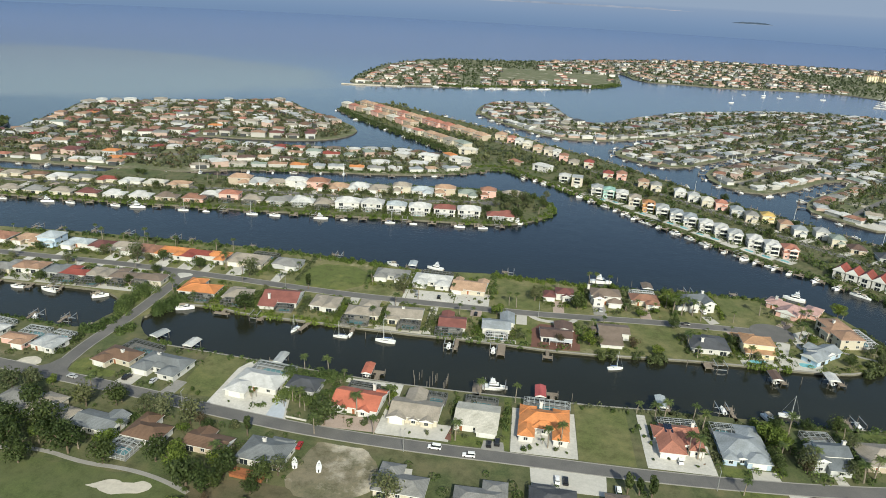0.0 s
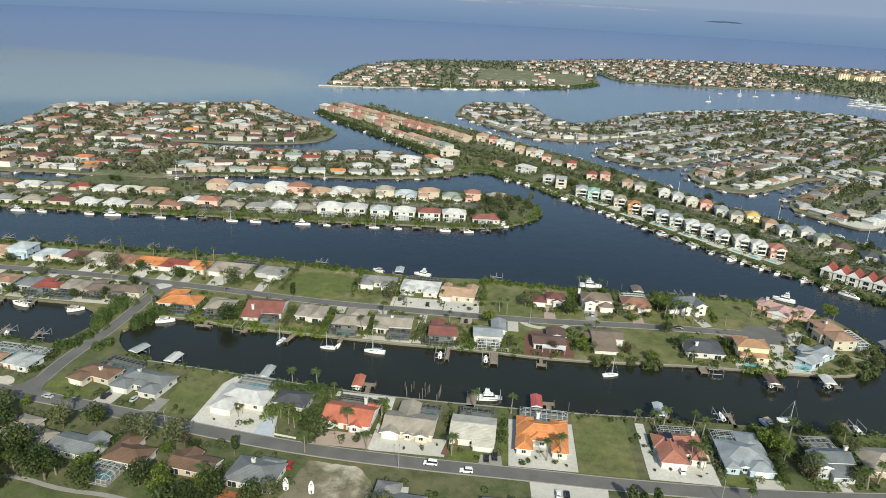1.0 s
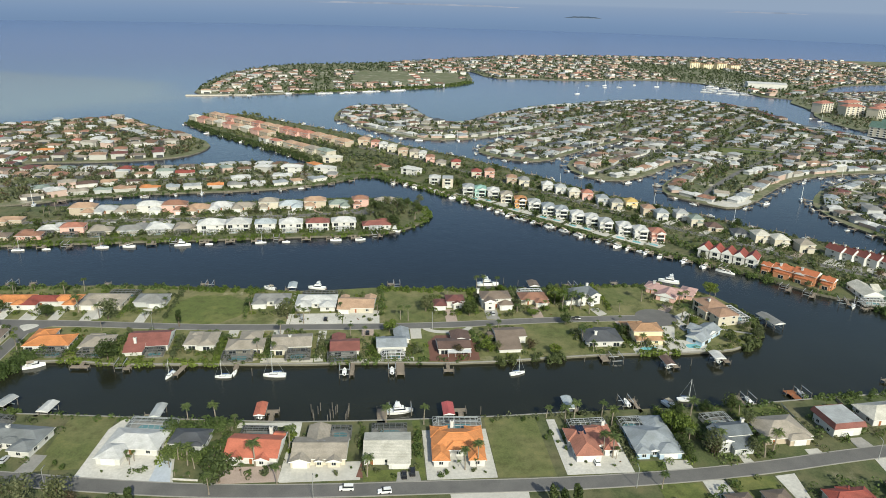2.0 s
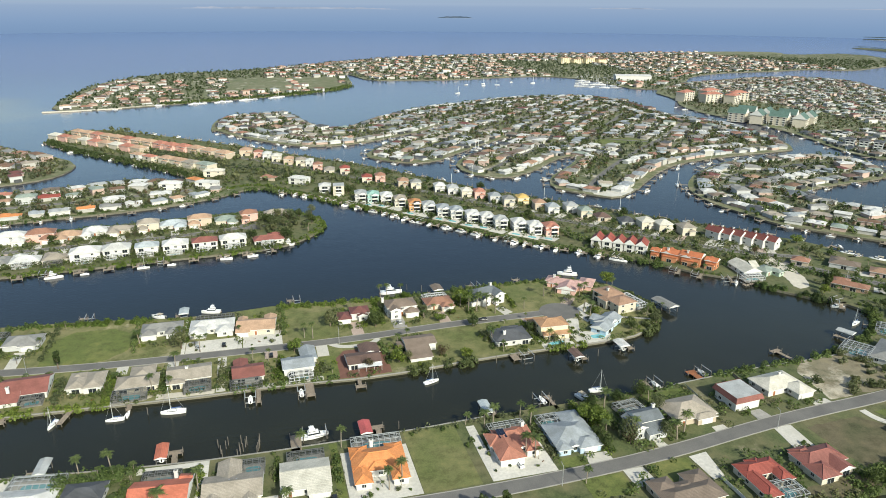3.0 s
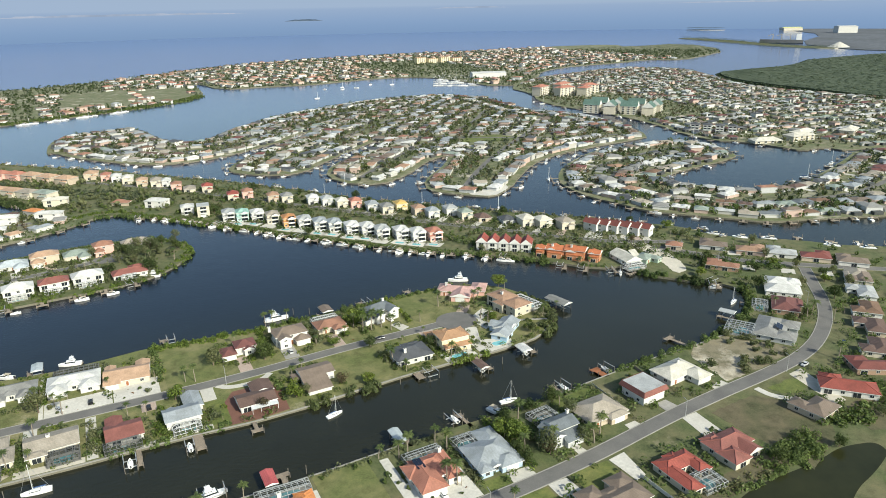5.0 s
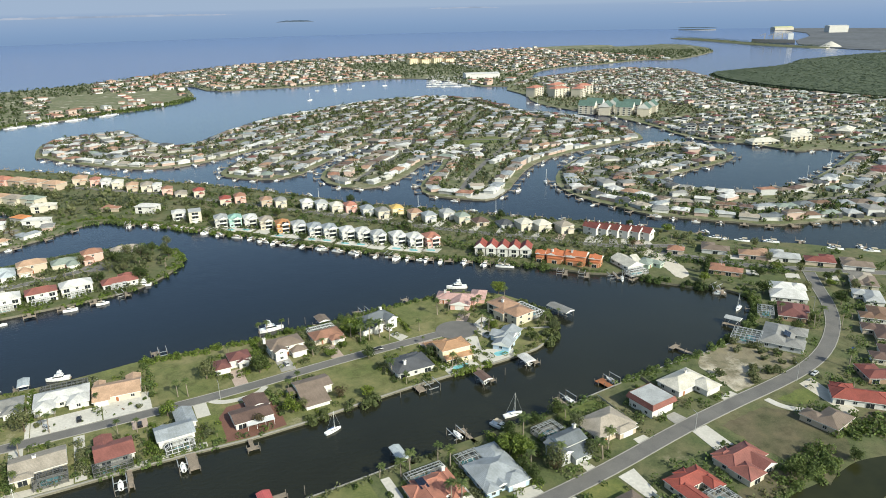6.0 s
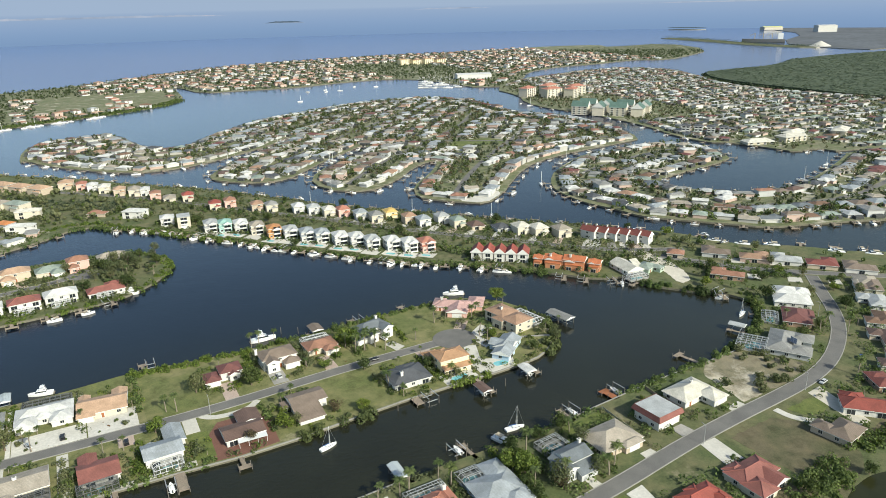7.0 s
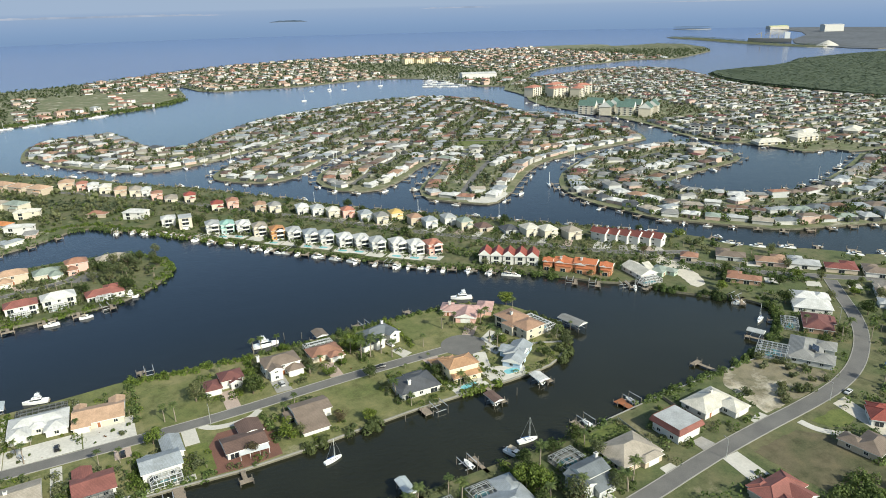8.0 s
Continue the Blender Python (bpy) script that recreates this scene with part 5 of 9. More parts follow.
# south of the street
house(-173, 178, -11, 14, 11, "grey", "sand", "low house with a weathered grey roof", "hip", 1, 1, detail=1)
house(-155, 174.5, 168, 20, 14, "beige", "cream", "low house with a pale beige shingle roof", "L", 1, 1, 0.3, chimney=(0, 0.1))
house(-134, 170.5, 170, 17, 13, "blue_grey", "white", "white house with a blue-grey roof among trees", "G", 1, -1, 0.3)
house(-113.5, 169.5, 172, 14.5, 15, "brown", "white", "white house with a brown tiled roof", "L", 1, 1, 0.4)
pool_cage(-118.5, 157.5, 172, 10, 9, METAL_PALE, SCREEN_LIGHT, label="white-framed screen enclosure with a blue pool")
house(-89.5, 166.5, 172, 16, 11, "brown", "sand", "low house with a faded brown shingle roof", "G", 1, 1, 0.3)
house(-67.5, 165, 173, 16.5, 14.5, "blue_grey", "white", "white house with a slate-grey roof and red timber deck", "hip", 1, -1, 0.34, chimney=(0.1, -0.1))
house(-17, 157.5, 177, 17, 15, "grey", "cream", "cream house with a grey shingle roof", "L", 1, 1, 0.4)
house(10, 155.5, 180, 17, 13, "grey", "sand", "low house with a grey-brown roof and brick court", "L", 1, -1, 0.34)
house(34, 157, 180, 15, 13, "charcoal", "grey", "grey house with a dark roof", "hip", 1, 1, 0.4)
house(60, 156, 180, 16, 14, "taupe", "cream", "cream house with a taupe roof", "L", 1, 1, detail=1)
house(98, 156, 180, 18, 14, "grey", "white", "white house with a grey roof", "L", 1, 1, detail=1)
house(131, 160, 184, 22, 15, "taupe", "sand", "sand house with a brown hip roof", "U", 1, 1)
house(163.2, 158.4, 182, 16, 18, "red", "cream", "cream house with a bright red tiled roof round a screened court", turned([(0, 5.4, 15.4, 7, "hip"), (-5.2, -2.2, 5.4, 14, "hip"), (5.4, 0.4, 5.0, 7, "hip", 2.95), (0.4, 7.4, 4.4, 5, "hip", 2.9)]), 1, 1, 0.42)
pool_cage(166, 152, 182, 10, 9.4, METAL_PALE, SCREEN, label="pale-framed screen enclosure in the court of a house")
house(188.6, 161.4, 184, 18, 16, "faded_red", "cream", "cream house with a red tiled roof and two rear gables", turned([(0.6, 2.6, 17.4, 9, "hip"), (-4.6, -4.2, 8, 8.4, "hip"), (4.0, -3.4, 6.6, 7, "gy", 2.95), (-3.4, 6.2, 7, 5, "hip", 2.9)]), 1, -1, 0.44, garage=3)
house(240, 165.5, 190, 13.5, 15, "taupe", "sand", "low house with a brown hip roof", "L", 1, 1, 0.42)
house(266, 168.4, 134, 23, 12, "red", "white", "white house with a long red tiled roof", turned([(0, 0, 22, 10, "hip"), (-6, 5, 8, 7, "hip", 2.95)]), 1, 1, 0.4)
house(293.4, 176, 150, 18, 13, "umber_red", "brown", "house with a maroon shingle roof", "L", 1, 1, 0.36)
for k in range(5):
    cx, cy = 312 + k * 19, 186 + k * 15
    house(cx, cy, 222, 17, 14, ("umber", "umber", "brown", "light_grey", "taupe")[k], ("cream", "sand", "white", "white", "cream")[k], "suburban house on a curving street", "L", 1, 1 - 2 * (k % 2), detail=1)
for k, (x, y, roof, wall) in enumerate(((362, 332, "taupe", "grey"), (375, 312.5, "sandstone", "rose"), (388.5, 299, "light_grey", "white"), (400.5, 283, "umber_red", "sand"), (413, 266, "taupe", "white"))):
    house(x, y, 132, 17, 16, roof, wall, f"low {wall} house with a {roof.replace('_', ' ')} roof beside a canal", "L", 1, 1 - 2 * (k % 2), detail=1)
house(392, 250, 225, 15, 13, "beige", "cream", "low house with a beige roof", "hip", detail=1)

# lots, lawns and paving of the south shore
def lot(x0, x1, mat, label, y0=184.5, y1=222.0, lift=0.06, category="lawn"):
    patch("ground_lot", rect(x0, x1, y0, y1), mat, label, category, lift)


lot(-119, -101, DRY_LAWN, "open mown grass lot", 197, 230)
patch("ground_lot", [(-103.5, 190.8), (-101.5, 221), (-98, 228), (-77, 226), (-75.5, 200), (-68, 186.6), (-80, 187.5)], WHITE_DRIVE, "bright white paved lot round a house", "paving", 0.078)
patch("pavement_drive", [(-73.8, 189), (-75, 203), (-72, 203), (-69, 188)], CONCRETE, "pale blue-grey concrete driveway", "driveway", 0.09)
lot(44.5, 65.5, DRY_LAWN, "open mown grass lot between houses", 184, 221.5)
lot(19.0, 44.2, WHITE_DRIVE, "white paved forecourt round a house", 184, 214, category="paving")
lot(69.5, 94.5, WHITE_DRIVE, "white paved drive and forecourt", 184, 202, category="paving")
lot(-32.5, -4.5, CONCRETE, "pale concrete drive", 185.5, 196, category="paving")
lot(-3.5, 11.0, LAWN, "green front lawn", 184.5, 190.5)
lot(15.5, 18.5, LAWN, "green side lawn", 184, 221)
lot(96.5, 106.5, LAWN, "green front lawn", 184.5, 190)
lot(-54, -32.8, PAVER, "pinkish paver drive", 186, 195, category="paving")
lot(-170, -150, LAWN, "green corner lawn", 203, 208)
drive(12.5, 189, 0, 7.5, 5.2, GREY_DRIVE, "grey driveway")
drive(112, 190, 0, 9, 6.5, CONCRETE, "pale concrete driveway")
drive(-141, 208, -12, 7, 9.5, CONCRETE, "pale concrete driveway")
drive(-120, 206, -10, 5, 10, GREY_DRIVE, "grey driveway")
drive(168, 194, 4, 5.5, 6.5, CONCRETE, "pale concrete driveway")
drive(190, 200, 5, 6, 7, GREY_DRIVE, "weathered grey driveway")
drive(222, 200, 6, 8, 5, CONCRETE, "pale concrete driveway")
drive(139, 193, 4, 3.2, 8, CONCRETE, "narrow concrete driveway")
drive(-18, 167, 180, 6, -11, CONCRETE, "pale concrete driveway")
drive(-68, 174, 173, 5, -8, GREY_DRIVE, "grey driveway")
drive(40, 165, 0, 26, -11, CONCRETE, "broad concrete forecourt")
patch("pavement_drive", [(-33, 186), (-29, 186), (-28, 221), (-31, 221)], WHITE_DRIVE, "white paved side drive", "driveway", 0.09)
patch("pavement_drive", [(-53, 219.5), (-28, 219.5), (-28, 222), (-53, 223)], CONCRETE, "pale concrete strip behind a house", "paving", 0.10)
patch("pavement_drive", [(70, 186), (73.2, 200), (73.2, 219), (69.8, 219), (69.5, 200)], WHITE_DRIVE, "white paved side drive", "driveway", 0.09)
patch("pavement_brick", [(-6, 187), (-3.6, 186.5), (-4.2, 196)], BRICK, "red brick corner beside a drive", "paving", 0.10)
patch("ground_rough", [(206, 140), (236, 150), (236, 164), (206, 160)], ROUGH, "rough brownish grass", "grass", 0.075, 1)
patch("ground_rough", [(110, 150), (148, 152), (149, 128), (110, 120)], ROUGH, "rough brownish grass", "grass", 0.05, 1)
patch("ground_rough", [(150, 151), (206, 155), (214, 149), (200, 146.5), (160, 142)], ROUGH, "rough brownish grass", "grass", 0.055, 1)
patch("ground_rough", [(250, 160), (300, 168), (330, 185), (350, 160), (300, 140), (246, 140)], ROUGH, "rough brownish grass", "grass", 0.06, 1)
patch("ground_rough", [(-50, 150), (-28, 150), (-27, 128), (-90, 116), (-92, 140), (-80, 150)], ROUGH, "rough brownish grass under trees", "grass", 0.045, 1)
patch("ground_scrub", [(228, 199), (268, 201), (282, 210), (266, 222), (262, 233), (232, 230)], SCRUB, "bare sandy scrub lot", "ground", 0.06, 1)
patch("ground_field", [(202, 184), (236, 186), (232, 152), (205, 150)], ROUGH, "dry open field", "ground", 0.05, 1)
patch("ground_field", [(-52, 176), (-28, 175), (-26, 146), (-60, 146)], SCRUB, "bare sandy grass field", "ground", 0.06, 1)
patch("ground_golf", [(-175, 150), (-120, 147), (-92, 146), (-84, 140), (-90, 118), (-220, 110), (-230, 150)], GOLF, "smooth mown golf course grass", "lawn", 0.05, 2)
patch("ground_bunker", [(-121, 139), (-113, 143.5), (-107, 141.5), (-103, 144.5), (-98, 142), (-102, 138), (-112, 136)], SAND, "pale sand bunker", "bunker", 0.09, 2)
ribbon("pavement_path", smooth_line([(-230, 140), (-180, 147), (-160, 152), (-146, 153.5), (-128, 149), (-112, 149), (-98, 146), (-86, 141)], 2), 1.8, TOP - 0.1, TOP + 0.10, KERB, "worn concrete golf cart path", "path")

patch("ground_lot", [(238, 186), (256, 187.5), (257, 180), (248, 177), (242, 178)], LAWN, "bright green front lawn", "lawn", 0.08, 1)
ribbon("pavement_path", smooth_line([(234, 188.5), (234.5, 182), (238, 177), (243, 173)], 2), 3.2, TOP - 0.1, TOP + 0.11, CONCRETE, "curved pale concrete driveway", "driveway")
patch("pavement_drive", [(257, 190), (266, 191), (259, 164), (252, 164)], SAND, "sandy driveway", "driveway", 0.09)
patch("pavement_drive", [(189, 187), (197, 187), (196, 172), (187, 171)], CONCRETE, "pale concrete driveway", "driveway", 0.11)
patch("pavement_drive", [(145, 179), (153, 180), (151, 166), (146, 165)], WHITE_DRIVE, "white paved driveway", "driveway", 0.11)
patch("pavement_drive", [(117, 178), (125, 178), (126, 168), (117, 168)], CONCRETE, "pale concrete driveway", "driveway", 0.11)
patch("ground_lot", rect(100, 116, 166, 177), LAWN, "green front lawn", "lawn", 0.07)
patch("ground_lot", rect(127, 144, 167, 179), LAWN, "green front lawn", "lawn", 0.07)
patch("ground_lot", [(150, 205), (172, 208), (172, 224), (150, 222)], LAWN, "green back lawn by the canal", "lawn", 0.06)
patch("ground_golf", [(246, 138), (300, 150), (420, 150), (420, 60), (230, 60), (214, 122), (236, 130)], GOLF, "smooth mown golf course grass", "lawn", 0.05, 2)
ribbon("pavement_path", smooth_line([(26, 304.5), (30, 300.5), (38, 299.3), (46, 300.6), (50, 304.8)], 2), 3.0, TOP - 0.1, TOP + 0.13, CONCRETE, "curved pale concrete driveway", "driveway")


def fence(pts, label, mat, h=1.6):
    """A board fence: a post and a panel for each bay."""
    thing = empty("fence", pose(pts[0][0], pts[0][1], TOP), label, "fence")
    spots = along(pts, 2.4)
    for (x, y, a), (x2, y2, _) in zip(spots, spots[1:]):
        s = Solid()
        s.beam((x - pts[0][0], y - pts[0][1], -0.2), (x - pts[0][0], y - pts[0][1], h + 0.1), 0.07)
        part("post", s, mat, thing)
        s = Solid()
        s.box(0.05, 2.35, -0.025, 0.025, 0.05, h)
        ob = part("panel", s, mat, thing)
        ob.matrix_basis = pose(x - pts[0][0], y - pts[0][1], 0, 0, 0, a)


fence([(148.5, 166), (149, 155), (149.5, 142)], "white vinyl fence between two back yards", TRIM)
fence([(173, 206), (173.5, 227)], "low wire-grey fence along a lot line", ALU, 1.1)
fence([(199, 206), (200, 229)], "weathered wooden fence along a lot line", WOOD, 1.4)

# pale forecourts along the cross street
for x, y, w, l in ((364, 316, 8, 9), (381, 300, 9, 9), (398, 284, 8, 8), (414, 268, 8, 8), (350, 292, 7, 8), (366, 276, 8, 8), (383, 262, 7, 8)):
    a = 45 if (x - 340) + (y - 330) > 0 else 225
    pts = [local(x, y, a + 90, u * w, v * l) for u, v in ((-0.5, -0.5), (0.5, -0.5), (0.5, 0.5), (-0.5, 0.5))]
    patch("pavement_court", pts, CONCRETE, "pale concrete forecourt", "paving", 0.085)

# ---- the middle island: canal-side houses ----
def canal_house(x, y, w, d, roof, wall, label, plan="L", floors=1, flip=1, cage=None, turn=180, chimney=None, metal=None, screen=None, det=2, pitch=0.36):
    house(x, y, turn, w, d, roof, wall, label, plan, floors, flip, pitch, chimney, det)
    if cage:
        lx, cw, cd = cage
        px, py = local(x, y, turn, lx, d / 2 + cd / 2 - 0.6)
        pool_cage(px, py, turn, cw, cd, metal, screen)


canal_house(-152, 295.5, 20, 18, "orange", "white", "white house with an orange tiled roof", "L", 1, 1, (-4, 11, 7))
canal_house(-130, 291.5, 13, 14, "beige", "sand", "sand house with a beige roof", "hip", 1, 1, (0, 11, 6))
canal_house(-106.6, 292.6, 20, 16, "faded_red", "white", "white house with a faded red tiled roof", turned([(0.4, 0, 18.2, 15.6, "gx"), (-4.9, -9.2, 8.2, 5, "lean", 2.0)]), 1, -1, None, chimney=(0.24, 0.42), turn=183)
pool_cage(-101.8, 281.6, 183, 9, 6)
canal_house(-82, 291.5, 14, 15, "beige", "white", "white house with a beige hip roof", "H", 1, 1)
canal_house(-60.4, 286, 18, 14, "beige", "cream", "cream house with a grey-beige hip roof", turned([(0, -1.2, 16.6, 10.4, "hip"), (1.6, 6.4, 9.6, 12, "hip")]), 1, -1, None, turn=182)
pool_cage(-62.6, 275.9, 182, 14, 7.4)
canal_house(-39, 286.2, 19, 16, "beige", "cream", "cream house with a beige shingle roof", turned([(0, 1.4, 18, 12.6, "gx"), (-5.4, -5.6, 6.6, 4, "hip")]), 1, 1, None, chimney=(0.05, -0.1), turn=182, pitch=0.28)
pool_cage(-35.2, 276.6, 182, 11.4, 7.6)
canal_house(-13.6, 281.9, 14, 13, "faded_red", "white", "house with a faded red roof and screened porch", turned([(0, 0, 13, 11.8, "gx"), (-3.0, 7.6, 5.6, 8, "gy", 2.9)]), 1, 1, None, turn=182, pitch=0.3)
pool_cage(-14.6, 273.2, 182, 13.6, 6)
canal_house(8.5, 282, 14, 12, "silver", "white", "white house with a light grey metal roof and tall screened porch", turned([(0, 0, 13.4, 10.2, "gx", 4.2), (5.6, 9.8, 6.6, 12, "gy", 3.4), (-3.6, 5.6, 3.4, 2.6, "gy", 3.0)]), 1, 1, None, turn=182, pitch=0.32)
pool_cage(9.2, 274.2, 182, 10.8, 6.4, METAL_WHITE, SCREEN_LIGHT, label="white-framed screen enclosure over a blue pool")
canal_house(38.4, 281.4, 15, 12, "umber", "white", "white house with a red-brown roof above brick terraces", turned([(0, 0, 15, 10.4, "gx"), (4.4, 8.6, 8.4, 9, "gy", 2.95)]), 1, 1, None, turn=182, pitch=0.24)
awning = Solid()
awning.box(-5.6, 5.6, -1.9, 1.9, 2.5, 2.66)
for k in range(4):
    awning.beam((-5.3 + 3.53 * k, -1.75, -0.2), (-5.3 + 3.53 * k, -1.75, 2.5), 0.07)
tagged(part("patio_cover", awning, METAL_WHITE), "pale flat patio cover on thin posts", "patio cover").matrix_basis = pose(40.6, 274.6, TOP, 0, 0, -2)
canal_house(67, 287, 15, 18, "taupe", "white", "white house with two stepped grey-brown roofs", turned([(0.6, 3.6, 14.6, 9.6, "gx", 3.9), (-1.8, -6.0, 10.4, 9.2, "lean", 1.9), (-8.4, 4.0, 3.6, 5, "flat", 2.6)]), 1, 1, None, turn=182, det=2, pitch=0.24)
canal_house(113.6, 287.6, 18.5, 14.5, "charcoal", "white", "white house with a wide charcoal hip roof", turned([(0, 0, 18, 14, "hip"), (3, 6, 8, 5, "hip", 2.95)]), 1, 1, None, chimney=(0.2, 0.2), turn=179)
house(136.9, 289.1, 178, 15, 12, "tan", "yellow", "yellow two-storey house with a tan tiled roof and balcony", turned([(0, 0, 14.4, 9.6, "hip", 6.2), (-3.6, 1.6, 6.6, 9.6, "hip", 6.15), (0.4, -6.0, 13.4, 2.8, "lean", 2.5), (-5.6, 8.6, 7, 8, "hip", 3.0)]), 2, 1, 0.36)
house(167.6, 288.4, 217, 21, 14, "silver", "blue", "pale blue house with a light grey metal roof beside a pool", turned([(3.6, 0.5, 13.6, 9, "gx"), (-5.6, -0.8, 9, 8.4, "gx", 2.9), (1.6, 2.2, 6.4, 11.4, "gy", 3.3)]), 1, -1, 0.42)
house(185.4, 313.4, 101, 24, 14, "sandstone", "cream", "cream two-storey house with a mottled sandy-pink tiled roof", [(-6.6, 0.3, 11, 12.4, "hip", 5.6), (5.4, -0.4, 13, 11.6, "hip", 5.9), (0, 3.6, 7, 9, "hip", 5.0), (8.4, -4.6, 6, 5.6, "hip", 3.4)], 2, 1, 0.34, chimney=(0.16, 0.1))
pool_cage(196.6, 312.6, 101, 18, 8.4, METAL_WHITE, SCREEN_LIGHT, label="white-framed screen enclosure by the water")
house(170, 341, -37, 24, 16, "pink", "pink", "long pink house with a pink tiled roof in three wings", [(-1.5, 3.6, 21, 9, "hip"), (1.0, -3.2, 10.4, 10.6, "gy", 3.2), (9.6, 8.2, 8, 12.4, "hip"), (-10.6, 5.6, 5.6, 8.6, "hip", 3.1)], 1, 1, 0.38, chimney=(-0.38, 0.3))
house(-55.5, 338, 0, 19, 14.5, "grey", "white", "white two-storey house with a grey metal hip roof", "U", 1, 1, 0.4)
house(-31, 335, -2, 21, 16.5, "white", "white", "white house with a bright white roof and paved court", "U", 1, 1, 0.36)
pool_cage(-30, 346.5, -2, 19, 6)
house(-9, 332.2, -5, 20, 17, "peach", "cream", "cream house with a wide peach-tan gabled roof", [(0, -1.2, 18.6, 13, "gx"), (-6.2, -7.4, 6.2, 4, "gx", 2.7), (6.6, 6.6, 5.4, 5.6, "gy", 2.9), (-7.4, 6.2, 3.8, 4.4, "gy", 2.9)], 1, 1, 0.34)
house(41.4, 332.4, 0, 16, 12, "dark_red", "white", "white house with a dark red tiled roof and garage", [(3.2, 1.0, 9.4, 8.6, "hip", 4.0), (-5.4, -2.0, 6.4, 9, "hip", 2.8), (4.2, -3.4, 4.4, 4, "gy", 3.4)], 1, 1, 0.42)
house(66.6, 331.4, 2, 18, 15, "taupe", "white", "white two-storey house with a brown hip roof and chimney", [(0.6, 2.4, 16, 10.4, "hip", 5.4), (-3.6, -3.4, 5.6, 6, "gy", 5.2), (5.4, -3.2, 7, 7, "hip", 3.2)], 2, 1, 0.42, chimney=(-0.48, 0.3), garage=2)
house(89.4, 335.6, 2, 15.5, 13, "terracotta", "cream", "cream house with an orange-brown tiled roof", [(0, 1.6, 14.8, 10, "hip"), (3.4, -4.6, 6.8, 6, "hip", 2.9)], 1, 1, 0.4)
pool_cage(89.6, 345.6, 2, 14, 6.6, METAL_WHITE, SCREEN_LIGHT, label="white-framed screen enclosure behind a house")
house(116.8, 336.4, 15, 20, 15, "slate", "white", "white two-storey house with a slate-blue hip roof and gables", [(0.6, 1.6, 16.6, 9, "hip", 5.6), (5.6, -1.6, 6, 11, "gy", 5.6), (-2.8, -3.4, 5, 6.4, "gy", 4.4), (-8.4, -0.6, 6.4, 7.4, "hip", 3.2)], 2, 1, 0.46, chimney=(0.3, 0.24), garage=3)
for x, w, d, roof, wall, fl, pl in ((-305, 15, 13, "terracotta", "cream", 1, "L"), (-285, 18, 14, "peach", "sand", 1, "U"), (-271.5, 12, 14, "pale_blue", "blue", 2, "hip"), (-254, 15, 14, "pale_blue", "white", 1, "L"),
                                (-238.5, 12, 13, "dark_red", "white", 1, "hip"), (-223.5, 16, 15, "beige", "white", 1, "L"), (-208.5, 15, 14, "terracotta", "sand", 1, "H"), (-191.5, 19, 14, "orange", "white", 1, "U")):
    house(x, 341, -1, w, d, roof, wall, f"{roof.replace('_', ' ')}-roofed {wall} house beside the canal", pl, fl, 1 if x % 2 else -1, 0.38, detail=1)
for x, w, d, roof, wall, fl, pl in ((-176, 17, 13, "red", "white", 1, "L"), (-163.5, 13, 14, "orange", "white", 1, "L"), (-144, 22, 16, "beige", "cream", 1, "U"), (-119.5, 16, 13, "grey", "grey", 1, "hip")):
    house(x, 340, -2, w, d, roof, wall, f"{roof}-roofed {wall} house beside the canal", pl, fl, 1 if x % 2 else -1, 0.38, detail=1)
pool_cage(-137, 351, -2, 16, 6)
for x, y, w, d, roof, wall, plan, cx, cw, cd in ((-270, 299, 13, 14, "grey", "cream", "L", 1, 12, 8), (-256, 301, 17, 12, "sandstone", "white", "H", 0, 0, 0), (-238.5, 300, 12, 13, "blue_grey", "grey", "hip", 0, 0, 0), (-227, 299.5, 15, 12.5, "red", "white", "L", 2, 13, 7),
                                                 (-213.5, 300.5, 14, 13, "beige", "cream", "H", 1, 11, 8.5), (-199.5, 301.5, 14, 14, "taupe", "sand", "L", 0, 9, 6), (-184.5, 300.5, 16, 10, "taupe", "cream", "hip", 3, 9, 4)):
    canal_house(x, y, w, d, roof, wall, f"{roof.replace('_', ' ')}-roofed {wall} house backing on a canal", plan, 1, 1 if int(x) % 2 else -1, (cx, cw, cd) if cw else None, det=1)
    patch("pavement_terrace", rect(x - w * 0.5, x + w * 0.5, 285.6, y - d * 0.5 + 1), CONCRETE, "pale paved terrace behind a house", "paving", 0.06)
    patch("pavement_drive", rect(x - w * 0.1, x + w * 0.3, y + d * 0.5 - 1, 318), WHITE_DRIVE, "pale concrete driveway", "driveway", 0.08)
for x in (-285, -254, -223.5, -208.5, -191.5, -176, -144):
    patch("pavement_drive", rect(x - 4.5, x + 3.5, 323.5 if x < -200 else 321, 336), WHITE_DRIVE, "pale concrete front court", "driveway", 0.08)
house(-206, 221, -5, 14, 9, "sandstone", "pink", "pink house with a mottled sandy roof backing on a canal", "L", 1, 1, detail=1)
pool_cage(-203.5, 231, -5, 12, 8, METAL_PALE, SCREEN_LIGHT, label="pale-framed screen enclosure behind a pink house")
house(-190, 221.5, -8, 12, 11, "light_grey", "white", "white house with a light grey roof on a corner lot", "H", 1, 1, detail=1)
pool_cage(-189.5, 230.5, -8, 10, 6, METAL_PALE, SCREEN_LIGHT, label="pale-framed screen enclosure on a corner lot")
patch("ground_sand_yard", [(-197, 205.6), (-184, 205.4), (-187.6, 212.4), (-195, 211.5)], SAND, "bare sandy front yard", "ground", 0.07, 1)
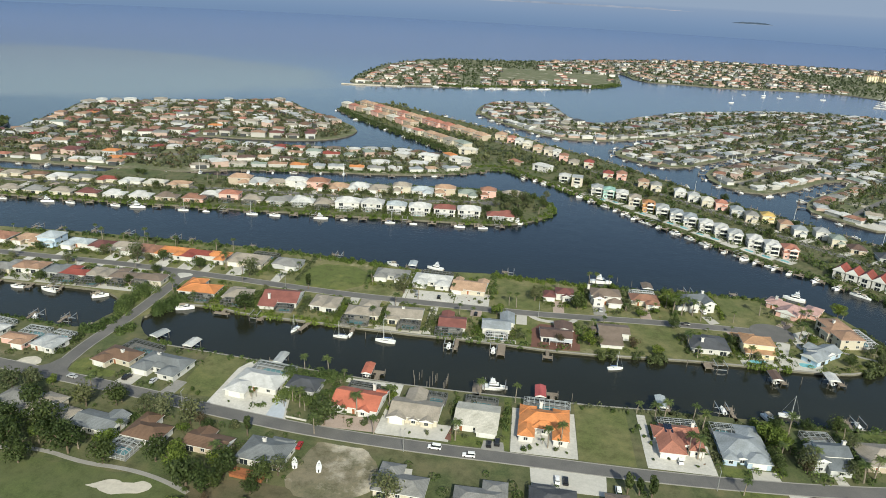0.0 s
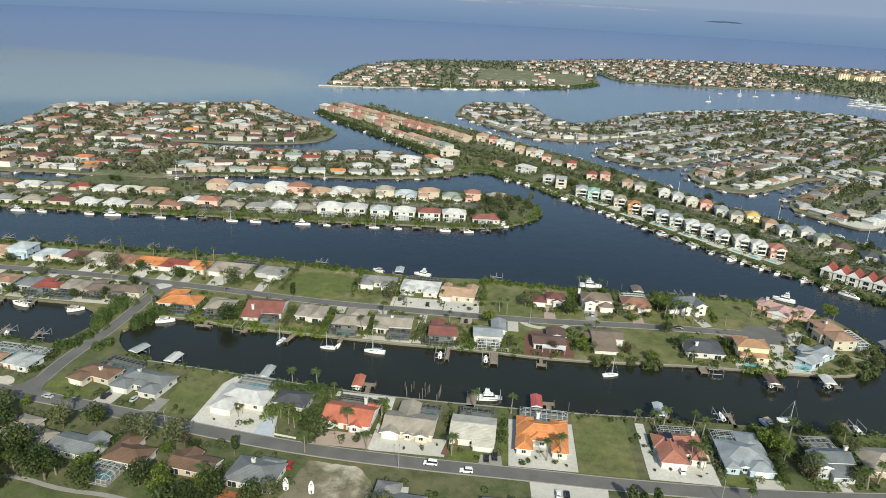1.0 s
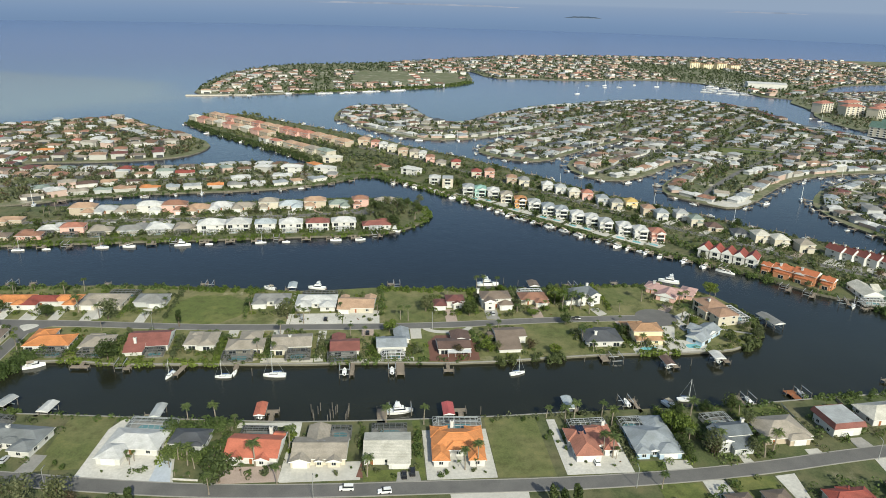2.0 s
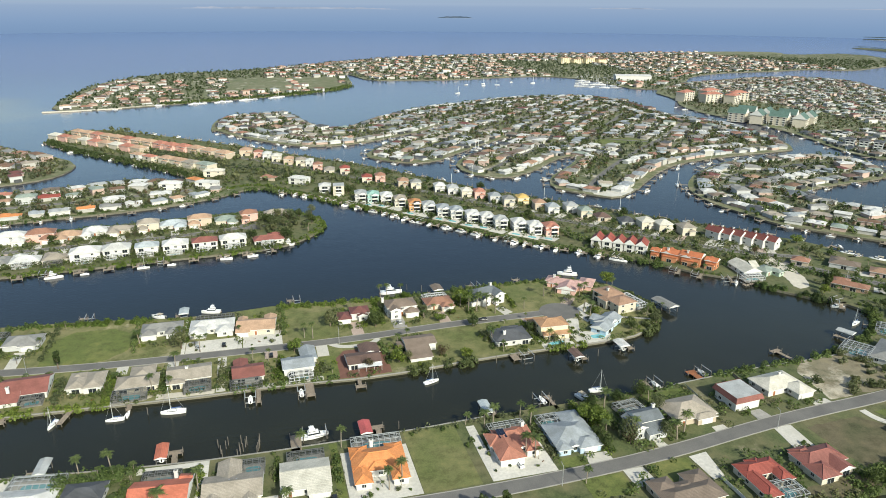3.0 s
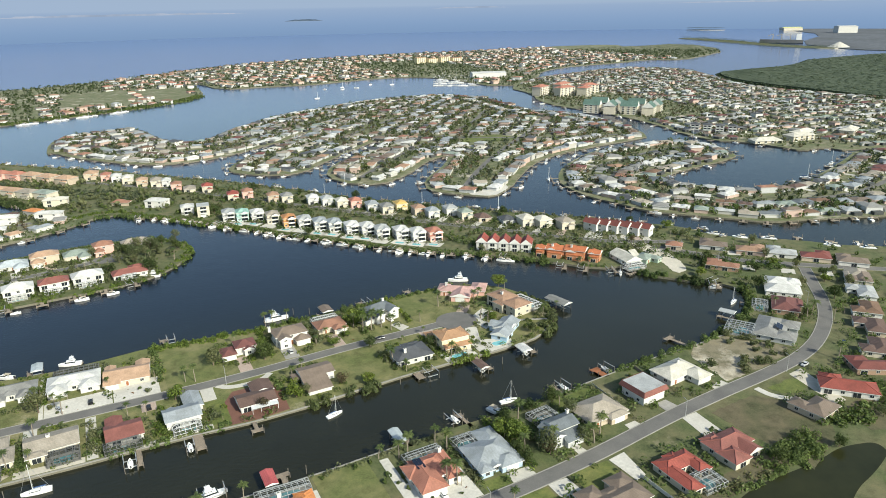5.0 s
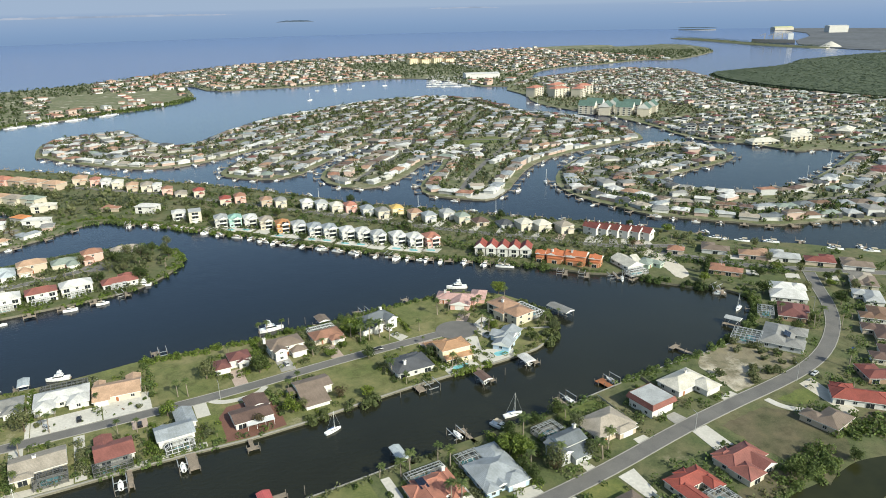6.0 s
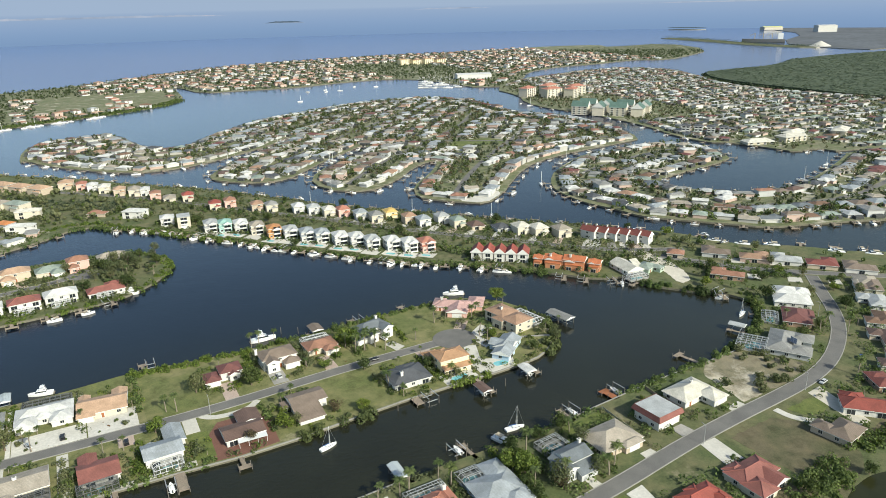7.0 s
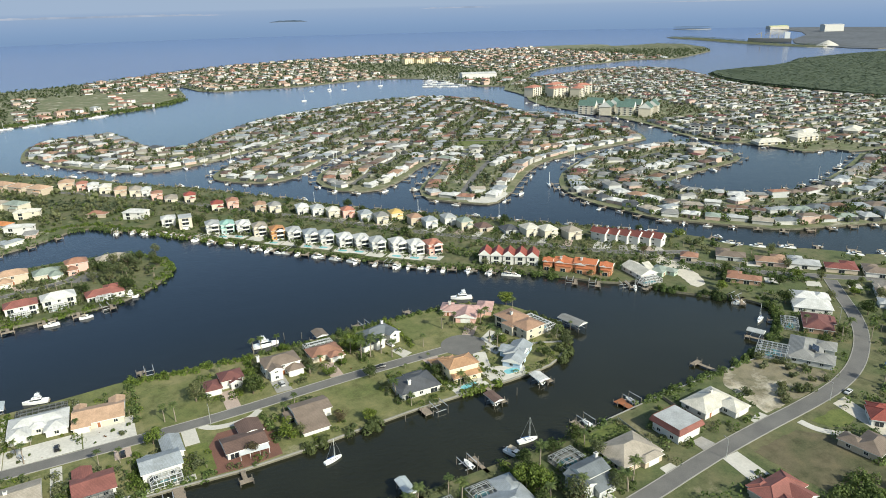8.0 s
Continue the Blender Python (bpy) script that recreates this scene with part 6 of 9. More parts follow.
patch("ground_corner_lawn", [(-171.5, 206), (-171.5, 217), (-163, 215), (-158, 207), (-162, 201.5)], LAWN, "green corner lawn by a junction", "lawn", 0.05, 1)
for x, y, roof, wall in ((-225, 227, "white", "white"), (-245, 231, "grey", "cream"), (-268, 234, "sandstone", "cream"), (-290, 237, "taupe", "cream"), (-311, 240, "grey", "cream")):
    house(x, y, -9, 15, 12, roof, wall, f"{roof.replace('_', ' ')}-roofed {wall} house backing on a canal", "L", 1, 1, detail=1)
    pool_cage(x + 1, y + 9, -9, 10, 6.5, METAL_PALE if x % 2 else None, SCREEN_LIGHT if x % 2 else None, label="screen enclosure behind a canal house")
for x, y, roof in ((-200, 183, "grey"), (-225, 187, "taupe"), (-250, 191, "light_grey"), (-275, 195, "brown")):
    house(x, y, 170, 16, 13, roof, "cream", f"{roof.replace('_', ' ')}-roofed low house among trees", "L", 1, 1, detail=1)

patch("pavement_drive", [(-77.2, 187.4), (-69.4, 186), (-72.1, 199.4), (-76.9, 201)], BLUE_DRIVE, "pale blue-grey painted concrete driveway", "driveway", 0.11)
low = Solid()
low.box(-4.4, 4.4, -0.15, 0.15, -0.1, 0.7)
tagged(part("garden_wall", low, WHITE_DRIVE), "low white garden wall beside a street", "garden wall").matrix_basis = pose(-64.8, 188.6, TOP, 0, 0, -8)

# lots of the middle island
patch("ground_lot", rect(-108, -70, 314, 350), LAWN, "open green grass lot", "lawn", 0.09, 1)
patch("ground_lot", rect(6, 31, 311.5, 345), DRY_LAWN, "open grass lot", "lawn", 0.09)
patch("ground_lot", rect(77, 101, 276, 309), DRY_LAWN, "open mown grass lot by the canal", "lawn", 0.09)
patch("ground_lot", rect(131, 155, 329, 356), DRY_LAWN, "open grass lot beside a turning circle", "lawn", 0.09, 1)
patch("pavement_brick", [(25, 269.6), (36, 268.6), (50, 270), (51, 290), (46, 296), (31, 296), (26, 288)], BRICK, "red brick terraces round a house", "paving", 0.08)
patch("ground_lot", rect(18.5, 26.5, 273, 292), LAWN, "bright green side lawn", "lawn", 0.09)
patch("pavement_court", rect(-19, -16.5, 311.5, 352), WHITE_DRIVE, "white gravel strip between two houses", "paving", 0.09)
patch("pavement_court", rect(-45, -43.3, 311.5, 352), WHITE_DRIVE, "white gravel strip beside a house", "paving", 0.09)
patch("pavement_court", rect(-27.5, -23.5, 271.5, 303.5), CONCRETE, "pale path between two gardens", "paving", 0.09)
patch("pavement_court", [(-52, 271.5), (-28, 270.8), (-28, 274.5), (-52, 276)], SAND, "pale sandy strip behind a seawall", "paving", 0.08)
patch("pavement_court", [(-70, 272.5), (-53, 271.5), (-53, 283), (-70, 283)], SCRUB, "sandy back garden", "ground", 0.07, 1)
patch("pavement_court", rect(-21, -3, 270.6, 273), CONCRETE, "pale concrete strip behind a seawall", "paving", 0.10)
patch("pavement_court", rect(2, 19, 270.6, 274), CONCRETE, "pale concrete strip behind a seawall", "paving", 0.10)
patch("pavement_court", rect(-43, -19, 311.5, 324), WHITE_DRIVE, "white paved forecourt", "paving", 0.10)
patch("pavement_court", rect(-16, 3, 311, 327), WHITE_DRIVE, "white paved forecourt", "paving", 0.10)
patch("pavement_court", [(153, 287), (150.6, 273.6), (163.8, 274.2), (166.5, 281)], CONCRETE, "pale stone pool terrace", "paving", 0.10)
patch("pavement_court", rect(127, 143.6, 273.6, 283), CONCRETE, "pale paved pool terrace", "paving", 0.09)
patch("pavement_court", [(145.5, 275), (150.4, 274), (153.5, 290), (158, 301), (152, 303), (146, 290)], CONCRETE, "pale paved court", "paving", 0.11)
for x0, x1, y0, y1, m, lab in ((60, 67, 314, 332, GREY_DRIVE, "grey driveway"), (85, 91, 315, 329, PAVER, "brown paver driveway"), (38, 44, 311, 327, PAVER, "brown paver driveway"), 
                              (18.5, 24, 293, 304, CONCRETE, "pale concrete driveway"), (-6, 0, 297, 304.5, PAVER, "pinkish paver driveway"), (-50, -45, 297, 304.5, CONCRETE, "pale concrete driveway"), (-72, -67, 298, 305.5, CONCRETE, "pale driveway"),
                              (-150, -144, 319.5, 333, CONCRETE, "pale concrete driveway"), (-180, -175, 322, 333, CONCRETE, "pale driveway"), (-166, -161, 321, 333, CONCRETE, "pale driveway"), (-122, -117, 316, 333, WHITE_DRIVE, "white driveway")):
    patch("pavement_drive", rect(x0, x1, y0, y1), m, lab, "driveway", 0.12)

patch("pavement_drive", [(121.5, 315.5), (127, 318), (124, 326), (119, 325)], CONCRETE, "pale concrete driveway", "driveway", 0.12)
patch("pavement_drive", [(129, 297), (135, 298), (136, 309), (128, 309)], PAVER, "greyish paver driveway", "driveway", 0.12)
patch("pavement_drive", [(163, 314), (172, 320), (176, 312), (163, 307)], CONCRETE, "pale stone driveway", "driveway", 0.12)
patch("pavement_drive", [(157, 322), (164, 331), (169, 327), (162, 319)], PAVER, "pinkish paver driveway", "driveway", 0.12)
patch("pavement_drive", [(160, 304), (164, 309), (167, 299), (161, 296)], CONCRETE, "pale concrete driveway", "driveway", 0.11)
ribbon("pavement_path", smooth_line([(168, 303), (182, 297), (196, 291)], 1), 1.4, TOP - 0.1, TOP + 0.25, KERB, "low pale garden wall", "garden wall")

def open_pool(x, y, turn, w, d, label="small turquoise swimming pool with a pale coping"):
    thing = empty("swimming_pool", pose(x, y, TOP + 0.1, 0, 0, turn), label, "swimming pool")
    for name, k, z, mat in (("coping", 1.0, 0.10, WHITE_DRIVE), ("pool_water", 0.86, 0.13, POOL)):
        out = [(k * w / 2 * math.copysign(abs(math.cos(a * math.pi / 12)) ** 0.6, math.cos(a * math.pi / 12)), k * d / 2 * math.copysign(abs(math.sin(a * math.pi / 12)) ** 0.6, math.sin(a * math.pi / 12))) for a in range(24)]
        slab(name, out, 0.0, z, [mat], "", "", parent=thing)
    return thing


open_pool(158.6, 279, 0, 8.6, 4.8)
open_pool(135, 277.4, 6, 10, 3.8, "long green-tinted swimming pool with a pale coping")

# concrete caps along the seawalls
for line in ([(-160, 277), (-138, 278), (-118, 273), (-82, 272), (-41, 270), (4, 270), (43, 267), (97, 272), (124, 273), (163, 273), (182, 276), (195, 287)], [(-141, 234), (-102, 230), (-78, 227), (-49, 224), (-23, 222), (44, 222), (79, 224)],
             [(152, 225), (179, 228), (216, 231), (245, 231), (262, 232)]):
    ribbon("trim_seawall", smooth_line(line, 1), 0.6, TOP - 0.25, TOP + 0.18, KERB, "pale concrete seawall cap", "seawall")

# ---- the strip of tall narrow houses ----
ALONG = 131.0
COLOURS = {"silver": "white", "sandstone": "sand", "mint": "mint", "tan_orange": "tan_orange", "umber": "sand", "white": "white", "cream": "cream", "light_grey": "white", "grey": "cream", "beige": "cream", "taupe": "sand", "brown": "sand", "red": "cream", "orange": "orange", "terracotta": "pink",
           "peach": "sand", "charcoal": "grey", "blue_grey": "white", "pale_blue": "white", "teal": "mint", "green_grey": "cream", "tan": "yellow", "dark_red": "cream", "coral": "white", "pink": "pink", "aqua": "mint", "ochre": "yellow", "salmon": "pink", "faded_red": "white"}


BALCONY = box_mesh("balcony", [(-3.2, 3.2, -1.5, 0.0, 0.0, 0.16, 0), (-3.2, 3.2, -1.5, -1.42, 0.16, 0.95, 0), (-2.8, -0.2, -0.08, 0.0, 0.2, 2.4, 1), (0.2, 2.8, -0.08, 0.0, 0.2, 2.4, 1)], [TRIM, GLASS])
TALL = [(0, 0.8, 9.4, 10.8, "hip", 6.8), (1.5, -3.6, 5.8, 5.6, "gy", 6.5), (-3.0, -3.4, 3.6, 5.0, "hip", 4.2)]


def strip_house(x, y, roof, front=True, w=9.5, d=14.0, floors=2, plan="hip", wall=None, pitch=0.5, turn=-6.0):
    """A tall narrow house; its own -y looks to the south, over the canal or the street."""
    wall = wall or COLOURS[roof]
    side = "with balconies over the canal" if front else "along a narrow street"
    thing = house(x, y, turn, w, d, roof, wall, f"tall {wall.split('_')[0]} house with {roof.replace('tan_', '').replace('_', ' ')} roof {side}", plan, floors, 1, pitch, detail=1 if front else 0, group="houses of the narrow strip", garage=9)
    if front:
        for fl in range(floors):
            part("balcony", BALCONY, None, thing).matrix_basis = pose(1.2 if plan is TALL else 0.0, -6.44 if plan is TALL else -d / 2 - 0.03, 0.2 + 3.0 * fl) @ Matrix.Diagonal((0.84, 1, 1, 1))
    else:
        part("window", SLIDER, None, thing).matrix_basis = pose(-1.5, -d / 2 * 0.74 - 0.06, 0.1)
        part("window", WINDOW, None, thing).matrix_basis = pose(1.2, -d / 2 * 0.74 - 0.06, 3.9) if floors > 1 else pose(2.2, -d / 2 * 0.74 - 0.06, 1.0)
    return thing


FRONT_ROW = [(82.1, 563.8, "light_grey"), (91.8, 558, "mint"), (102.2, 551.7, "white"), (111.4, 539.3, "beige"), (120.4, 524, "tan_orange"), (130, 515, "light_grey"), (138.9, 503.3, "silver"), (147.5, 495, "silver"), (156.7, 481.8, "white"), (165.7, 473.4, "white"),
             (172.8, 461.8, "light_grey"), (183.9, 452.2, "white"), (192.7, 442.7, "white"), (203, 436.5, "salmon")]
for x, y, roof in FRONT_ROW:
    strip_house(x, y + 6, roof, True, 9, 13, 3 if roof == "tan_orange" else 2, TALL, None, 0.46)
strip_house(55.5, 606, "white", True, 10, 12, 2, "hip", "white", 0.4)
strip_house(66, 591.5, "light_grey", True, 9.5, 11, 3, "F", "cream")
for x, y, roof in ((82.3, 666.9, "red"), (97.4, 624.6, "red"), (110.5, 627.2, "terracotta"), (127.4, 602, "sandstone"), (137.4, 593.7, "grey"), (155.4, 576.6, "white"), (165, 566.7, "light_grey"), (173.7, 553.5, "cream"), (183.7, 547.4, "salmon"), (192.1, 530.8, "silver"),
                   (200.2, 518.5, "grey"), (213.1, 519.8, "ochre"), (220.6, 500.6, "sandstone"), (226.8, 488, "silver"), (242.4, 487.3, "light_grey"), (247.9, 471.7, "green_grey")):
    strip_house(x, y + 5.5, roof, False, 9.2, 12.0, 2, "hip", None, 0.5)
for x, y, roof, fl in ((257.5, 461, "umber", 1), (270.5, 446, "charcoal", 1), (279.5, 433, "cream", 2), (288.5, 423.5, "cream", 2), (300.5, 412, "beige", 2)):
    strip_house(x, y + 5.5, roof, False, 10.5, 13.5, fl, "hip", None, 0.46)
for k in range(5):
    house(224.0 + 5.9 * k, 408.6 - 4.8 * k, 141, 6.9, 11, "red", "white", "white gabled townhouse with a steep red roof", "G9", 2, 1, 0.85, detail=2, group="red-roofed townhouses")
for k in range(6):
    house(314.5 + 4.9 * k, 403 - 5.6 * k, 18, 6.6, 11, "umber_red", "white", "white gabled townhouse with a dark red roof", "G9", 2, 1, 0.85, detail=1, group="dark red townhouses", chimney=(0.0, 0.3))
for x, y, w, d in ((250.5, 376.5, 5.5, 8), (258.5, 370, 12, 11), (266.8, 360, 13, 11), (275, 350.5, 7, 9)):
    house(x, y, 129, w, d, "rust", "orange", "orange terraced villa with a bright rust tiled roof", [(0, -1, w, d - 2, "gx", 5.4 + 0.9 * (w > 12.5)), (0, d / 2 - 1.4, w * 0.8, 2.8, "flat", 3.4), (w * 0.2, -1, w * 0.42, d - 1, "gy", 5.5)], 2, 1, 0.42, detail=2, group="orange-roofed terrace", chimney=(0.2, 0.1) if w > 10 else None)
house(292, 340.5, -6, 12, 21, "cream", "white", "white house with a long pale gabled roof", [(0, 0, 11.6, 19, "gy"), (5.6, -3, 4, 8, "lean", 2.4)], 1, 1, 0.42)
pool_cage(287.5, 326.5, -6, 13, 7, METAL_WHITE, SCREEN_LIGHT, label="white-framed screen room facing the canal")
house(303.5, 332, 20, 11, 14, "green_grey", "green", "pale green house with a grey-green roof", "L", 1, 1, 0.4)
house(337, 343, ALONG, 10, 9, "terracotta", "sand", "small house with a terracotta roof", "hip", 1, 1, 0.5, detail=1)
patch("ground_sand_lot", [(319, 368), (326, 367), (329, 352), (326, 335), (317, 309), (302, 305), (311, 327), (315.5, 342), (315, 356)], SAND, "bare white sand lot by the canal", "ground", 0.10, 1)
for (x, y), roof, w, d, fl in zip([(-12, 788), (1, 774), (10, 763), (19.5, 749.5), (31, 730), (43, 722), (51.5, 716), (58, 696), (68, 683), (-94, 838), (-80, 826), (-66, 813), (-51, 795), (-35, 777)],
                              ["peach", "salmon", "white", "cream", "peach", "beige", "white", "terracotta", "beige", "salmon", "salmon", "peach", "peach", "peach"], [13, 9, 9, 10, 10, 10, 8, 9, 10, 17, 17, 17, 18, 18], [16, 13, 13, 15, 14, 16, 12, 12, 15, 15, 15, 15, 15, 15],
                              [2, 2, 2, 2, 2, 2, 2, 2, 1, 2, 2, 2, 2, 2]):
    strip_house(x, y, roof, False, w, d, fl, "hip", None, 0.42, ALONG + 180 if w > 15 else -6.0)
for (x, y), roof in zip([(-92, 764), (-79, 750), (-66, 736), (-52, 724)], ["peach", "peach", "beige", "green_grey"]):
    strip_house(x, y, roof, False, 18, 14, 2, "hip", "cream", 0.36, ALONG + 180)
for x, y, turn, w, d, roof, wall, fl in ((-42, 693, 170, 19, 13, "cream", "cream", 2), (9, 664, 150, 15, 11, "terracotta", "sand", 1), (37, 643, 145, 18, 15, "white", "white", 2), (-46, 646, 160, 20, 12, "white", "white", 2), (-78, 650, 170, 19, 14, "white", "white", 2), (-108, 778, 131, 15, 15, "salmon", "cream", 2), (-122, 793, 131, 15, 15, "peach", "white", 2)):
    house(x, y, turn, w, d, roof, wall, f"{wall} house with a {roof.replace('_', ' ')} roof on open grass", "L", fl, 1, 0.4, detail=1)
for k in range(9):
    for off, roofs in ((0, ("salmon", "peach", "peach")), (36, ("peach", "salmon", "cream"))):
        strip_house(-107 - 13.5 * k - off * 0.55, 852 + 13.5 * k - off * 0.6, roofs[k % 3], False, 17.5, 14, 2, "hip", None, 0.4, ALONG if off > 0 else ALONG + 180)

# ---- the point with the white houses ----
for x, y, w, d, roof, fl in ((-224, 468, 14, 16, "white", 1), (-207, 464, 15, 15, "salmon", 2), (-189, 464, 15, 15, "beige", 1), (-169, 467, 18, 16, "grey", 1), (-151, 470, 17, 17, "white", 1), (-133, 469, 15, 17, "beige", 1), (-115.5, 471, 18, 20, "white", 2)):
    canal_house(x, y, w, d, roof, COLOURS[roof], f"{COLOURS[roof]} canal house with a {roof} roof and screened porch", "L", fl, 1 if w % 2 else -1, (1, 11, 5), 185, None, METAL_WHITE if w > 15 else None, SCREEN_LIGHT if w > 15 else None, 1, 0.46)
for x, y, w, d, roof, fl in ((-97, 473, 16, 19, "white", 2), (-78, 472, 14, 16, "pale_blue", 2), (-60, 473, 16, 18, "white", 2), (-41, 473, 16, 15, "faded_red", 2), (-22.5, 476, 17, 17, "white", 2), (1.5, 476, 20, 15, "faded_red", 1)):
    canal_house(x, y, w, d, roof, COLOURS[roof], f"{COLOURS[roof]} canal house with a {roof.replace('_', ' ')} roof and balcony", "L", fl, 1 if w % 2 else -1, (1, 10, 4), 185, None, METAL_WHITE, SCREEN_LIGHT, 2, 0.46)
for x, y, w, d, roof in ((-218, 507, 17, 15, "peach"), (-203, 511, 16, 14, "light_grey"), (-187, 512, 16, 13, "beige"), (-171, 513, 17, 13, "white"), (-153, 514, 17, 15, "terracotta"), (-135, 514, 16, 15, "peach"), (-119, 520, 16, 16, "white"), (-102, 520, 16, 13, "beige")):
    house(x, y, 4, w * 1.05, d * 1.15, roof, COLOURS[roof], f"{COLOURS[roof]} house with a {roof} hip roof", "L", 2 if w % 2 else 1, 1 if w % 2 else -1, 0.5, detail=1)
for x, y, w, d, roof in ((-83, 522, 14, 15, "beige"), (-66, 524, 17, 16, "pale_blue"), (-47, 526, 16, 14, "peach"), (-28, 527, 15, 15, "green_grey"), (-11, 530, 12, 14, "terracotta"), (10, 536, 17, 13, "beige")):
    house(x, y, 5, w * 1.05, d * 1.1, roof, COLOURS[roof], f"{COLOURS[roof]} house with a {roof.replace('_', ' ')} hip roof", "L", 2 if w % 2 == 0 else 1, 1 if w % 2 else -1, 0.5, detail=1)
for k, roof in enumerate(("beige", "grey", "beige", "dark_red", "white", "white", "taupe", "terracotta")):
    house(-372 + 20 * k, 439 + 2.2 * k, 184, 16, 14, roof, COLOURS[roof], f"{COLOURS[roof]} canal house with a {roof.replace('_', ' ')} roof", "L", 1, 1, 0.38, detail=1)
for k, roof in enumerate(("terracotta", "beige", "brown", "white", "grey", "red", "white", "cream", "peach")):
    house(-420 + 20 * k, 476 + 1.2 * k, 2, 16, 13, roof, COLOURS[roof], f"{COLOURS[roof]} house with a {roof} roof along a street", "L", 1, -1, 0.38, detail=0)

# ---- houses in rows along the farther shores ----
FAR_ROOFS = ["silver", "umber", "slate", "sandstone", "salmon", "white", "light_grey", "grey", "beige", "taupe", "brown", "red", "terracotta", "peach", "cream", "charcoal", "pale_blue", "dark_red", "orange", "tan", "green_grey"]
LANAI = surface("dark_screened_porch", (0.06, 0.065, 0.065), 0.8, 0.2, 1.2, 0.2, 0)
FAR_WALLS = ["stone", "white", "grey", "rose"]


def plain_house(s, x, y, turn, w, d, h, roof, wall, wing, pitch=0.28, court=True, porch=False):
    """A small far-off house added to a joined block."""
    n = len(s.v)
    top, slot = Solid(), len(FAR_WALLS)
    body = Solid()
    body.box(-w / 2, w / 2, -d / 2, d / 2, -0.3, h)
    roof_wing(top, 0, 0, w, d, h, pitch, "hip", 0.5)
    if wing:
        body.box(-w * 0.1, w * 0.42, -d * 0.8, 0, -0.3, h - 0.03)
        roof_wing(top, w * 0.16, -d * 0.4, w * 0.52, d * 0.8, h - 0.03, pitch, "hip", 0.5)
    extra = Solid()
    if court:
        extra.box(w * 0.02, w * 0.34, -d * 0.5 - 9.5, -d * 0.5, -0.1, 0.24, 0)
    if porch:
        extra.box(-w * 0.36, w * 0.2, d * 0.5, d * 0.5 + 4.6, -0.1, 2.5, 1)
    c, q = math.cos(radians(turn)), math.sin(radians(turn))
    k = len(s.v)
    s.v += [(x + c * a - q * b, y + q * a + c * b, TOP + z) for a, b, z in extra.v]
    s.f += [tuple(k + i for i in f) for f in extra.f]
    s.s += [slot + len(FAR_ROOFS) + t for t in extra.s]
    for part_, base in ((body, wall), (top, None)):
        k = len(s.v)
        s.v += [(x + c * a - q * b, y + q * a + c * b, TOP + z) for a, b, z in part_.v]
        s.f += [tuple(k + i for i in f) for f in part_.f]
        s.s += [wall if base is not None else (slot + roof if t == 0 else 0) for t in part_.s]


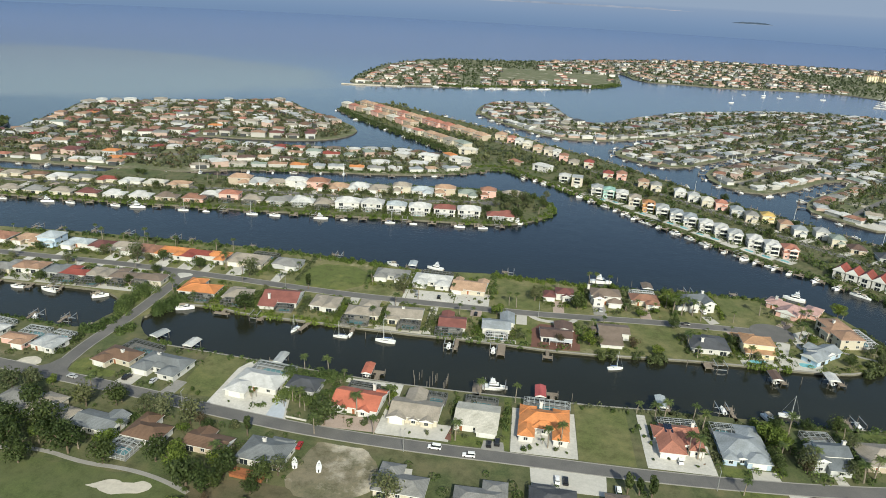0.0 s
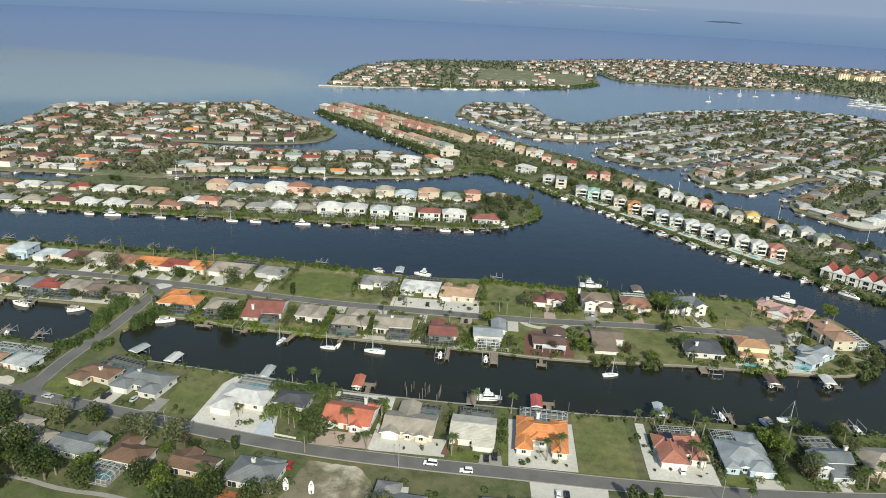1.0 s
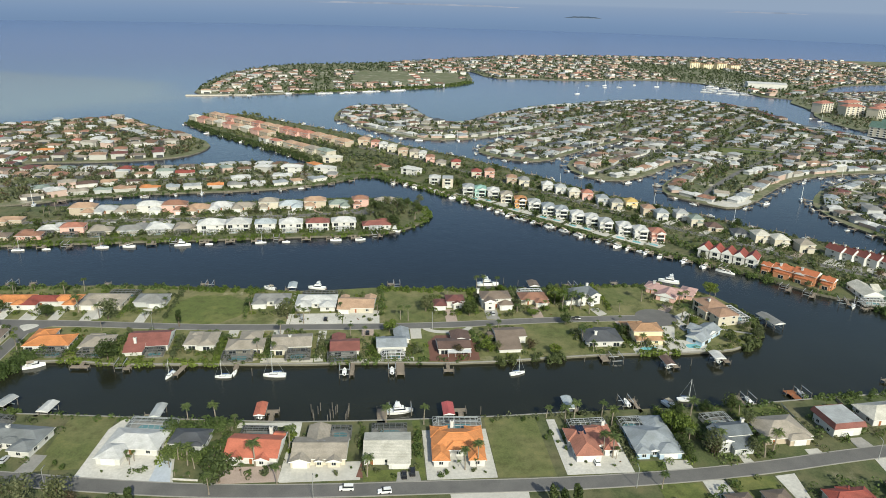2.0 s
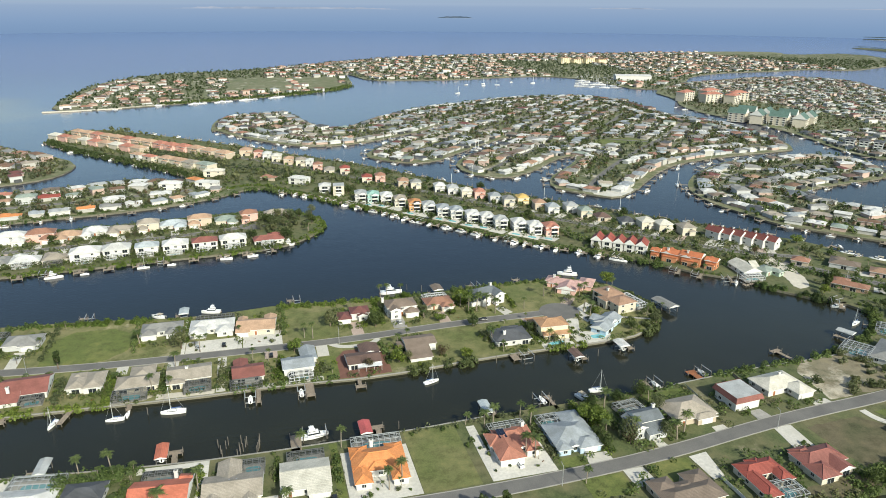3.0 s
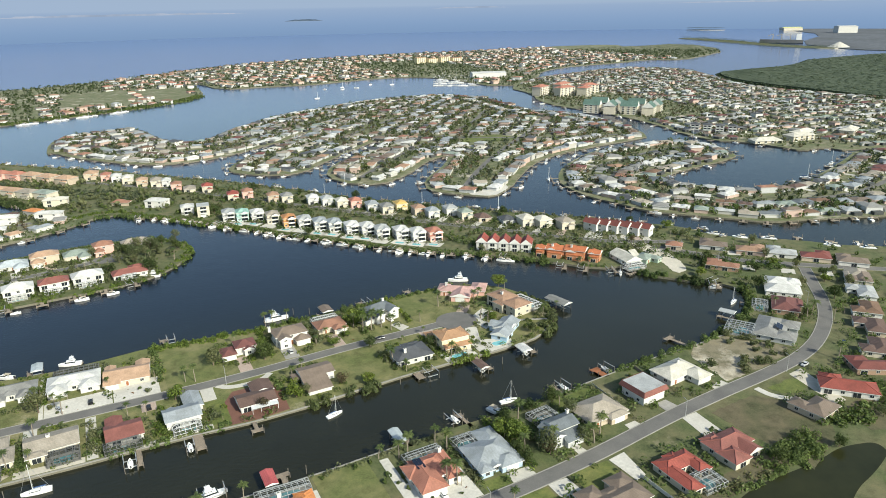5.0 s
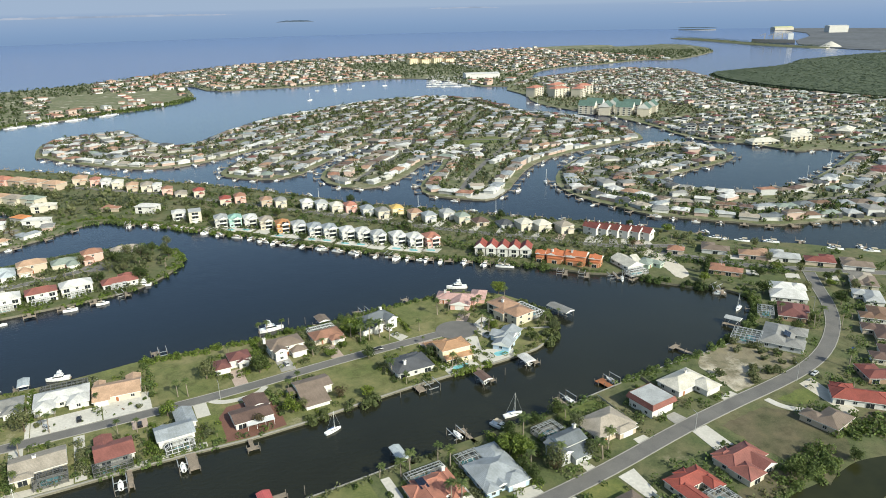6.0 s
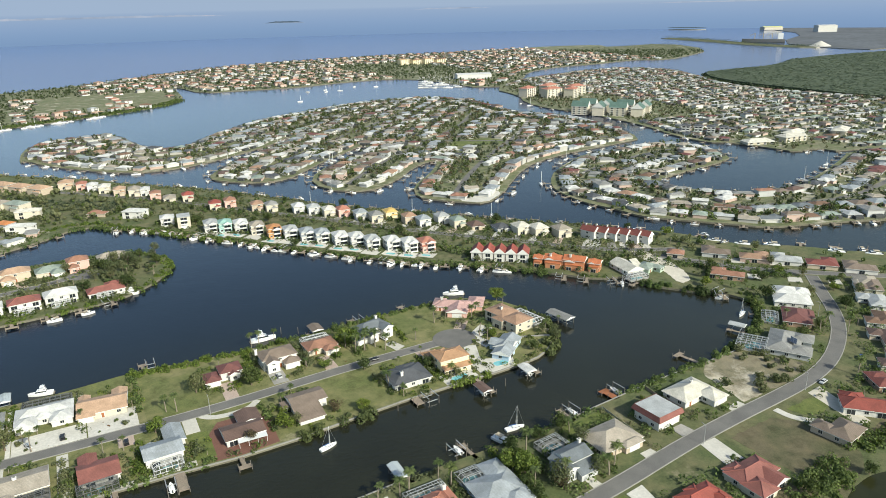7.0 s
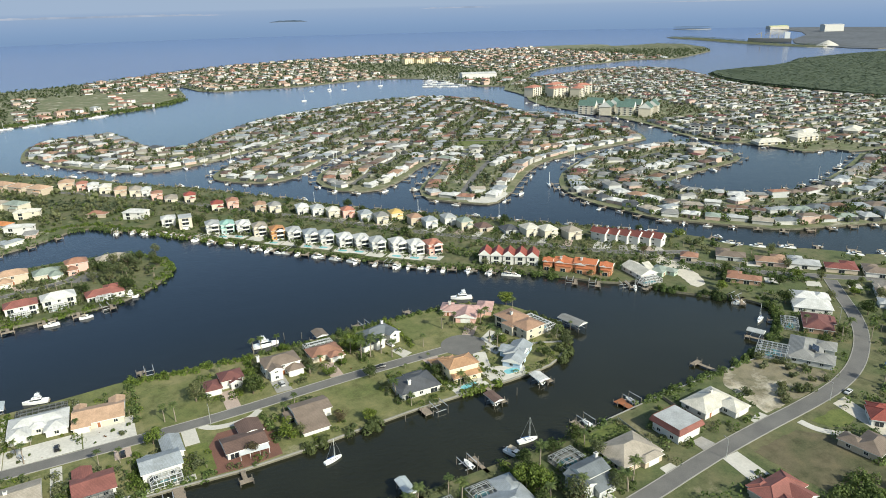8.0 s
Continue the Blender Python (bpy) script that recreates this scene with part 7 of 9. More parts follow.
def settle(name, poly, palette, insets, angle, step=20.0, row=29.0, skip=None, things=None, tall=0.15, size=(13.6, 10.6), fill=True, seed=1, gap=14.0):
    """Houses along the shore of a piece of land and in rows inside it. Those inside `things` are houses of their own, the rest one joined block."""
    rg = random.Random(seed)
    spots = []
    busy = np.array(BUSY)

    def try_spot(x, y, a):
        c, q = math.cos(radians(a)), math.sin(radians(a))
        cs = [(x + c * i * 8 - q * j * 8, y + q * i * 8 + c * j * 8) for i in (-1, 0, 1) for j in (-1, 0, 1)]
        if not inside(poly, [p[0] for p in cs], [p[1] for p in cs]).all():
            return
        if skip is not None and skip(x, y):
            return
        if (np.hypot(busy[:, 0] - x, busy[:, 1] - y) < busy[:, 2] + 5.0).any():
            return
        for ox, oy, _ in spots:
            if (ox - x) ** 2 + (oy - y) ** 2 < gap ** 2:
                return
        spots.append((x, y, a))

    area = sum(poly[i - 1][0] * poly[i][1] - poly[i][0] * poly[i - 1][1] for i in range(len(poly)))
    loop = poly + [poly[0]]
    for k, inset in enumerate(insets):
        line = offsets(loop, inset if area > 0 else -inset)
        for x, y, a in along(line, step, rg.uniform(0, 8)):
            try_spot(x + rg.uniform(-1.5, 1.5), y + rg.uniform(-1.5, 1.5), a + (180 if area > 0 else 0) + (180 if k % 2 else 0))
    if fill:
        xs, ys = [p[0] for p in poly], [p[1] for p in poly]
        mx, my = (min(xs) + max(xs)) / 2, (min(ys) + max(ys)) / 2
        reach = max(max(xs) - min(xs), max(ys) - min(ys)) * 0.75
        c, q = math.cos(radians(angle)), math.sin(radians(angle))
        j = 0
        v = -reach
        while v < reach:
            u = -reach
            while u < reach:
                try_spot(mx + c * u - q * v + rg.uniform(-4, 4), my + q * u + c * v + rg.uniform(-4, 4), angle + (0 if j % 2 else 180) + rg.uniform(-16, 16))
                u += step * rg.uniform(0.95, 1.15)
            v += row if j % 2 else row * 1.25
            j += 1
    block = Solid()
    for x, y, a in spots:
        roof, wall = rg.choice(palette), rg.choice(FAR_WALLS)
        w, d, fl = size[0] * rg.uniform(0.7, 1.25), size[1] * rg.uniform(0.75, 1.2), 2 if rg.random() < tall else 1
        if things is not None and things(x, y):
            house(x, y, a, w, d, roof, wall, f"{wall} waterside house with a {roof.replace('_', ' ')} roof", rg.choice(["L", "hip", "G", "H"]), fl, rg.choice([-1, 1]), 0.34, detail=0)
        else:
            plain_house(block, x, y, a, w, d, 2.7 * fl, FAR_ROOFS.index(roof), FAR_WALLS.index(wall), rg.random() < 0.6, 0.28, rg.random() < 0.7, rg.random() < 0.55)
            occupy(x, y, 5.4)
    if block.v:
        ob = part(name, block, [WALL[w] for w in FAR_WALLS] + [ROOF[r] for r in FAR_ROOFS] + [CONCRETE, LANAI])
        tagged(ob, "many low suburban houses with pitched roofs", "houses", kind="stuff")
    return spots


MIXED = ["white", "white", "light_grey", "light_grey", "silver", "silver", "light_grey", "grey", "grey", "taupe", "beige", "beige", "beige", "taupe", "grey", "brown", "sandstone", "dark_red", "white", "cream", "charcoal", "silver", "taupe", "green_grey", "slate", "grey", "terracotta", "beige", "silver", "white", "white", "white", "charcoal", "umber"]
WARM = ["terracotta", "salmon", "peach", "beige", "beige", "brown", "sandstone", "taupe", "light_grey", "white", "dark_red", "grey", "green_grey", "sandstone", "brown", "taupe", "red", "umber", "orange", "grey", "silver"]
SANDY = ["terracotta", "sandstone", "taupe", "brown", "sandstone", "beige", "salmon", "peach", "umber", "terracotta"]
settle("houses_north_west", L_NW, WARM + ["white", "white", "beige"], (14, 40), 8, 18, 25, things=lambda x, y: x > -260 and y < 640, tall=0.2, seed=3, skip=lambda x, y: (x > -215 and y > 700 and y < 800 and x > -240) or (-330 < x < -285 and 530 < y < 575))
# white waterside terrace at the end of one finger, and a green in the middle
patch("pavement_terrace", [(286, 538), (301, 524), (318, 532), (334, 548), (322, 556), (304, 545), (292, 552)], WHITE_DRIVE, "white paved waterside terrace", "paving", 0.12, 1)
patch("ground_green", [(395, 760), (450, 735), (480, 760), (430, 800)], LAWN, "open green between houses", "lawn", 0.14, 2)
for x, y, r in ((300, 534, 6), (420, 760, 20), (455, 762, 18)):
    occupy(x, y, r)
for line in ([(150, 735), (215, 800), (290, 880), (380, 960), (480, 1060)], [(225, 650), (290, 720), (370, 790), (470, 870), (560, 980)], [(295, 565), (350, 630), (420, 700), (500, 770), (590, 870)],
                                                   [(-20, 990), (30, 1010), (60, 930), (90, 870), (160, 900), (250, 990), (360, 1080), (480, 1130)], [(300, 880), (400, 800), (520, 720), (600, 700)]):
    road(line, 5.5, 0.2, 1, False)
settle("houses_fingers", L_FING, MIXED, (13, 42), 48, 16.5, 23, things=lambda x, y: y < 700 or (x < 140 and y < 900), tall=0.06, seed=5)
for line in ([(430, 560), (480, 580), (560, 600), (615, 600)], [(430, 540), (425, 470), (450, 420), (500, 385), (570, 370), (660, 390), (760, 420), (900, 400)]):
    road(line, 5.5, 0.2, 1, False)
settle("houses_east", L_EAST, MIXED, (13, 40), -15, 16.5, 23, things=lambda x, y: x < 480 and y < 480, tall=0.06, seed=6)
settle("houses_condo_side", L_CONDO, ["grey", "taupe", "charcoal", "brown", "dark_red", "grey", "light_grey", "beige", "taupe", "green_grey", "grey", "white"], (16,), 0, 17.5, 23, tall=0.06, size=(12.5, 9.5), seed=7, skip=lambda x, y: y > 760 and x < 860 and y < 1260 or (x < 780 and y < 600))
settle("houses_beach", L_BEACH, SANDY + ["grey", "taupe", "brown", "light_grey", "sandstone"], (30, 66), 12, 30, 38, tall=0.35, seed=8, size=(16, 12.5), gap=24.0, skip=lambda x, y: x > 1560 or (-45 < x < 185 and 1400 < y < 1640 and not (70 < x < 110)) or (-125 < x < -85 and y < 1800) or (690 < x < 940 and 1380 < y < 2000) or (-260 < x < 40 and y > 1640))
settle("houses_south_far", [(-900, 0), (-320, 60), (-320, 215), (-900, 232)], MIXED, (), -8, 22, 32, seed=9)
settle("houses_middle_far", [(-420, 300), (-312, 300), (-312, 352), (-420, 350)], WARM, (), 0, 19, 36, seed=10)
settle("houses_south_east", [(320, -40), (700, 40), (560, 190), (445, 262), (400, 235), (330, 150)], MIXED, (), 40, 21, 32, seed=12)


patch("ground_far_field", [(-40, 1440), (30, 1420), (150, 1480), (190, 1560), (183, 1680), (-40, 1650)], FAR_GROUND, "open dry grass field", "lawn", 0.2, 1)
# ---- larger buildings far off ----
def block_building(x, y, turn, w, d, floors, roof, wall, label, bays, hip=True, pitch=0.38):
    thing = empty("apartment_building", pose(x, y, TOP, 0, 0, turn), label, "apartment building")
    h = 3.1 * floors
    s = Solid()
    s.box(-w / 2, w / 2, -d / 2, d / 2, -0.3, h)
    part("wall", s, WALL[wall], thing)
    r = Solid()
    roof_wing(r, 0, 0, w, d, h, pitch, hip if isinstance(hip, str) else "hip" if hip else "flat", 0.8)
    part("roof", r, [ROOF[roof], TRIM], thing)
    b = Solid()
    b.box(-1.6, 1.6, -0.9, 0.0, 0.0, 0.15, 0)
    b.box(-1.6, 1.6, -0.9, -0.82, 0.15, 1.0, 0)
    b.box(-1.4, 1.4, -0.06, 0.0, 0.2, 2.5, 1)
    me = b.mesh("balcony", [TRIM, GLASS])
    for fl in range(floors):
        for k in range(bays):
            ox = ((k + 0.5) / bays - 0.5) * w
            part("balcony", me, None, thing).matrix_basis = pose(ox, -d / 2, 3.1 * fl, 0, 0, 0)
    return thing


for dx, dy, w, a in ((0, 0, 30, 24), (30, -36, 34, 4), (64, 14, 36, 20), (98, -28, 30, -6), (60, -58, 26, 30)):
    block_building(742 + dx * 0.9, 1092 + dy, a, w, 18, 5, "salmon", "cream", "cream six-storey flats with a salmon tiled roof", 4)
for k in range(8):
    u, v = -42 + 28 * (k % 4) + 5 * (k // 4), -15 + 30 * (k // 4)
    block_building(722 + 0.62 * u + 0.79 * v, 846 - 0.79 * u + 0.62 * v, -52 + 90 * (k % 2), 24, 17, 4, "teal", "cream", "cream four-storey flats with a green gabled roof", 3, "gx", 0.8)
for k in range(4):
    block_building(880 + 34 * k, 1905 - 10 * k, 10, 30, 16, 5 - k % 2, "tan", "yellow", "yellow beach hotel block with balconies", 4, False)
for k, (x, y) in enumerate(((690, 570), (735, 560), (775, 585), (820, 555))):
    block_building(x + 12, y, -20 + 15 * k, 34, 16, 1 + k % 2, "cream", "cream", "long low cream apartment block on a lawn", 4)
for k in range(4):
    block_building(690 + 9 * k, 668 - 12 * k, -50, 10, 12, 3, "charcoal", "grey", "narrow grey townhouse with a dark roof", 2)


def shed(x, y, turn, w, d, h, roof, wall, label):
    thing = empty("warehouse", pose(x, y, TOP, 0, 0, turn), label, "warehouse")
    s = Solid()
    s.box(-w / 2, w / 2, -d / 2, d / 2, -0.3, h)
    part("wall", s, WALL[wall], thing)
    r = Solid()
    roof_wing(r, 0, 0, w, d, h, 0.12, "gx", 0.4)
    part("roof", r, [ROOF[roof], TRIM], thing)
    for k in range(4):
        b = Solid()
        b.box(-2, 2, -0.15, 0, 0, 4.5)
        part("shutter", b, ALU, thing).matrix_basis = pose((k - 1.5) * w / 4.5, -d / 2, 0.1)


shed(835, 1440, -20, 78, 40, 10, "white", "white", "large white boat storage warehouse by the marina")
shed(3245, 2222, -30, 88, 50, 30, "white", "white", "huge white port warehouse far off")
shed(3335, 2585, -30, 95, 60, 14, "sulphur", "cream", "long pale yellow storage shed at the port")
for x, y, h, r in ((2305, 1597, 17, 36),):
    s = Solid()
    s.tube([(0, 0, -0.5), (0, 0, h * 0.5), (0, 0, h)], [r, r * 0.52, 1.5], 14)
    ob = tagged(part("stockpile", s, CONCRETE), "grey conical stockpile at the port", "stockpile")
    ob.matrix_basis = pose(x, y, TOP)
ship = empty("cargo_ship", pose(2375, 1880, 0, 0, 0, 38), "dark cargo ship with a white superstructure at a quay", "ship")
s = Solid()
hull(s, 150, 24, 3, 13, 0, 9, 0.1)
part("hull", s, METAL_DARK, ship)
s = Solid()
s.box(-10, 10, -68, -50, 12, 34)
part("superstructure", s, GELCOAT, ship)
for k in range(3):
    s = Solid()
    s.beam((0, -30 + 30 * k, 12), (0, -30 + 30 * k, 34), 1.2)
    s.beam((0, -30 + 30 * k, 34), (0, -12 + 30 * k, 26), 0.8)
    part("crane", s, CANVAS_TAN, ship)


# terraces with small pools on the water side of the tall houses
for k, (x, y, roof) in enumerate(FRONT_ROW):
    pts = [local(x - 1.5, y - 1.3, ALONG, a, b) for a, b in ((-6.2, 0.5), (6.2, 0.5), (6.2, 9.5), (-6.2, 9.5))]
    slab("pavement_terrace", pts, TOP - 0.4, TOP + 0.12, [WHITE_DRIVE if roof in ("white", "mint") else CONCRETE], "pale paved terrace between a house and the canal", "terrace")
    if k not in (0, 3, 5, 10):
        open_pool(*local(x - 1.5, y - 1.3, ALONG, 0, 6), ALONG, 7.4, 3.8)

# short pale drives from the street to the houses of the strip and of the white point
for n, (hx, hy, hr) in enumerate(HOUSES):
    for line, reach in ((R_STRIP, 34), (R_WHITE, 30)):
        near = min(along(line, 3.0), key=lambda p: (p[0] - hx) ** 2 + (p[1] - hy) ** 2)
        gap = math.hypot(near[0] - hx, near[1] - hy)
        if hr + 1 < gap < reach and hy > 366:
            a = math.degrees(math.atan2(near[1] - hy, near[0] - hx)) + 90
            px, py = local(hx, hy, a, 0, -hr * 0.75)
            drive(px, py, a, 5.0, gap - hr * 0.75 - 2.6, (CONCRETE, WHITE_DRIVE, GREY_DRIVE, CONCRETE, PAVER)[n % 5], "pale driveway from a street to a house")

# ---- planting ----
KEEP = [(308, 331, 330, 370), (-119, -101, 197, 230), (-101, -77, 190, 221), (44, 66, 184, 218), (19, 44, 184, 212), (69, 95, 184, 200), (-105, -73, 316, 346), (7, 30, 312, 340), (78, 100, 279, 308), (132, 154, 330, 352), (27, 50, 272, 300),
        (-43, -19, 311, 324), (-16, 3, 311, 327), (203, 234, 152, 184), (-54, -28, 147, 175), (-34, -4, 185, 197), (297, 322, 308, 334), (-220, -88, 112, 150), (228, 268, 201, 222), (148, 244, 100, 144), (238, 257, 176, 188), (240, 300, 90, 138), (131, 156, 326, 356), (-110, -68, 314, 350)]


def keep_clear(x, y):
    return any(a <= x <= b and c <= y <= d for a, b, c, d in KEEP)


def scatter(poly, count, kinds, seed, gap=2.2, size=(0.8, 1.15), spacing=3.5):
    rg = random.Random(seed)
    xs, ys = [p[0] for p in poly], [p[1] for p in poly]
    pts = [(rg.uniform(min(xs), max(xs)), rg.uniform(min(ys), max(ys))) for _ in range(count * 4)]
    px, py = np.array([p[0] for p in pts]), np.array([p[1] for p in pts])
    ok = inside(poly, px, py) & free_spots(px, py, gap)
    put = []
    for x, y in zip(px[ok], py[ok]):
        if len(put) >= count:
            break
        if keep_clear(x, y) or any((x - a) ** 2 + (y - b) ** 2 < spacing ** 2 for a, b in put):
            continue
        put.append((x, y))
        plant(rg.choice(kinds), float(x), float(y), rg.uniform(*size))


for kind, size, spots in (
        ("oak", 1.0, [(-149, 145), (-121, 150), (-146, 158), (-88, 144), (-81, 142), (-78, 151), (-53, 187), (-121, 277), (51, 319), (-166, 177), (-165, 162), (-136, 153), (-158, 150), (-152, 164)]),
        ("bright", 1.0, [(-126, 160), (-98, 158), (-81, 155), (121, 205), (124, 209), (55, 278), (197, 343), (105, 333), (103, 337), (8, 301), (118, 211), (-96, 152), (364, 378)]),
        ("grey", 1.05, [(14, 509), (10, 527), (22, 512), (18, 519), (8, 503), (-121, 181), (-103, 178), (-174, 187), (28, 325), (-21, 150), (-45, 318), (-136, 321), (-207, 326), (-115, 180), (-147, 181), (128, 194), (-181, 185), (-190, 182)]),
        ("bare", 0.9, [(40, 275), (76, 279), (128, 192), (2, 148), (-99, 178), (255, 410), (320, 366), (26, 150)]),
        ("conifer", 1.0, [(60, 168), (64, 168), (-79, 175), (68, 167), (-98, 311), (324, 304), (318, 300)]),
        ("palm", 1.0, [(-149, 156), (-141, 159), (-138, 158), (-134, 156), (-154, 330), (103, 323), (108, 324), (152, 334), (165, 309), (166, 303), (-55, 180.5), (-42, 195), (-33, 184.5), (-31, 205), (-2, 187), (33, 189), (38, 191),
                       (77, 217), (81, 218), (92, 217), (95, 213), (129, 216), (147, 190), (152, 193), (89, 193), (86, 195),]),
        ("palm", 0.95, [(-72, 223), (-62, 225), (-66, 197), (117, 319), (114, 325), (-46, 298), (-36, 312), (-54, 279), (-46, 327), (-65, 327), (14, 315), (18, 313), (-165, 287), (-169, 351),
                        (5, 219), (20, 218), (322, 227), (314, 224), (326, 217), (309, 240), (131, 195)]),
        ("bush", 1.0, [(48, 219), (60, 219), (66, 219), (103, 193), (-113, 200), (-109, 198), (-38, 194), (-43, 191), (24, 186), (26, 187.5), (15.5, 203), (16, 208), (71, 203), (73, 199), (-80, 225), (145, 219), (141, 222), (67, 206), (69, 210), (74, 206)]),
        ("greybush", 1.25, [(270, 227), (266, 217), (272, 213), (271, 203), (247, 206), (253, 203), (257, 201), (241, 200), (232, 212), (263, 231), (258, 224), (269, 222), (250, 209), (244, 204), (266, 206), (262, 212)])):
    for x, y in spots:
        plant(kind, x, y, size * (1.15 if kind in ("oak", "bright", "grey", "palm") else 1.0))
        occupy(x, y, 1.6)

SOUTH_YARDS = [(-300, 150), (-130, 100), (0, 140), (120, 140), (300, 160), (400, 240), (395, 330), (300, 340), (300, 290), (285, 245), (250, 233), (150, 223), (0, 220), (-60, 222), (-140, 232), (-180, 240), (-300, 248)]
scatter(SOUTH_YARDS, 68, ["palm", "cabbage", "cabbage", "bush", "greybush", "palm", "redbush"], 1, 1.2, (0.7, 1.1), 3.0)
scatter([(-300, 130), (-60, 120), (-56, 176), (-180, 198), (-300, 214)], 46, ["oak", "grey", "bare", "bright", "palm", "oak"], 2, 2.0, (0.65, 1.0), 5)
scatter([(-180, 199), (-140, 192), (-100, 184), (-60, 178), (-60, 168), (-180, 180)], 14, ["oak", "grey", "bright"], 3, 1.5, (0.55, 0.8), 4)
scatter([(-72, 184), (-56, 183), (-52, 224), (-76, 226)], 26, ["cabbage", "cabbage", "cabbage", "palm", "bush"], 4, 0.3, (0.55, 0.8), 2.4)
scatter([(114, 187), (150, 188), (152, 223), (116, 223)], 22, ["palm", "oak", "grey", "bush", "cabbage"], 5, 0.8, (0.55, 0.85), 2.8)
scatter([(280, 200), (400, 240), (395, 330), (300, 335), (306, 292), (316, 262)], 50, ["oak", "palm", "bush", "grey", "bright", "cabbage"], 6, 1.2, (0.6, 0.95), 4)
scatter([(120, 148), (300, 158), (420, 240), (430, 120), (200, 110)], 38, ["oak", "grey", "bush", "palm", "bright"], 7, 1.8, (0.6, 0.95), 4.5)
scatter(MIDDLE[:20] + MIDDLE[20:32], 85, ["palm", "cabbage", "palm", "bush", "greybush", "cabbage", "palm", "redbush"], 8, 0.9, (0.6, 1.0), 2.6)
scatter([(-310, 290), (-160, 282), (-150, 360), (-310, 358)], 40, ["oak", "palm", "grey", "bush", "cabbage"], 9, 1.0, (0.5, 0.8), 4)
scatter([(30, 270), (205, 280), (200, 355), (40, 352)], 30, ["oak", "grey", "palm", "bright"], 10, 1.4, (0.5, 0.75), 5)
scatter(STRIP_S[:18] + [(60, 690), (132, 666), (192, 577), (257, 507), (345, 410), (380, 345)], 60, ["cabbage", "palm", "bush", "oak", "grey", "oak"], 11, 0.8, (0.5, 0.85), 3.2)
scatter([(-380, 430), (43, 470), (40, 545), (-100, 540), (-260, 526), (-380, 495)], 58, ["palm", "cabbage", "bush", "oak", "grey", "palm"], 12, 0.8, (0.55, 0.85), 3.4)
scatter([(-10, 462), (43, 485), (44, 515), (25, 545), (-10, 545)], 14, ["oak", "grey", "bush"], 13, 0.8, (0.6, 0.9), 4)


def thicket(name, line, width, height, per_metre, leaf, size, label, seed, jag=0.6, z=0.2):
    """Shrubs grown together along a line."""
    rs = np.random.default_rng(seed)
    spots = np.array([(x, y) for x, y, _ in along(smooth_line(line, 1), 1.0)])
    k = int(len(spots) * max(0.8, width / 7))
    lumps = spots[rs.integers(0, len(spots), k)] + rs.uniform(-width / 2, width / 2, (k, 2))
    hgt = height * rs.uniform(1 - jag, 1.0, len(lumps)) + max(0.0, TOP - z)
    n = int(len(spots) * per_metre)
    who = rs.integers(0, len(lumps), n)
    d = rs.normal(size=(n, 3))
    d /= np.linalg.norm(d, axis=1, keepdims=True)
    d[:, 2] = np.abs(d[:, 2])
    r = (0.45 * hgt[who] + 0.5)[:, None] * rs.uniform(0.7, 1.0, (n, 1))
    c = np.empty((n, 3))
    c[:, :2] = lumps[who] + d[:, :2] * r
    c[:, 2] = z + d[:, 2] * hgt[who] * rs.uniform(0.5, 1.0, n)
    ob = new(name, quads_mesh(name, leaf_quads(rs, c, size, out=d), leaf))
    return tagged(ob, label, "shrubs", kind="stuff")


SHORE = "dense green mangrove shrubs along a canal bank"
thicket("shrubs_causeway_west", [(-179.6, 256), (-180.6, 264), (-182, 272), (-182.5, 282), (-178.5, 289)], 6, 7.4, 300, LEAF, 0.34, SHORE, 1)
thicket("shrubs_causeway_west", [(-187, 238.5), (-181.6, 240), (-179.2, 245), (-178.8, 251)], 4, 5.2, 220, LEAF, 0.34, SHORE, 157)
thicket("shrubs_causeway_east", [(-164.4, 264), (-162.4, 269), (-160, 275), (-157, 280.5), (-153, 282)], 5.5, 6.8, 300, LEAF, 0.34, SHORE, 2)
thicket("shrubs_causeway_south", [(-168, 240), (-165.5, 244), (-165.5, 248)], 4, 5.0, 220, LEAF, 0.34, SHORE, 22)
thicket("shrubs_causeway_south", [(-150, 236.5), (-140, 233.5)], 4, 3.2, 60, LEAF, 0.42, SHORE, 158)
thicket("shrubs_west_bank", [(-300, 249), (-234, 245), (-192, 241)], 3, 2.2, 26, LEAF, 0.42, SHORE, 3)
thicket("shrubs_middle_north", [(-118, 361), (-80, 357), (-64, 355)], 5, 3.2, 110, LEAF_BRIGHT, 0.36, SHORE, 4)
thicket("shrubs_middle_north", [(2, 357), (36, 353), (58, 353)], 5, 3.2, 110, LEAF_BRIGHT, 0.36, SHORE, 5)
thicket("shrubs_middle_north", [(60, 353), (114, 355), (160, 357)], 3.5, 2.6, 90, LEAF, 0.36, SHORE, 6)
thicket("shrubs_middle_west", [(-300, 360), (-182, 364), (-120, 362)], 4, 3.0, 40, LEAF, 0.5, SHORE, 7)
thicket("shrubs_middle_tip", [(203, 325), (204, 305), (196, 288), (184, 277)], 6, 3.6, 90, MANGROVE, 0.5, SHORE, 8)
thicket("shrubs_middle_south", [(74, 271), (90, 270.5)], 5.5, 3.8, 90, MANGROVE, 0.45, SHORE, 9)
thicket("shrubs_middle_south", [(58, 269), (70, 270)], 4.5, 3.2, 70, MANGROVE, 0.45, SHORE, 23)
thicket("shrubs_middle_south", [(128, 273.6), (150, 273.8)], 3.2, 2.4, 44, LEAF_BRIGHT, 0.45, SHORE, 10)
thicket("shrubs_middle_south", [(-146, 279.4), (-118, 274.8), (-90, 273.6), (-70, 273)], 3.4, 2.4, 44, LEAF_BRIGHT, 0.45, SHORE, 11)
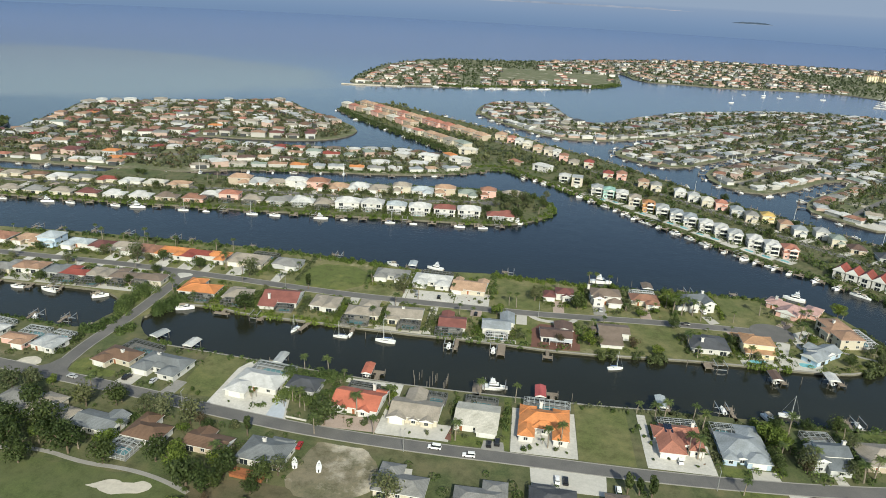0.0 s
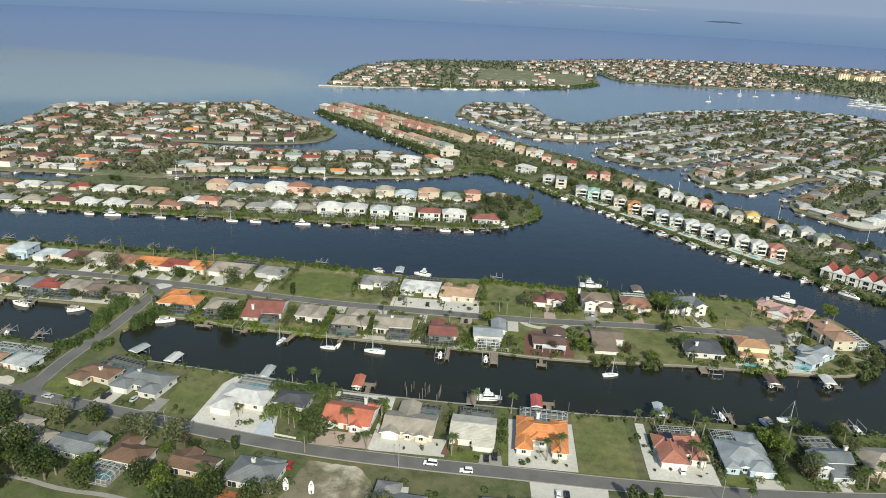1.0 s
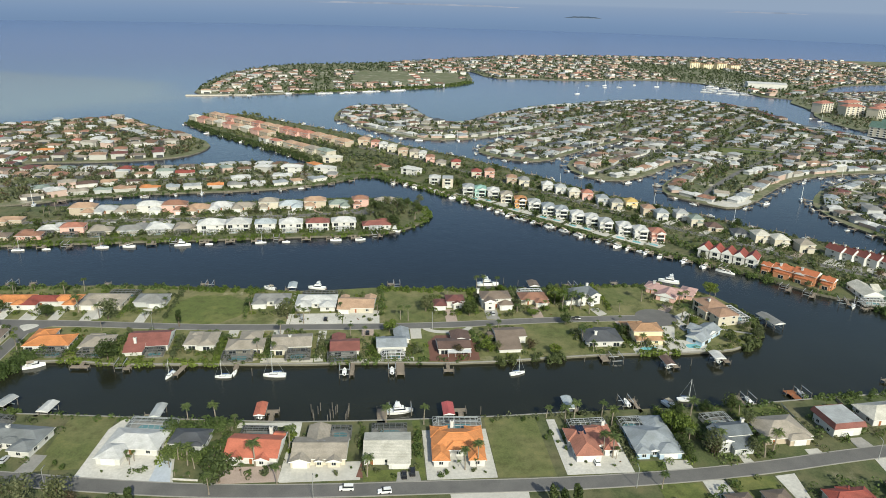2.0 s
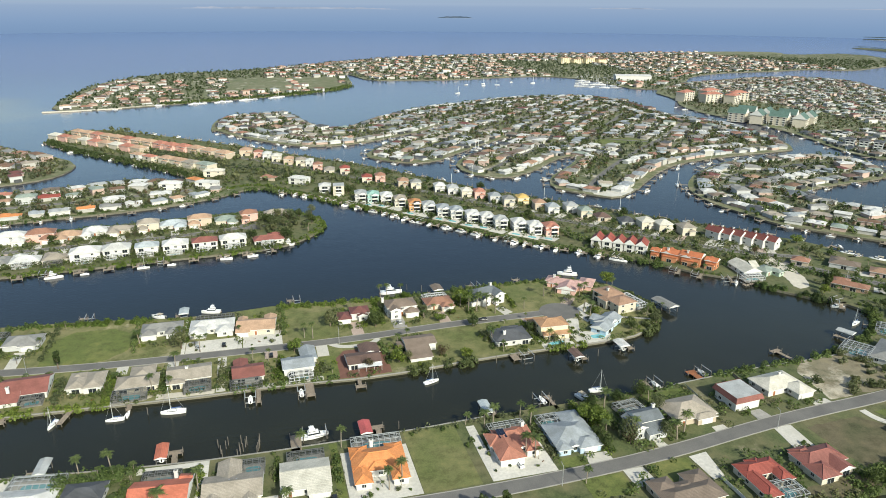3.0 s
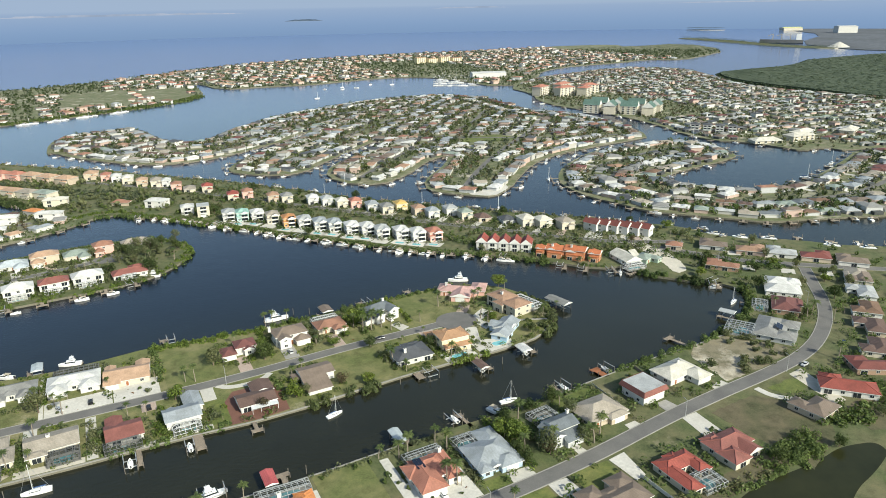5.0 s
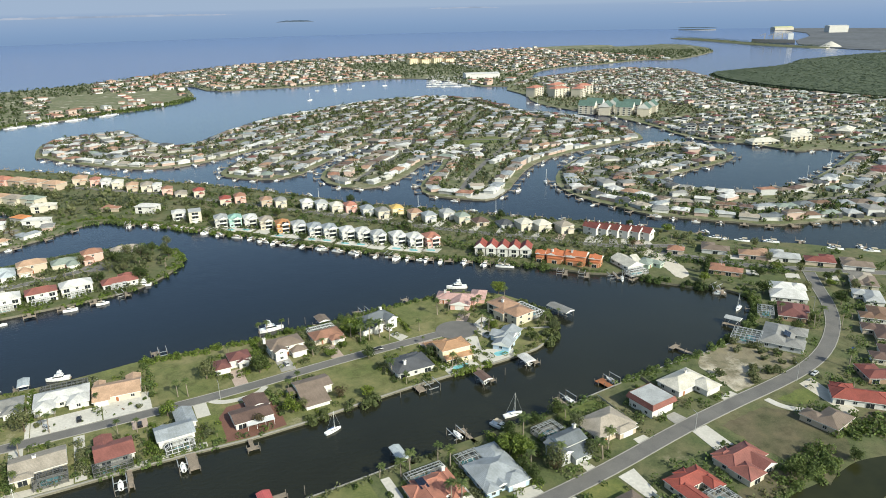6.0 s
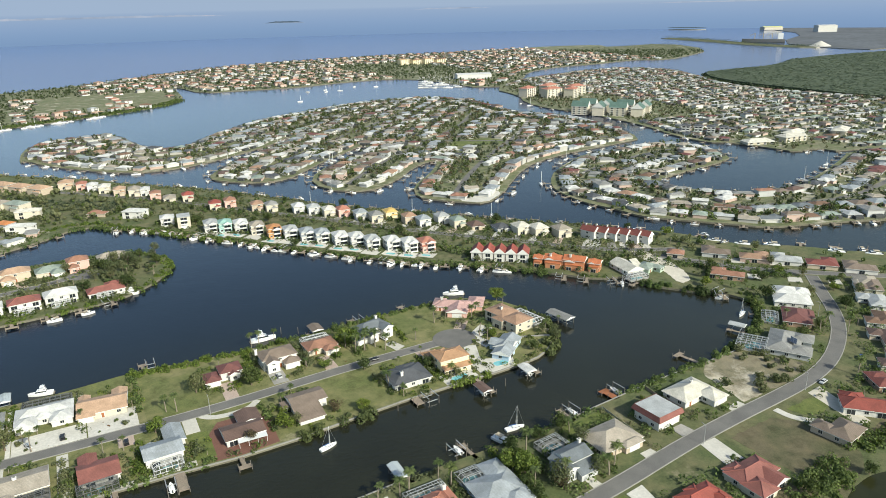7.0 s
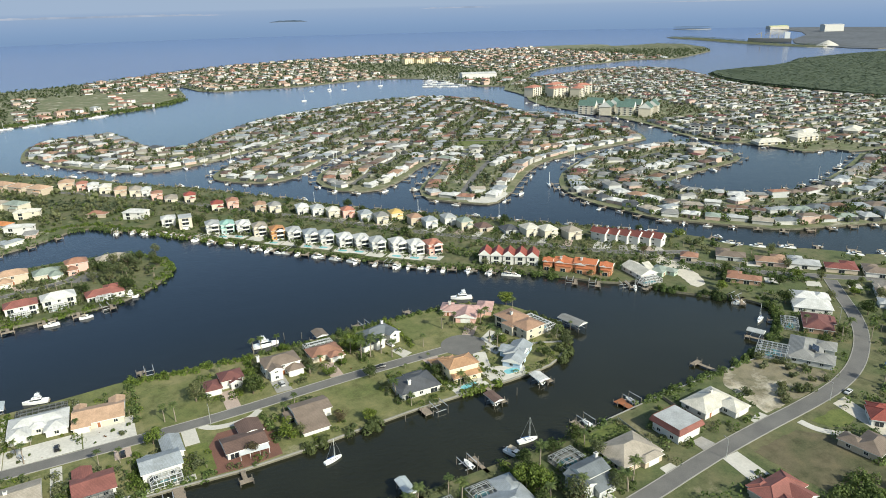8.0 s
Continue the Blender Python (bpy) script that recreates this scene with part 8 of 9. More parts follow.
thicket("shrubs_middle_south", [(-22, 271.6), (0, 271.4), (26, 270)], 3.0, 2.4, 40, LEAF, 0.45, SHORE, 12)
thicket("shrubs_south_shore", [(-130, 232), (-80, 226), (-50, 223)], 3, 2.6, 14, LEAF, 0.5, SHORE, 13)
thicket("shrubs_south_shore", [(46, 221), (72, 222), (100, 223)], 3, 2.4, 13, LEAF_GREY, 0.45, SHORE, 14)
thicket("shrubs_south_shore", [(116, 224), (152, 224), (170, 226)], 3, 2.8, 14, LEAF, 0.5, SHORE, 15)
thicket("shrubs_south_shore", [(190, 229), (216, 231), (250, 232), (280, 238), (300, 249)], 4.5, 2.6, 80, LEAF, 0.36, SHORE, 16)
thicket("shrubs_east_shore", [(303, 250), (314, 259), (318, 268), (326, 276)], 6, 3.6, 80, LEAF, 0.38, SHORE, 17)
thicket("shrubs_east_shore", [(311, 287), (304, 292), (300, 299)], 6.5, 4.4, 160, OAK_LEAF, 0.38, SHORE, 165)
thicket("shrubs_east_shore", [(296, 306), (290, 312), (287, 318)], 5, 4.0, 130, LEAF, 0.38, SHORE, 166)
thicket("shrubs_east_shore", [(272, 338), (262, 348)], 4, 2.6, 50, LEAF, 0.38, SHORE, 167)
thicket("shrubs_strip_south", STRIP_S[3:19], 4, 2.6, 14, LEAF, 0.5, SHORE, 18)
thicket("shrubs_strip_north", [(-180, 990), (-83, 900), (37, 770), (132, 662), (211, 552), (286, 470), (345, 408)], 4, 1.6, 9, LEAF_GREY, 0.6, SHORE, 19)
thicket("shrubs_strip_middle", [(330, 366), (280, 408), (228, 466), (160, 558), (96, 642), (10, 742), (-110, 862)], 18, 2.0, 9, LEAF_GREY, 0.6, "green shrubs and small trees along a street", 24)
thicket("shrubs_white_point", [(-420, 427), (-331, 433), (-159, 446), (-12, 458), (14, 464), (36, 486), (43, 505), (38, 530), (20, 548)], 6, 2.4, 30, LEAF_BRIGHT, 0.5, SHORE, 20)
thicket("shrubs_white_point", [(-420, 458), (-250, 489), (-160, 494), (-80, 501), (-10, 508)], 22, 2.4, 16, LEAF_GREY, 0.6, "green shrubs and small trees along a street", 25)
thicket("shrubs_north_west", [(-20, 622), (-54, 598), (-171, 571), (-249, 553)], 4, 2.4, 12, LEAF, 0.6, SHORE, 21)
thicket("shrubs_pond", [(197, 147), (204, 149), (212, 150), (222, 150)], 12, 4.6, 330, LEAF, 0.34, "dense green shrubs beside a pond", 26)
thicket("shrubs_pond", [(168, 143.4), (185, 144), (204, 145.4), (216, 145.4)], 2.6, 2.2, 40, LEAF, 0.36, "tall grass and shrubs on a pond bank", 161)
thicket("shrubs_pond", [(236, 158), (250, 152), (268, 154), (286, 160)], 9, 4.2, 70, LEAF, 0.5, "dense green shrubs beside a pond", 28)
thicket("shrubs_pond", [(150, 150), (172, 147), (192, 147)], 5, 2.4, 34, LEAF_GREY, 0.42, "dense green shrubs beside a pond", 29)
thicket("shrubs_beach_bank", [(-140, 1246), (-91, 1266), (31, 1317), (140, 1376), (195, 1458)], 22, 3.6, 40, LEAF, 1.0, SHORE, 27)
ribbon("ground_sand_edge", [(-312, 1190), (-266, 1195), (-217, 1206), (-170, 1228), (-122, 1250)], 7, 0.2, TOP + 0.35, SAND, "narrow pale beach along a point", "beach")


def far_trees(name, poly, per, seed, leaf, size=1.15, quads=20, rad=2.6, tall=5.0, gap=0.5, skip=None, bank=0.0):
    """Trees and bushes scattered over far land, joined."""
    rs = np.random.default_rng(seed)
    xs, ys = np.array([p[0] for p in poly]), np.array([p[1] for p in poly])
    box = (xs.max() - xs.min()) * (ys.max() - ys.min())
    n = int(box / per)
    px, py = rs.uniform(xs.min(), xs.max(), n), rs.uniform(ys.min(), ys.max(), n)
    ok = inside(poly, px, py) & (np.hypot(px, py) < 2600)
    px, py = px[ok], py[ok]
    ok = free_spots(px, py, gap)
    if skip is not None:
        ok &= ~skip(px, py)
    px, py = px[ok], py[ok]
    if bank:
        ok = np.ones(len(px), bool)
        for x, y, _ in along(poly + [poly[0]], 4.0):
            ok &= (px - x) ** 2 + (py - y) ** 2 > bank * bank
        px, py = px[ok], py[ok]
    scale = rs.uniform(0.45, 1.1, len(px))
    c = np.repeat(np.stack([px, py, np.full(len(px), TOP)], 1), quads, 0)
    k = np.repeat(scale, quads)
    d = rs.normal(size=(len(c), 3))
    d /= np.linalg.norm(d, axis=1, keepdims=True)
    c[:, :2] += d[:, :2] * (k * rad)[:, None]
    c[:, 2] += k * tall * (0.6 + 0.42 * d[:, 2])
    ob = new(name, quads_mesh(name, leaf_quads(rs, c, size, out=d), leaf))
    return tagged(ob, "many small garden trees among far houses", "trees", kind="stuff")


for name, poly, per, gap in (("fingers", L_FING, 95, 0.0), ("east", L_EAST, 100, 0.0), ("condo_side", L_CONDO, 125, 0.0), ("north_west", L_NW, 46, 0.0)):
    far_trees("trees_" + name, poly, per * 1.3, 31, FAR_LEAF, 1.1 if name == "condo_side" else 0.95, 9 if name == "condo_side" else 15, 2.2, 4.8, gap=gap, bank=7.0)
    far_trees("trees_" + name, poly, per * 1.5, 32, LEAF_GREY, 1.1 if name == "condo_side" else 0.9, 8 if name == "condo_side" else 15, 2.0, 4.2, gap=gap, bank=7.0)
    far_trees("trees_" + name, poly, per * 3.4, 47, LEAF_BROWN, 0.75, 18, 2.6, 5.6, gap=gap, bank=9.0)
far_trees("trees_fingers", L_FING, 330, 48, OAK_LEAF, 0.95, 24, 2.8, 6.6, gap=0.0, bank=9.0)
far_trees("trees_east", L_EAST, 360, 49, OAK_LEAF, 0.95, 24, 2.8, 6.6, gap=0.0, bank=9.0)
FIELD = lambda px, py: (px > -45) & (px < 185) & (py > 1400) & (py < 1640)
far_trees("trees_beach", L_BEACH, 210, 33, FAR_LEAF, 1.5, 7, 2.2, 4.6, skip=FIELD)
far_trees("trees_beach", L_BEACH, 420, 34, OAK_LEAF, 1.5, 7, 2.4, 5.6, skip=FIELD)
far_trees("trees_strip_far", [(-249, 932), (-232, 992), (-182, 1000), (-19, 841), (60, 745), (20, 640), (-59, 680)], 230, 35, LEAF_GREY)
far_trees("trees_strip_near", [(60, 585), (150, 495), (235, 395), (300, 335), (395, 345), (330, 410), (200, 560), (90, 690)], 110, 39, LEAF, 0.5, 44, 1.9, 4.2, 0.6)
far_trees("trees_strip_near", [(60, 585), (150, 495), (235, 395), (300, 335), (395, 345), (330, 410), (200, 560), (90, 690)], 130, 40, LEAF_GREY, 0.5, 44, 1.9, 4.2, 0.6)
far_trees("trees_white_point", [(-420, 436), (-160, 452), (10, 470), (38, 500), (15, 540), (-240, 520), (-420, 470)], 110, 41, LEAF_GREY, 0.7, 32, 1.8, 4.0, 0.6)
far_trees("trees_cross", [(318, 285), (345, 345), (430, 290), (480, 200), (420, 215), (360, 262)], 130, 42, LEAF, 0.45, 44, 1.8, 4.0, 0.6)
far_trees("trees_strip_left", [(-120, 790), (-30, 650), (20, 625), (70, 570), (90, 690), (-20, 835)], 120, 43, LEAF_GREY, 0.7, 32, 1.8, 4.2, 0.6)
far_trees("trees_strip_left", [(-120, 790), (-30, 650), (20, 625), (70, 570), (90, 690), (-20, 835)], 260, 44, LEAF, 0.7, 32, 1.8, 4.2, 0.6)
far_trees("trees_white_tip", [(-35, 470), (38, 490), (36, 525), (12, 546), (-35, 540)], 170, 45, LEAF_GREY, 0.5, 50, 2.0, 5.0, 0.6)
thicket("shrubs_strip_bank_west", [(-60, 618), (-29, 637), (-3, 648), (21, 618), (37, 599), (66, 560), (90, 535)], 6, 2.4, 40, LEAF_BRIGHT, 0.5, SHORE, 155)
thicket("shrubs_strip_bank_far", [(-242, 925), (-212, 872), (-156, 808), (-121, 766), (-88, 728), (-64, 698), (-56, 676)], 11, 3.2, 60, OAK_LEAF, 0.7, SHORE, 159)
thicket("shrubs_strip_court_far", [(-226, 950), (-190, 905), (-140, 850), (-90, 800), (-40, 745), (0, 705), (40, 668)], 26, 2.4, 36, FAR_LEAF, 0.7, "green shrubs and small trees along a street", 160)
far_trees("trees_islet", L_ISLET, 20, 36, MANGROVE, 1.6, 18, 3, 5)
far_trees("trees_south_far", [(-900, 0), (-300, 60), (-300, 240), (-900, 250)], 130, 37, LEAF)
far_trees("trees_south_east", [(320, -40), (760, 40), (560, 190), (445, 262), (400, 235), (330, 150)], 170, 38, LEAF)


def canopy(name, poly, count, size, tall, seed):
    rs = np.random.default_rng(seed)
    xs, ys = np.array([p[0] for p in poly]), np.array([p[1] for p in poly])
    px, py = rs.uniform(xs.min(), xs.max(), count), rs.uniform(ys.min(), ys.max(), count)
    ok = inside(poly, px, py)
    px, py = px[ok], py[ok]
    wave = np.sin(px * 0.05 + 2 * np.sin(py * 0.021)) * np.cos(py * 0.043 + np.sin(px * 0.017))
    c = np.stack([px, py, TOP + tall * (0.88 + 0.03 * wave) * rs.uniform(0.975, 1.0, len(px))], 1)
    q = leaf_quads(rs, c, size, 0.4, 0.3)
    q[:, :, 2] = c[:, None, 2] + (q[:, :, 2] - c[:, None, 2]) * 0.14
    ob = new(name, quads_mesh(name, q, FOREST))
    return tagged(ob, "wide unbroken mangrove canopy", "mangrove", kind="stuff")


canopy("mangrove_forest", L_MANG, 42000, 2.6, 6.6, 51)
thicket("shrubs_mangrove_rim", MANGROVES + MANGROVES[:1], 16, 6.5, 4, FOREST, 1.8, "dense mangrove edge along the water", 156)
canopy("mangrove_spit", L_SPIT, 3000, 3.5, 7.0, 52)
canopy("mangrove_far_islet", L_FISLET, 1500, 4.0, 12.0, 54)
canopy("mangrove_point", [(1560, 1560), (1937, 1733), (2118, 2120), (1800, 2090), (1600, 2150), (1500, 1700)], 3500, 3.0, 2.6, 53)


def garden(name, x0, x1, y0, y1, per_house, leaf, size, seed, tall=1.5, lump=(0.5, 1.2), label="low garden shrubs planted round houses"):
    """Shrubs round the houses of one stretch, too many to count."""
    rs = np.random.default_rng(seed)
    lumps = []
    for bx, by, br in HOUSES:
        if x0 < bx < x1 and y0 < by < y1:
            n = rs.poisson(per_house)
            a = rs.uniform(0, 2 * np.pi, n)
            r = br * rs.uniform(1.02, 1.6, n)
            for k in range(n):
                px, py = bx + r[k] * math.cos(a[k]), by + r[k] * math.sin(a[k])
                if not keep_clear(px, py):
                    lumps.append((px, py, rs.uniform(*lump)))
    lumps = np.array(lumps)
    ok = np.ones(len(lumps), bool)
    for line, w in ROADS:
        for px, py, _ in along(line, 2.5):
            ok &= np.hypot(lumps[:, 0] - px, lumps[:, 1] - py) > w / 2 + 1.0
    dry = np.zeros(len(lumps), bool)
    for poly in (L_SOUTH, L_MIDDLE, L_STRIP, L_WHITE, L_NW):
        dry |= inside(poly, lumps[:, 0], lumps[:, 1])
    lumps = lumps[ok & dry]
    q = int(46 * (0.3 / size) ** 1.2)
    c = np.repeat(lumps, q, 0)
    d = rs.normal(size=(len(c), 3))
    d /= np.linalg.norm(d, axis=1, keepdims=True)
    p = np.empty((len(c), 3))
    p[:, 0] = c[:, 0] + d[:, 0] * c[:, 2] * 1.3
    p[:, 1] = c[:, 1] + d[:, 1] * c[:, 2] * 1.3
    p[:, 2] = TOP + 0.1 + np.abs(d[:, 2]) * c[:, 2] * tall
    ob = new(name, quads_mesh(name, leaf_quads(rs, p, size, out=d), leaf))
    return tagged(ob, label, "shrubs", kind="stuff")


garden("garden_shrubs_south", -320, 460, 100, 330, 7, LEAF, 0.26, 61, 1.5, (0.6, 1.5))
garden("garden_shrubs_south", -320, 460, 100, 350, 4, LEAF_GREY, 0.26, 62, 1.3, (0.6, 1.3))
garden("garden_shrubs_middle", -320, 250, 268, 365, 12, LEAF_BRIGHT, 0.27, 63, 1.4)
garden("garden_shrubs_south", 100, 460, 100, 240, 12, LEAF, 0.42, 70, 2.0, (0.8, 1.9))
garden("garden_shrubs_middle", -320, 250, 268, 365, 11, LEAF, 0.30, 68, 1.6, (0.6, 1.6))
garden("garden_shrubs_middle", -320, 250, 268, 365, 9, LEAF_GREY, 0.34, 69, 1.6, (0.6, 1.5))
garden("garden_shrubs_strip", -260, 400, 366, 1000, 5, LEAF, 0.5, 64, 1.5, (0.8, 1.8))
garden("garden_shrubs_strip", -260, 400, 366, 1000, 5, LEAF_GREY, 0.5, 66, 1.5, (0.8, 1.8))
garden("garden_shrubs_white_point", -440, 60, 420, 560, 20, LEAF_GREY, 0.55, 65, 1.8, (0.9, 2.1))
garden("garden_shrubs_white_point", -440, 60, 420, 560, 10, LEAF_BRIGHT, 0.5, 67, 1.6, (0.9, 1.8))

thicket("shrubs_wild_garden", [(-79, 213), (-73, 218.5), (-64, 220.5), (-55, 221)], 7, 6.2, 300, LEAF, 0.32, "dense tropical garden round a dark-roofed house", 162)
thicket("shrubs_wild_garden", [(-75, 204.5), (-69, 201.4), (-60, 200.6), (-56.5, 206), (-55.5, 214)], 5.5, 4.8, 220, LEAF, 0.32, "dense tropical garden round a dark-roofed house", 163)
thicket("shrubs_white_court", [(-83.5, 195.4), (-80, 195.6), (-76.5, 197.6)], 2.4, 2.0, 60, LEAF, 0.3, "small shrub bed in a white court", 164)

# hedges between lots
HEDGE = "clipped and wild green hedge between two lots"
for k, (x, y0, y1, h) in enumerate(((16.8, 198, 216, 2.8), (96, 192, 216, 2.6), (117.5, 187, 222, 4.0), (149, 190, 222, 3.0), (-55, 192, 222, 4.0), (-77, 198, 224, 2.4), (-4.5, 204, 220, 2.2), (172, 198, 226, 2.0), (-31, 200, 220, 2.0))):
    thicket("hedge_south", [(x, y0), (x + 0.4, (y0 + y1) / 2), (x, y1)], 1.8, h, 22, (LEAF, LEAF_GREY, LEAF_BRIGHT)[k % 3], 0.32, HEDGE, 80 + k, 0.5, TOP - 0.1)
for k, (x, y0, y1, h) in enumerate(((-141, 282, 300, 4.0), (-119.5, 279, 300, 4.8), (-92, 276, 298, 4.0), (-71.5, 275, 298, 4.0), (-49, 274, 297, 3.4), (-25, 274, 297, 3.8), (0, 274, 297, 3.6), (51, 280, 300, 2.6), (103, 280, 300, 1.8), (128, 279, 305, 2.2))):
    thicket("hedge_middle", [(x, y0), (x - 0.5, (y0 + y1) / 2), (x, y1)], 3.2, h, 34, (LEAF_BRIGHT, LEAF, LEAF_GREY)[k % 3], 0.34, HEDGE, 100 + k, 0.5, TOP - 0.1)
for k, (x, y0, y1, h) in enumerate(((-68, 320, 352, 3.0), (-43.5, 324, 352, 2.6), (-18.5, 326, 354, 2.4), (4, 322, 356, 3.6), (55, 318, 352, 3.0), (79, 320, 354, 3.2), (104, 320, 358, 4.4), (130, 322, 360, 2.6), (-108, 320, 360, 2.4), (-131, 322, 360, 2.6))):
    thicket("hedge_north", [(x, y0), (x + 0.5, (y0 + y1) / 2), (x, y1)], 2.2, h, 22, (LEAF, LEAF_BRIGHT, LEAF_GREY)[k % 3], 0.36, HEDGE, 120 + k, 0.5, TOP - 0.1)
thicket("shrubs_strip_front", [(60, 612), (110, 568), (150, 515), (200, 462), (232, 420), (262, 385)], 9, 1.6, 16, LEAF_BRIGHT, 0.5, "green shrubs between tall houses", 140)
thicket("shrubs_strip_back", [(84, 690), (140, 622), (190, 552), (240, 492), (290, 420), (320, 380)], 9, 1.8, 16, LEAF_GREY, 0.5, "green shrubs between tall houses", 141)
thicket("shrubs_strip_low", [(215, 430), (240, 405), (285, 365), (330, 350)], 14, 3.6, 34, LEAF_GREY, 0.5, "green shrubs and small trees behind townhouses", 142)
thicket("shrubs_white_back", [(-240, 526), (-160, 532), (-60, 547), (20, 548)], 6, 3.0, 22, LEAF, 0.5, SHORE, 143)

thicket("shrubs_strip_wide", [(330, 366), (290, 398), (262, 434), (228, 470), (196, 512), (160, 562), (128, 604), (96, 647), (60, 690)], 30, 2.0, 26, LEAF_GREY, 0.55, "green shrubs and small trees along a street", 150)
thicket("shrubs_strip_shore", STRIP_N[8:22], 10, 1.8, 18, LEAF_GREY, 0.6, SHORE, 151)
thicket("shrubs_strip_bank", STRIP_S[3:19], 8, 2.0, 18, LEAF, 0.5, SHORE, 152)
thicket("shrubs_cross", [(300, 345), (330, 330), (350, 305), (372, 282)], 14, 3.2, 40, LEAF, 0.5, "green shrubs and small trees along a street", 153)
far_trees("trees_east_shore", [(378, 455), (386, 424), (402, 404), (422, 382), (444, 355), (474, 344), (525, 330), (540, 360), (470, 385), (430, 420), (405, 470)], 60, 46, LEAF, 0.75, 30, 1.9, 4.6, 0.4)
thicket("shrubs_causeway_verge", [(-183.5, 216), (-183, 226), (-183, 236)], 3.5, 3.4, 60, OAK_LEAF, 0.42, "dark shrubs and small palms beside a road", 154)

for k, (x, y, sz) in enumerate(((-38, 313.5, 0.5), (-34, 317, 0.6), (-30, 313, 0.4), (-24, 314, 0.5), (-40.5, 319, 0.7), (-12, 313, 0.6), (-8, 316, 0.8), (-5, 318.5, 0.7), (-2, 314, 0.8), (1, 320, 0.8), (-10, 320, 0.5), (-95, 195, 0.5), (-91, 200, 0.4), (-85, 192, 0.35),
                                   (23, 188, 0.55), (29, 190, 0.5), (36, 188, 0.55), (40, 187, 0.5), (21.5, 194, 0.45), (72, 189, 0.5), (78, 191, 0.6), (88, 188, 0.6), (91, 190, 0.7), (93, 196, 0.7), (-38, 190, 0.9), (-36, 194, 0.6), (-47, 193, 0.8), (-20, 188, 0.7), (-13, 189, 0.6), (-8, 192, 0.6))):
    plant(("greybush", "bush", "redbush", "bush")[k % 4], x, y, sz, TOP - 0.18)
for x, y, sz in ((-39, 321, 0.7), (2, 324, 0.7), (-17.5, 325, 0.8), (-46, 190, 0.7), (-54, 215, 0.7), (-58, 203, 0.6), (-76, 214, 0.55), (-60, 219, 0.65), (-69, 201, 0.55), (-73, 219, 0.6), (31, 191, 0.42), (37.5, 190.5, 0.42), (90, 192, 0.6), (-88, 201, 0.55), (-85.5, 200.5, 0.6), (-86.5, 198.5, 0.45), (112, 331, 0.9), (108, 336, 0.9), (101, 332, 1.0), (103, 341, 0.9), (124, 333, 0.8), (60, 355, 1.0), (64, 356, 1.0), (72, 357, 0.9), (208, 300, 0.6), (196, 335, 0.8), (160, 336, 0.9), (176, 332, 0.9)):
    plant("palm", x, y, sz)

# ---- docks, boats, cars and street furniture ----
dock(-40.6, 223.5, 0, 6, 2, 5, "coral", label="wooden dock with an orange-red roofed boat slip", slip=(-4.4, 5.3, 1.7, 4.2))
dock(35.6, 221.8, 0, 5, 2, 5, "pink_red", label="wooden dock with a red roofed boat slip", slip=(-5.2, 3.6, 1.8, 4.0))
dock(84.2, 223, 0, 6, 1.6, 0, "pale_blue", label="dock with a pale metal roofed boat slip", slip=(-3.2, 4.4, 1.6, 4.2))
dock(111, 223.5, 4, 7, 1.6, 3, None, True, label="dock with an open steel boat lift", slip=(-4.0, 6.4, 2.2, 3.6))
dock(-90, 227, -3, 4, 2.4, 0, "light_grey", label="dock with a flat grey roofed slip", slip=(4.6, 3.2, 1.6, 4.2))
dock(-133, 233, -10, 4, 1.6, 3, "white", label="dock with a white roofed boat slip")
dock(-152, 238, -20, 5, 1.6, 3, "light_grey", label="dock with a pale roofed boat slip")
dock(3.5, 221.5, 0, 9, 4, 0, None, True, label="broad dock with a boat lift", slip=(7.5, 7.6, 4.5, 2.6))
dock(184, 229, 5, 5, 3.2, 5, None, True, RED_WOOD, "broad red-stained wooden dock with a lift")
dock(158, 225, 5, 6, 2, 3, None, True, label="small wooden dock with a boat lift")
dock(238, 233, 12, 9, 1.8, 6, None, False, label="long weathered wooden dock on piles")
dock(109.6, 272.5, 183, 6.5, 3.6, 0, None, True, label="wooden dock with an empty boat lift", slip=(-5.4, 4.6, 2.4, 3.6))
dock(141, 273.8, 182, 13, 1.8, 3, "umber", label="wooden dock with a brown roofed boat slip", slip=(3.8, 12.6, 1.9, 3.6))
dock(168.4, 273.8, 180, 9, 1.8, 3, "white", label="dock with a white roofed boat slip", slip=(4.4, 8.6, 2.2, 3.2))
dock(12.2, 270, 180, 12, 3.6, 0, None, True, label="wooden dock with a boat lift", slip=(3.8, 8.4, 1.6, 3.2))
dock(-9.6, 270, 180, 11.5, 1.8, 0, None, True, label="wooden dock with a boat lift", slip=(3.4, 8.4, 2.2, 3.8))
dock(34.2, 268, 180, 6, 1.6, 4.6, label="weathered small wooden dock")
dock(-131, 275.5, 176, 3, 1.8, 8, label="low wide wooden dock")
dock(-110, 273, 180, 3, 1.6, 3, None, True, label="small dock with a boat lift")
dock(-84.6, 272.5, 166, 11, 2.2, 0, label="weathered wooden dock running out at a slant")
dock(-62, 271, 180, 5, 1.8, 0, label="weathered narrow wooden dock")
dock(89.6, 353, 2, 4, 1.8, 0, "taupe", label="dock with a brown roofed boat slip", slip=(4.4, 3.6, 2.6, 3.8))
dock(146, 357.5, 6, 4, 1.6, 4, label="weathered small wooden dock")
dock(10, 360, 0, 3.5, 1.6, 4, None, True, label="wooden dock with a boat lift")
dock(-50, 355, 0, 5, 1.8, 0, "pale_blue", label="dock with a pale roofed boat slip")
dock(-98, 363, 0, 3, 1.6, 4, None, True, label="wooden dock with a boat lift")
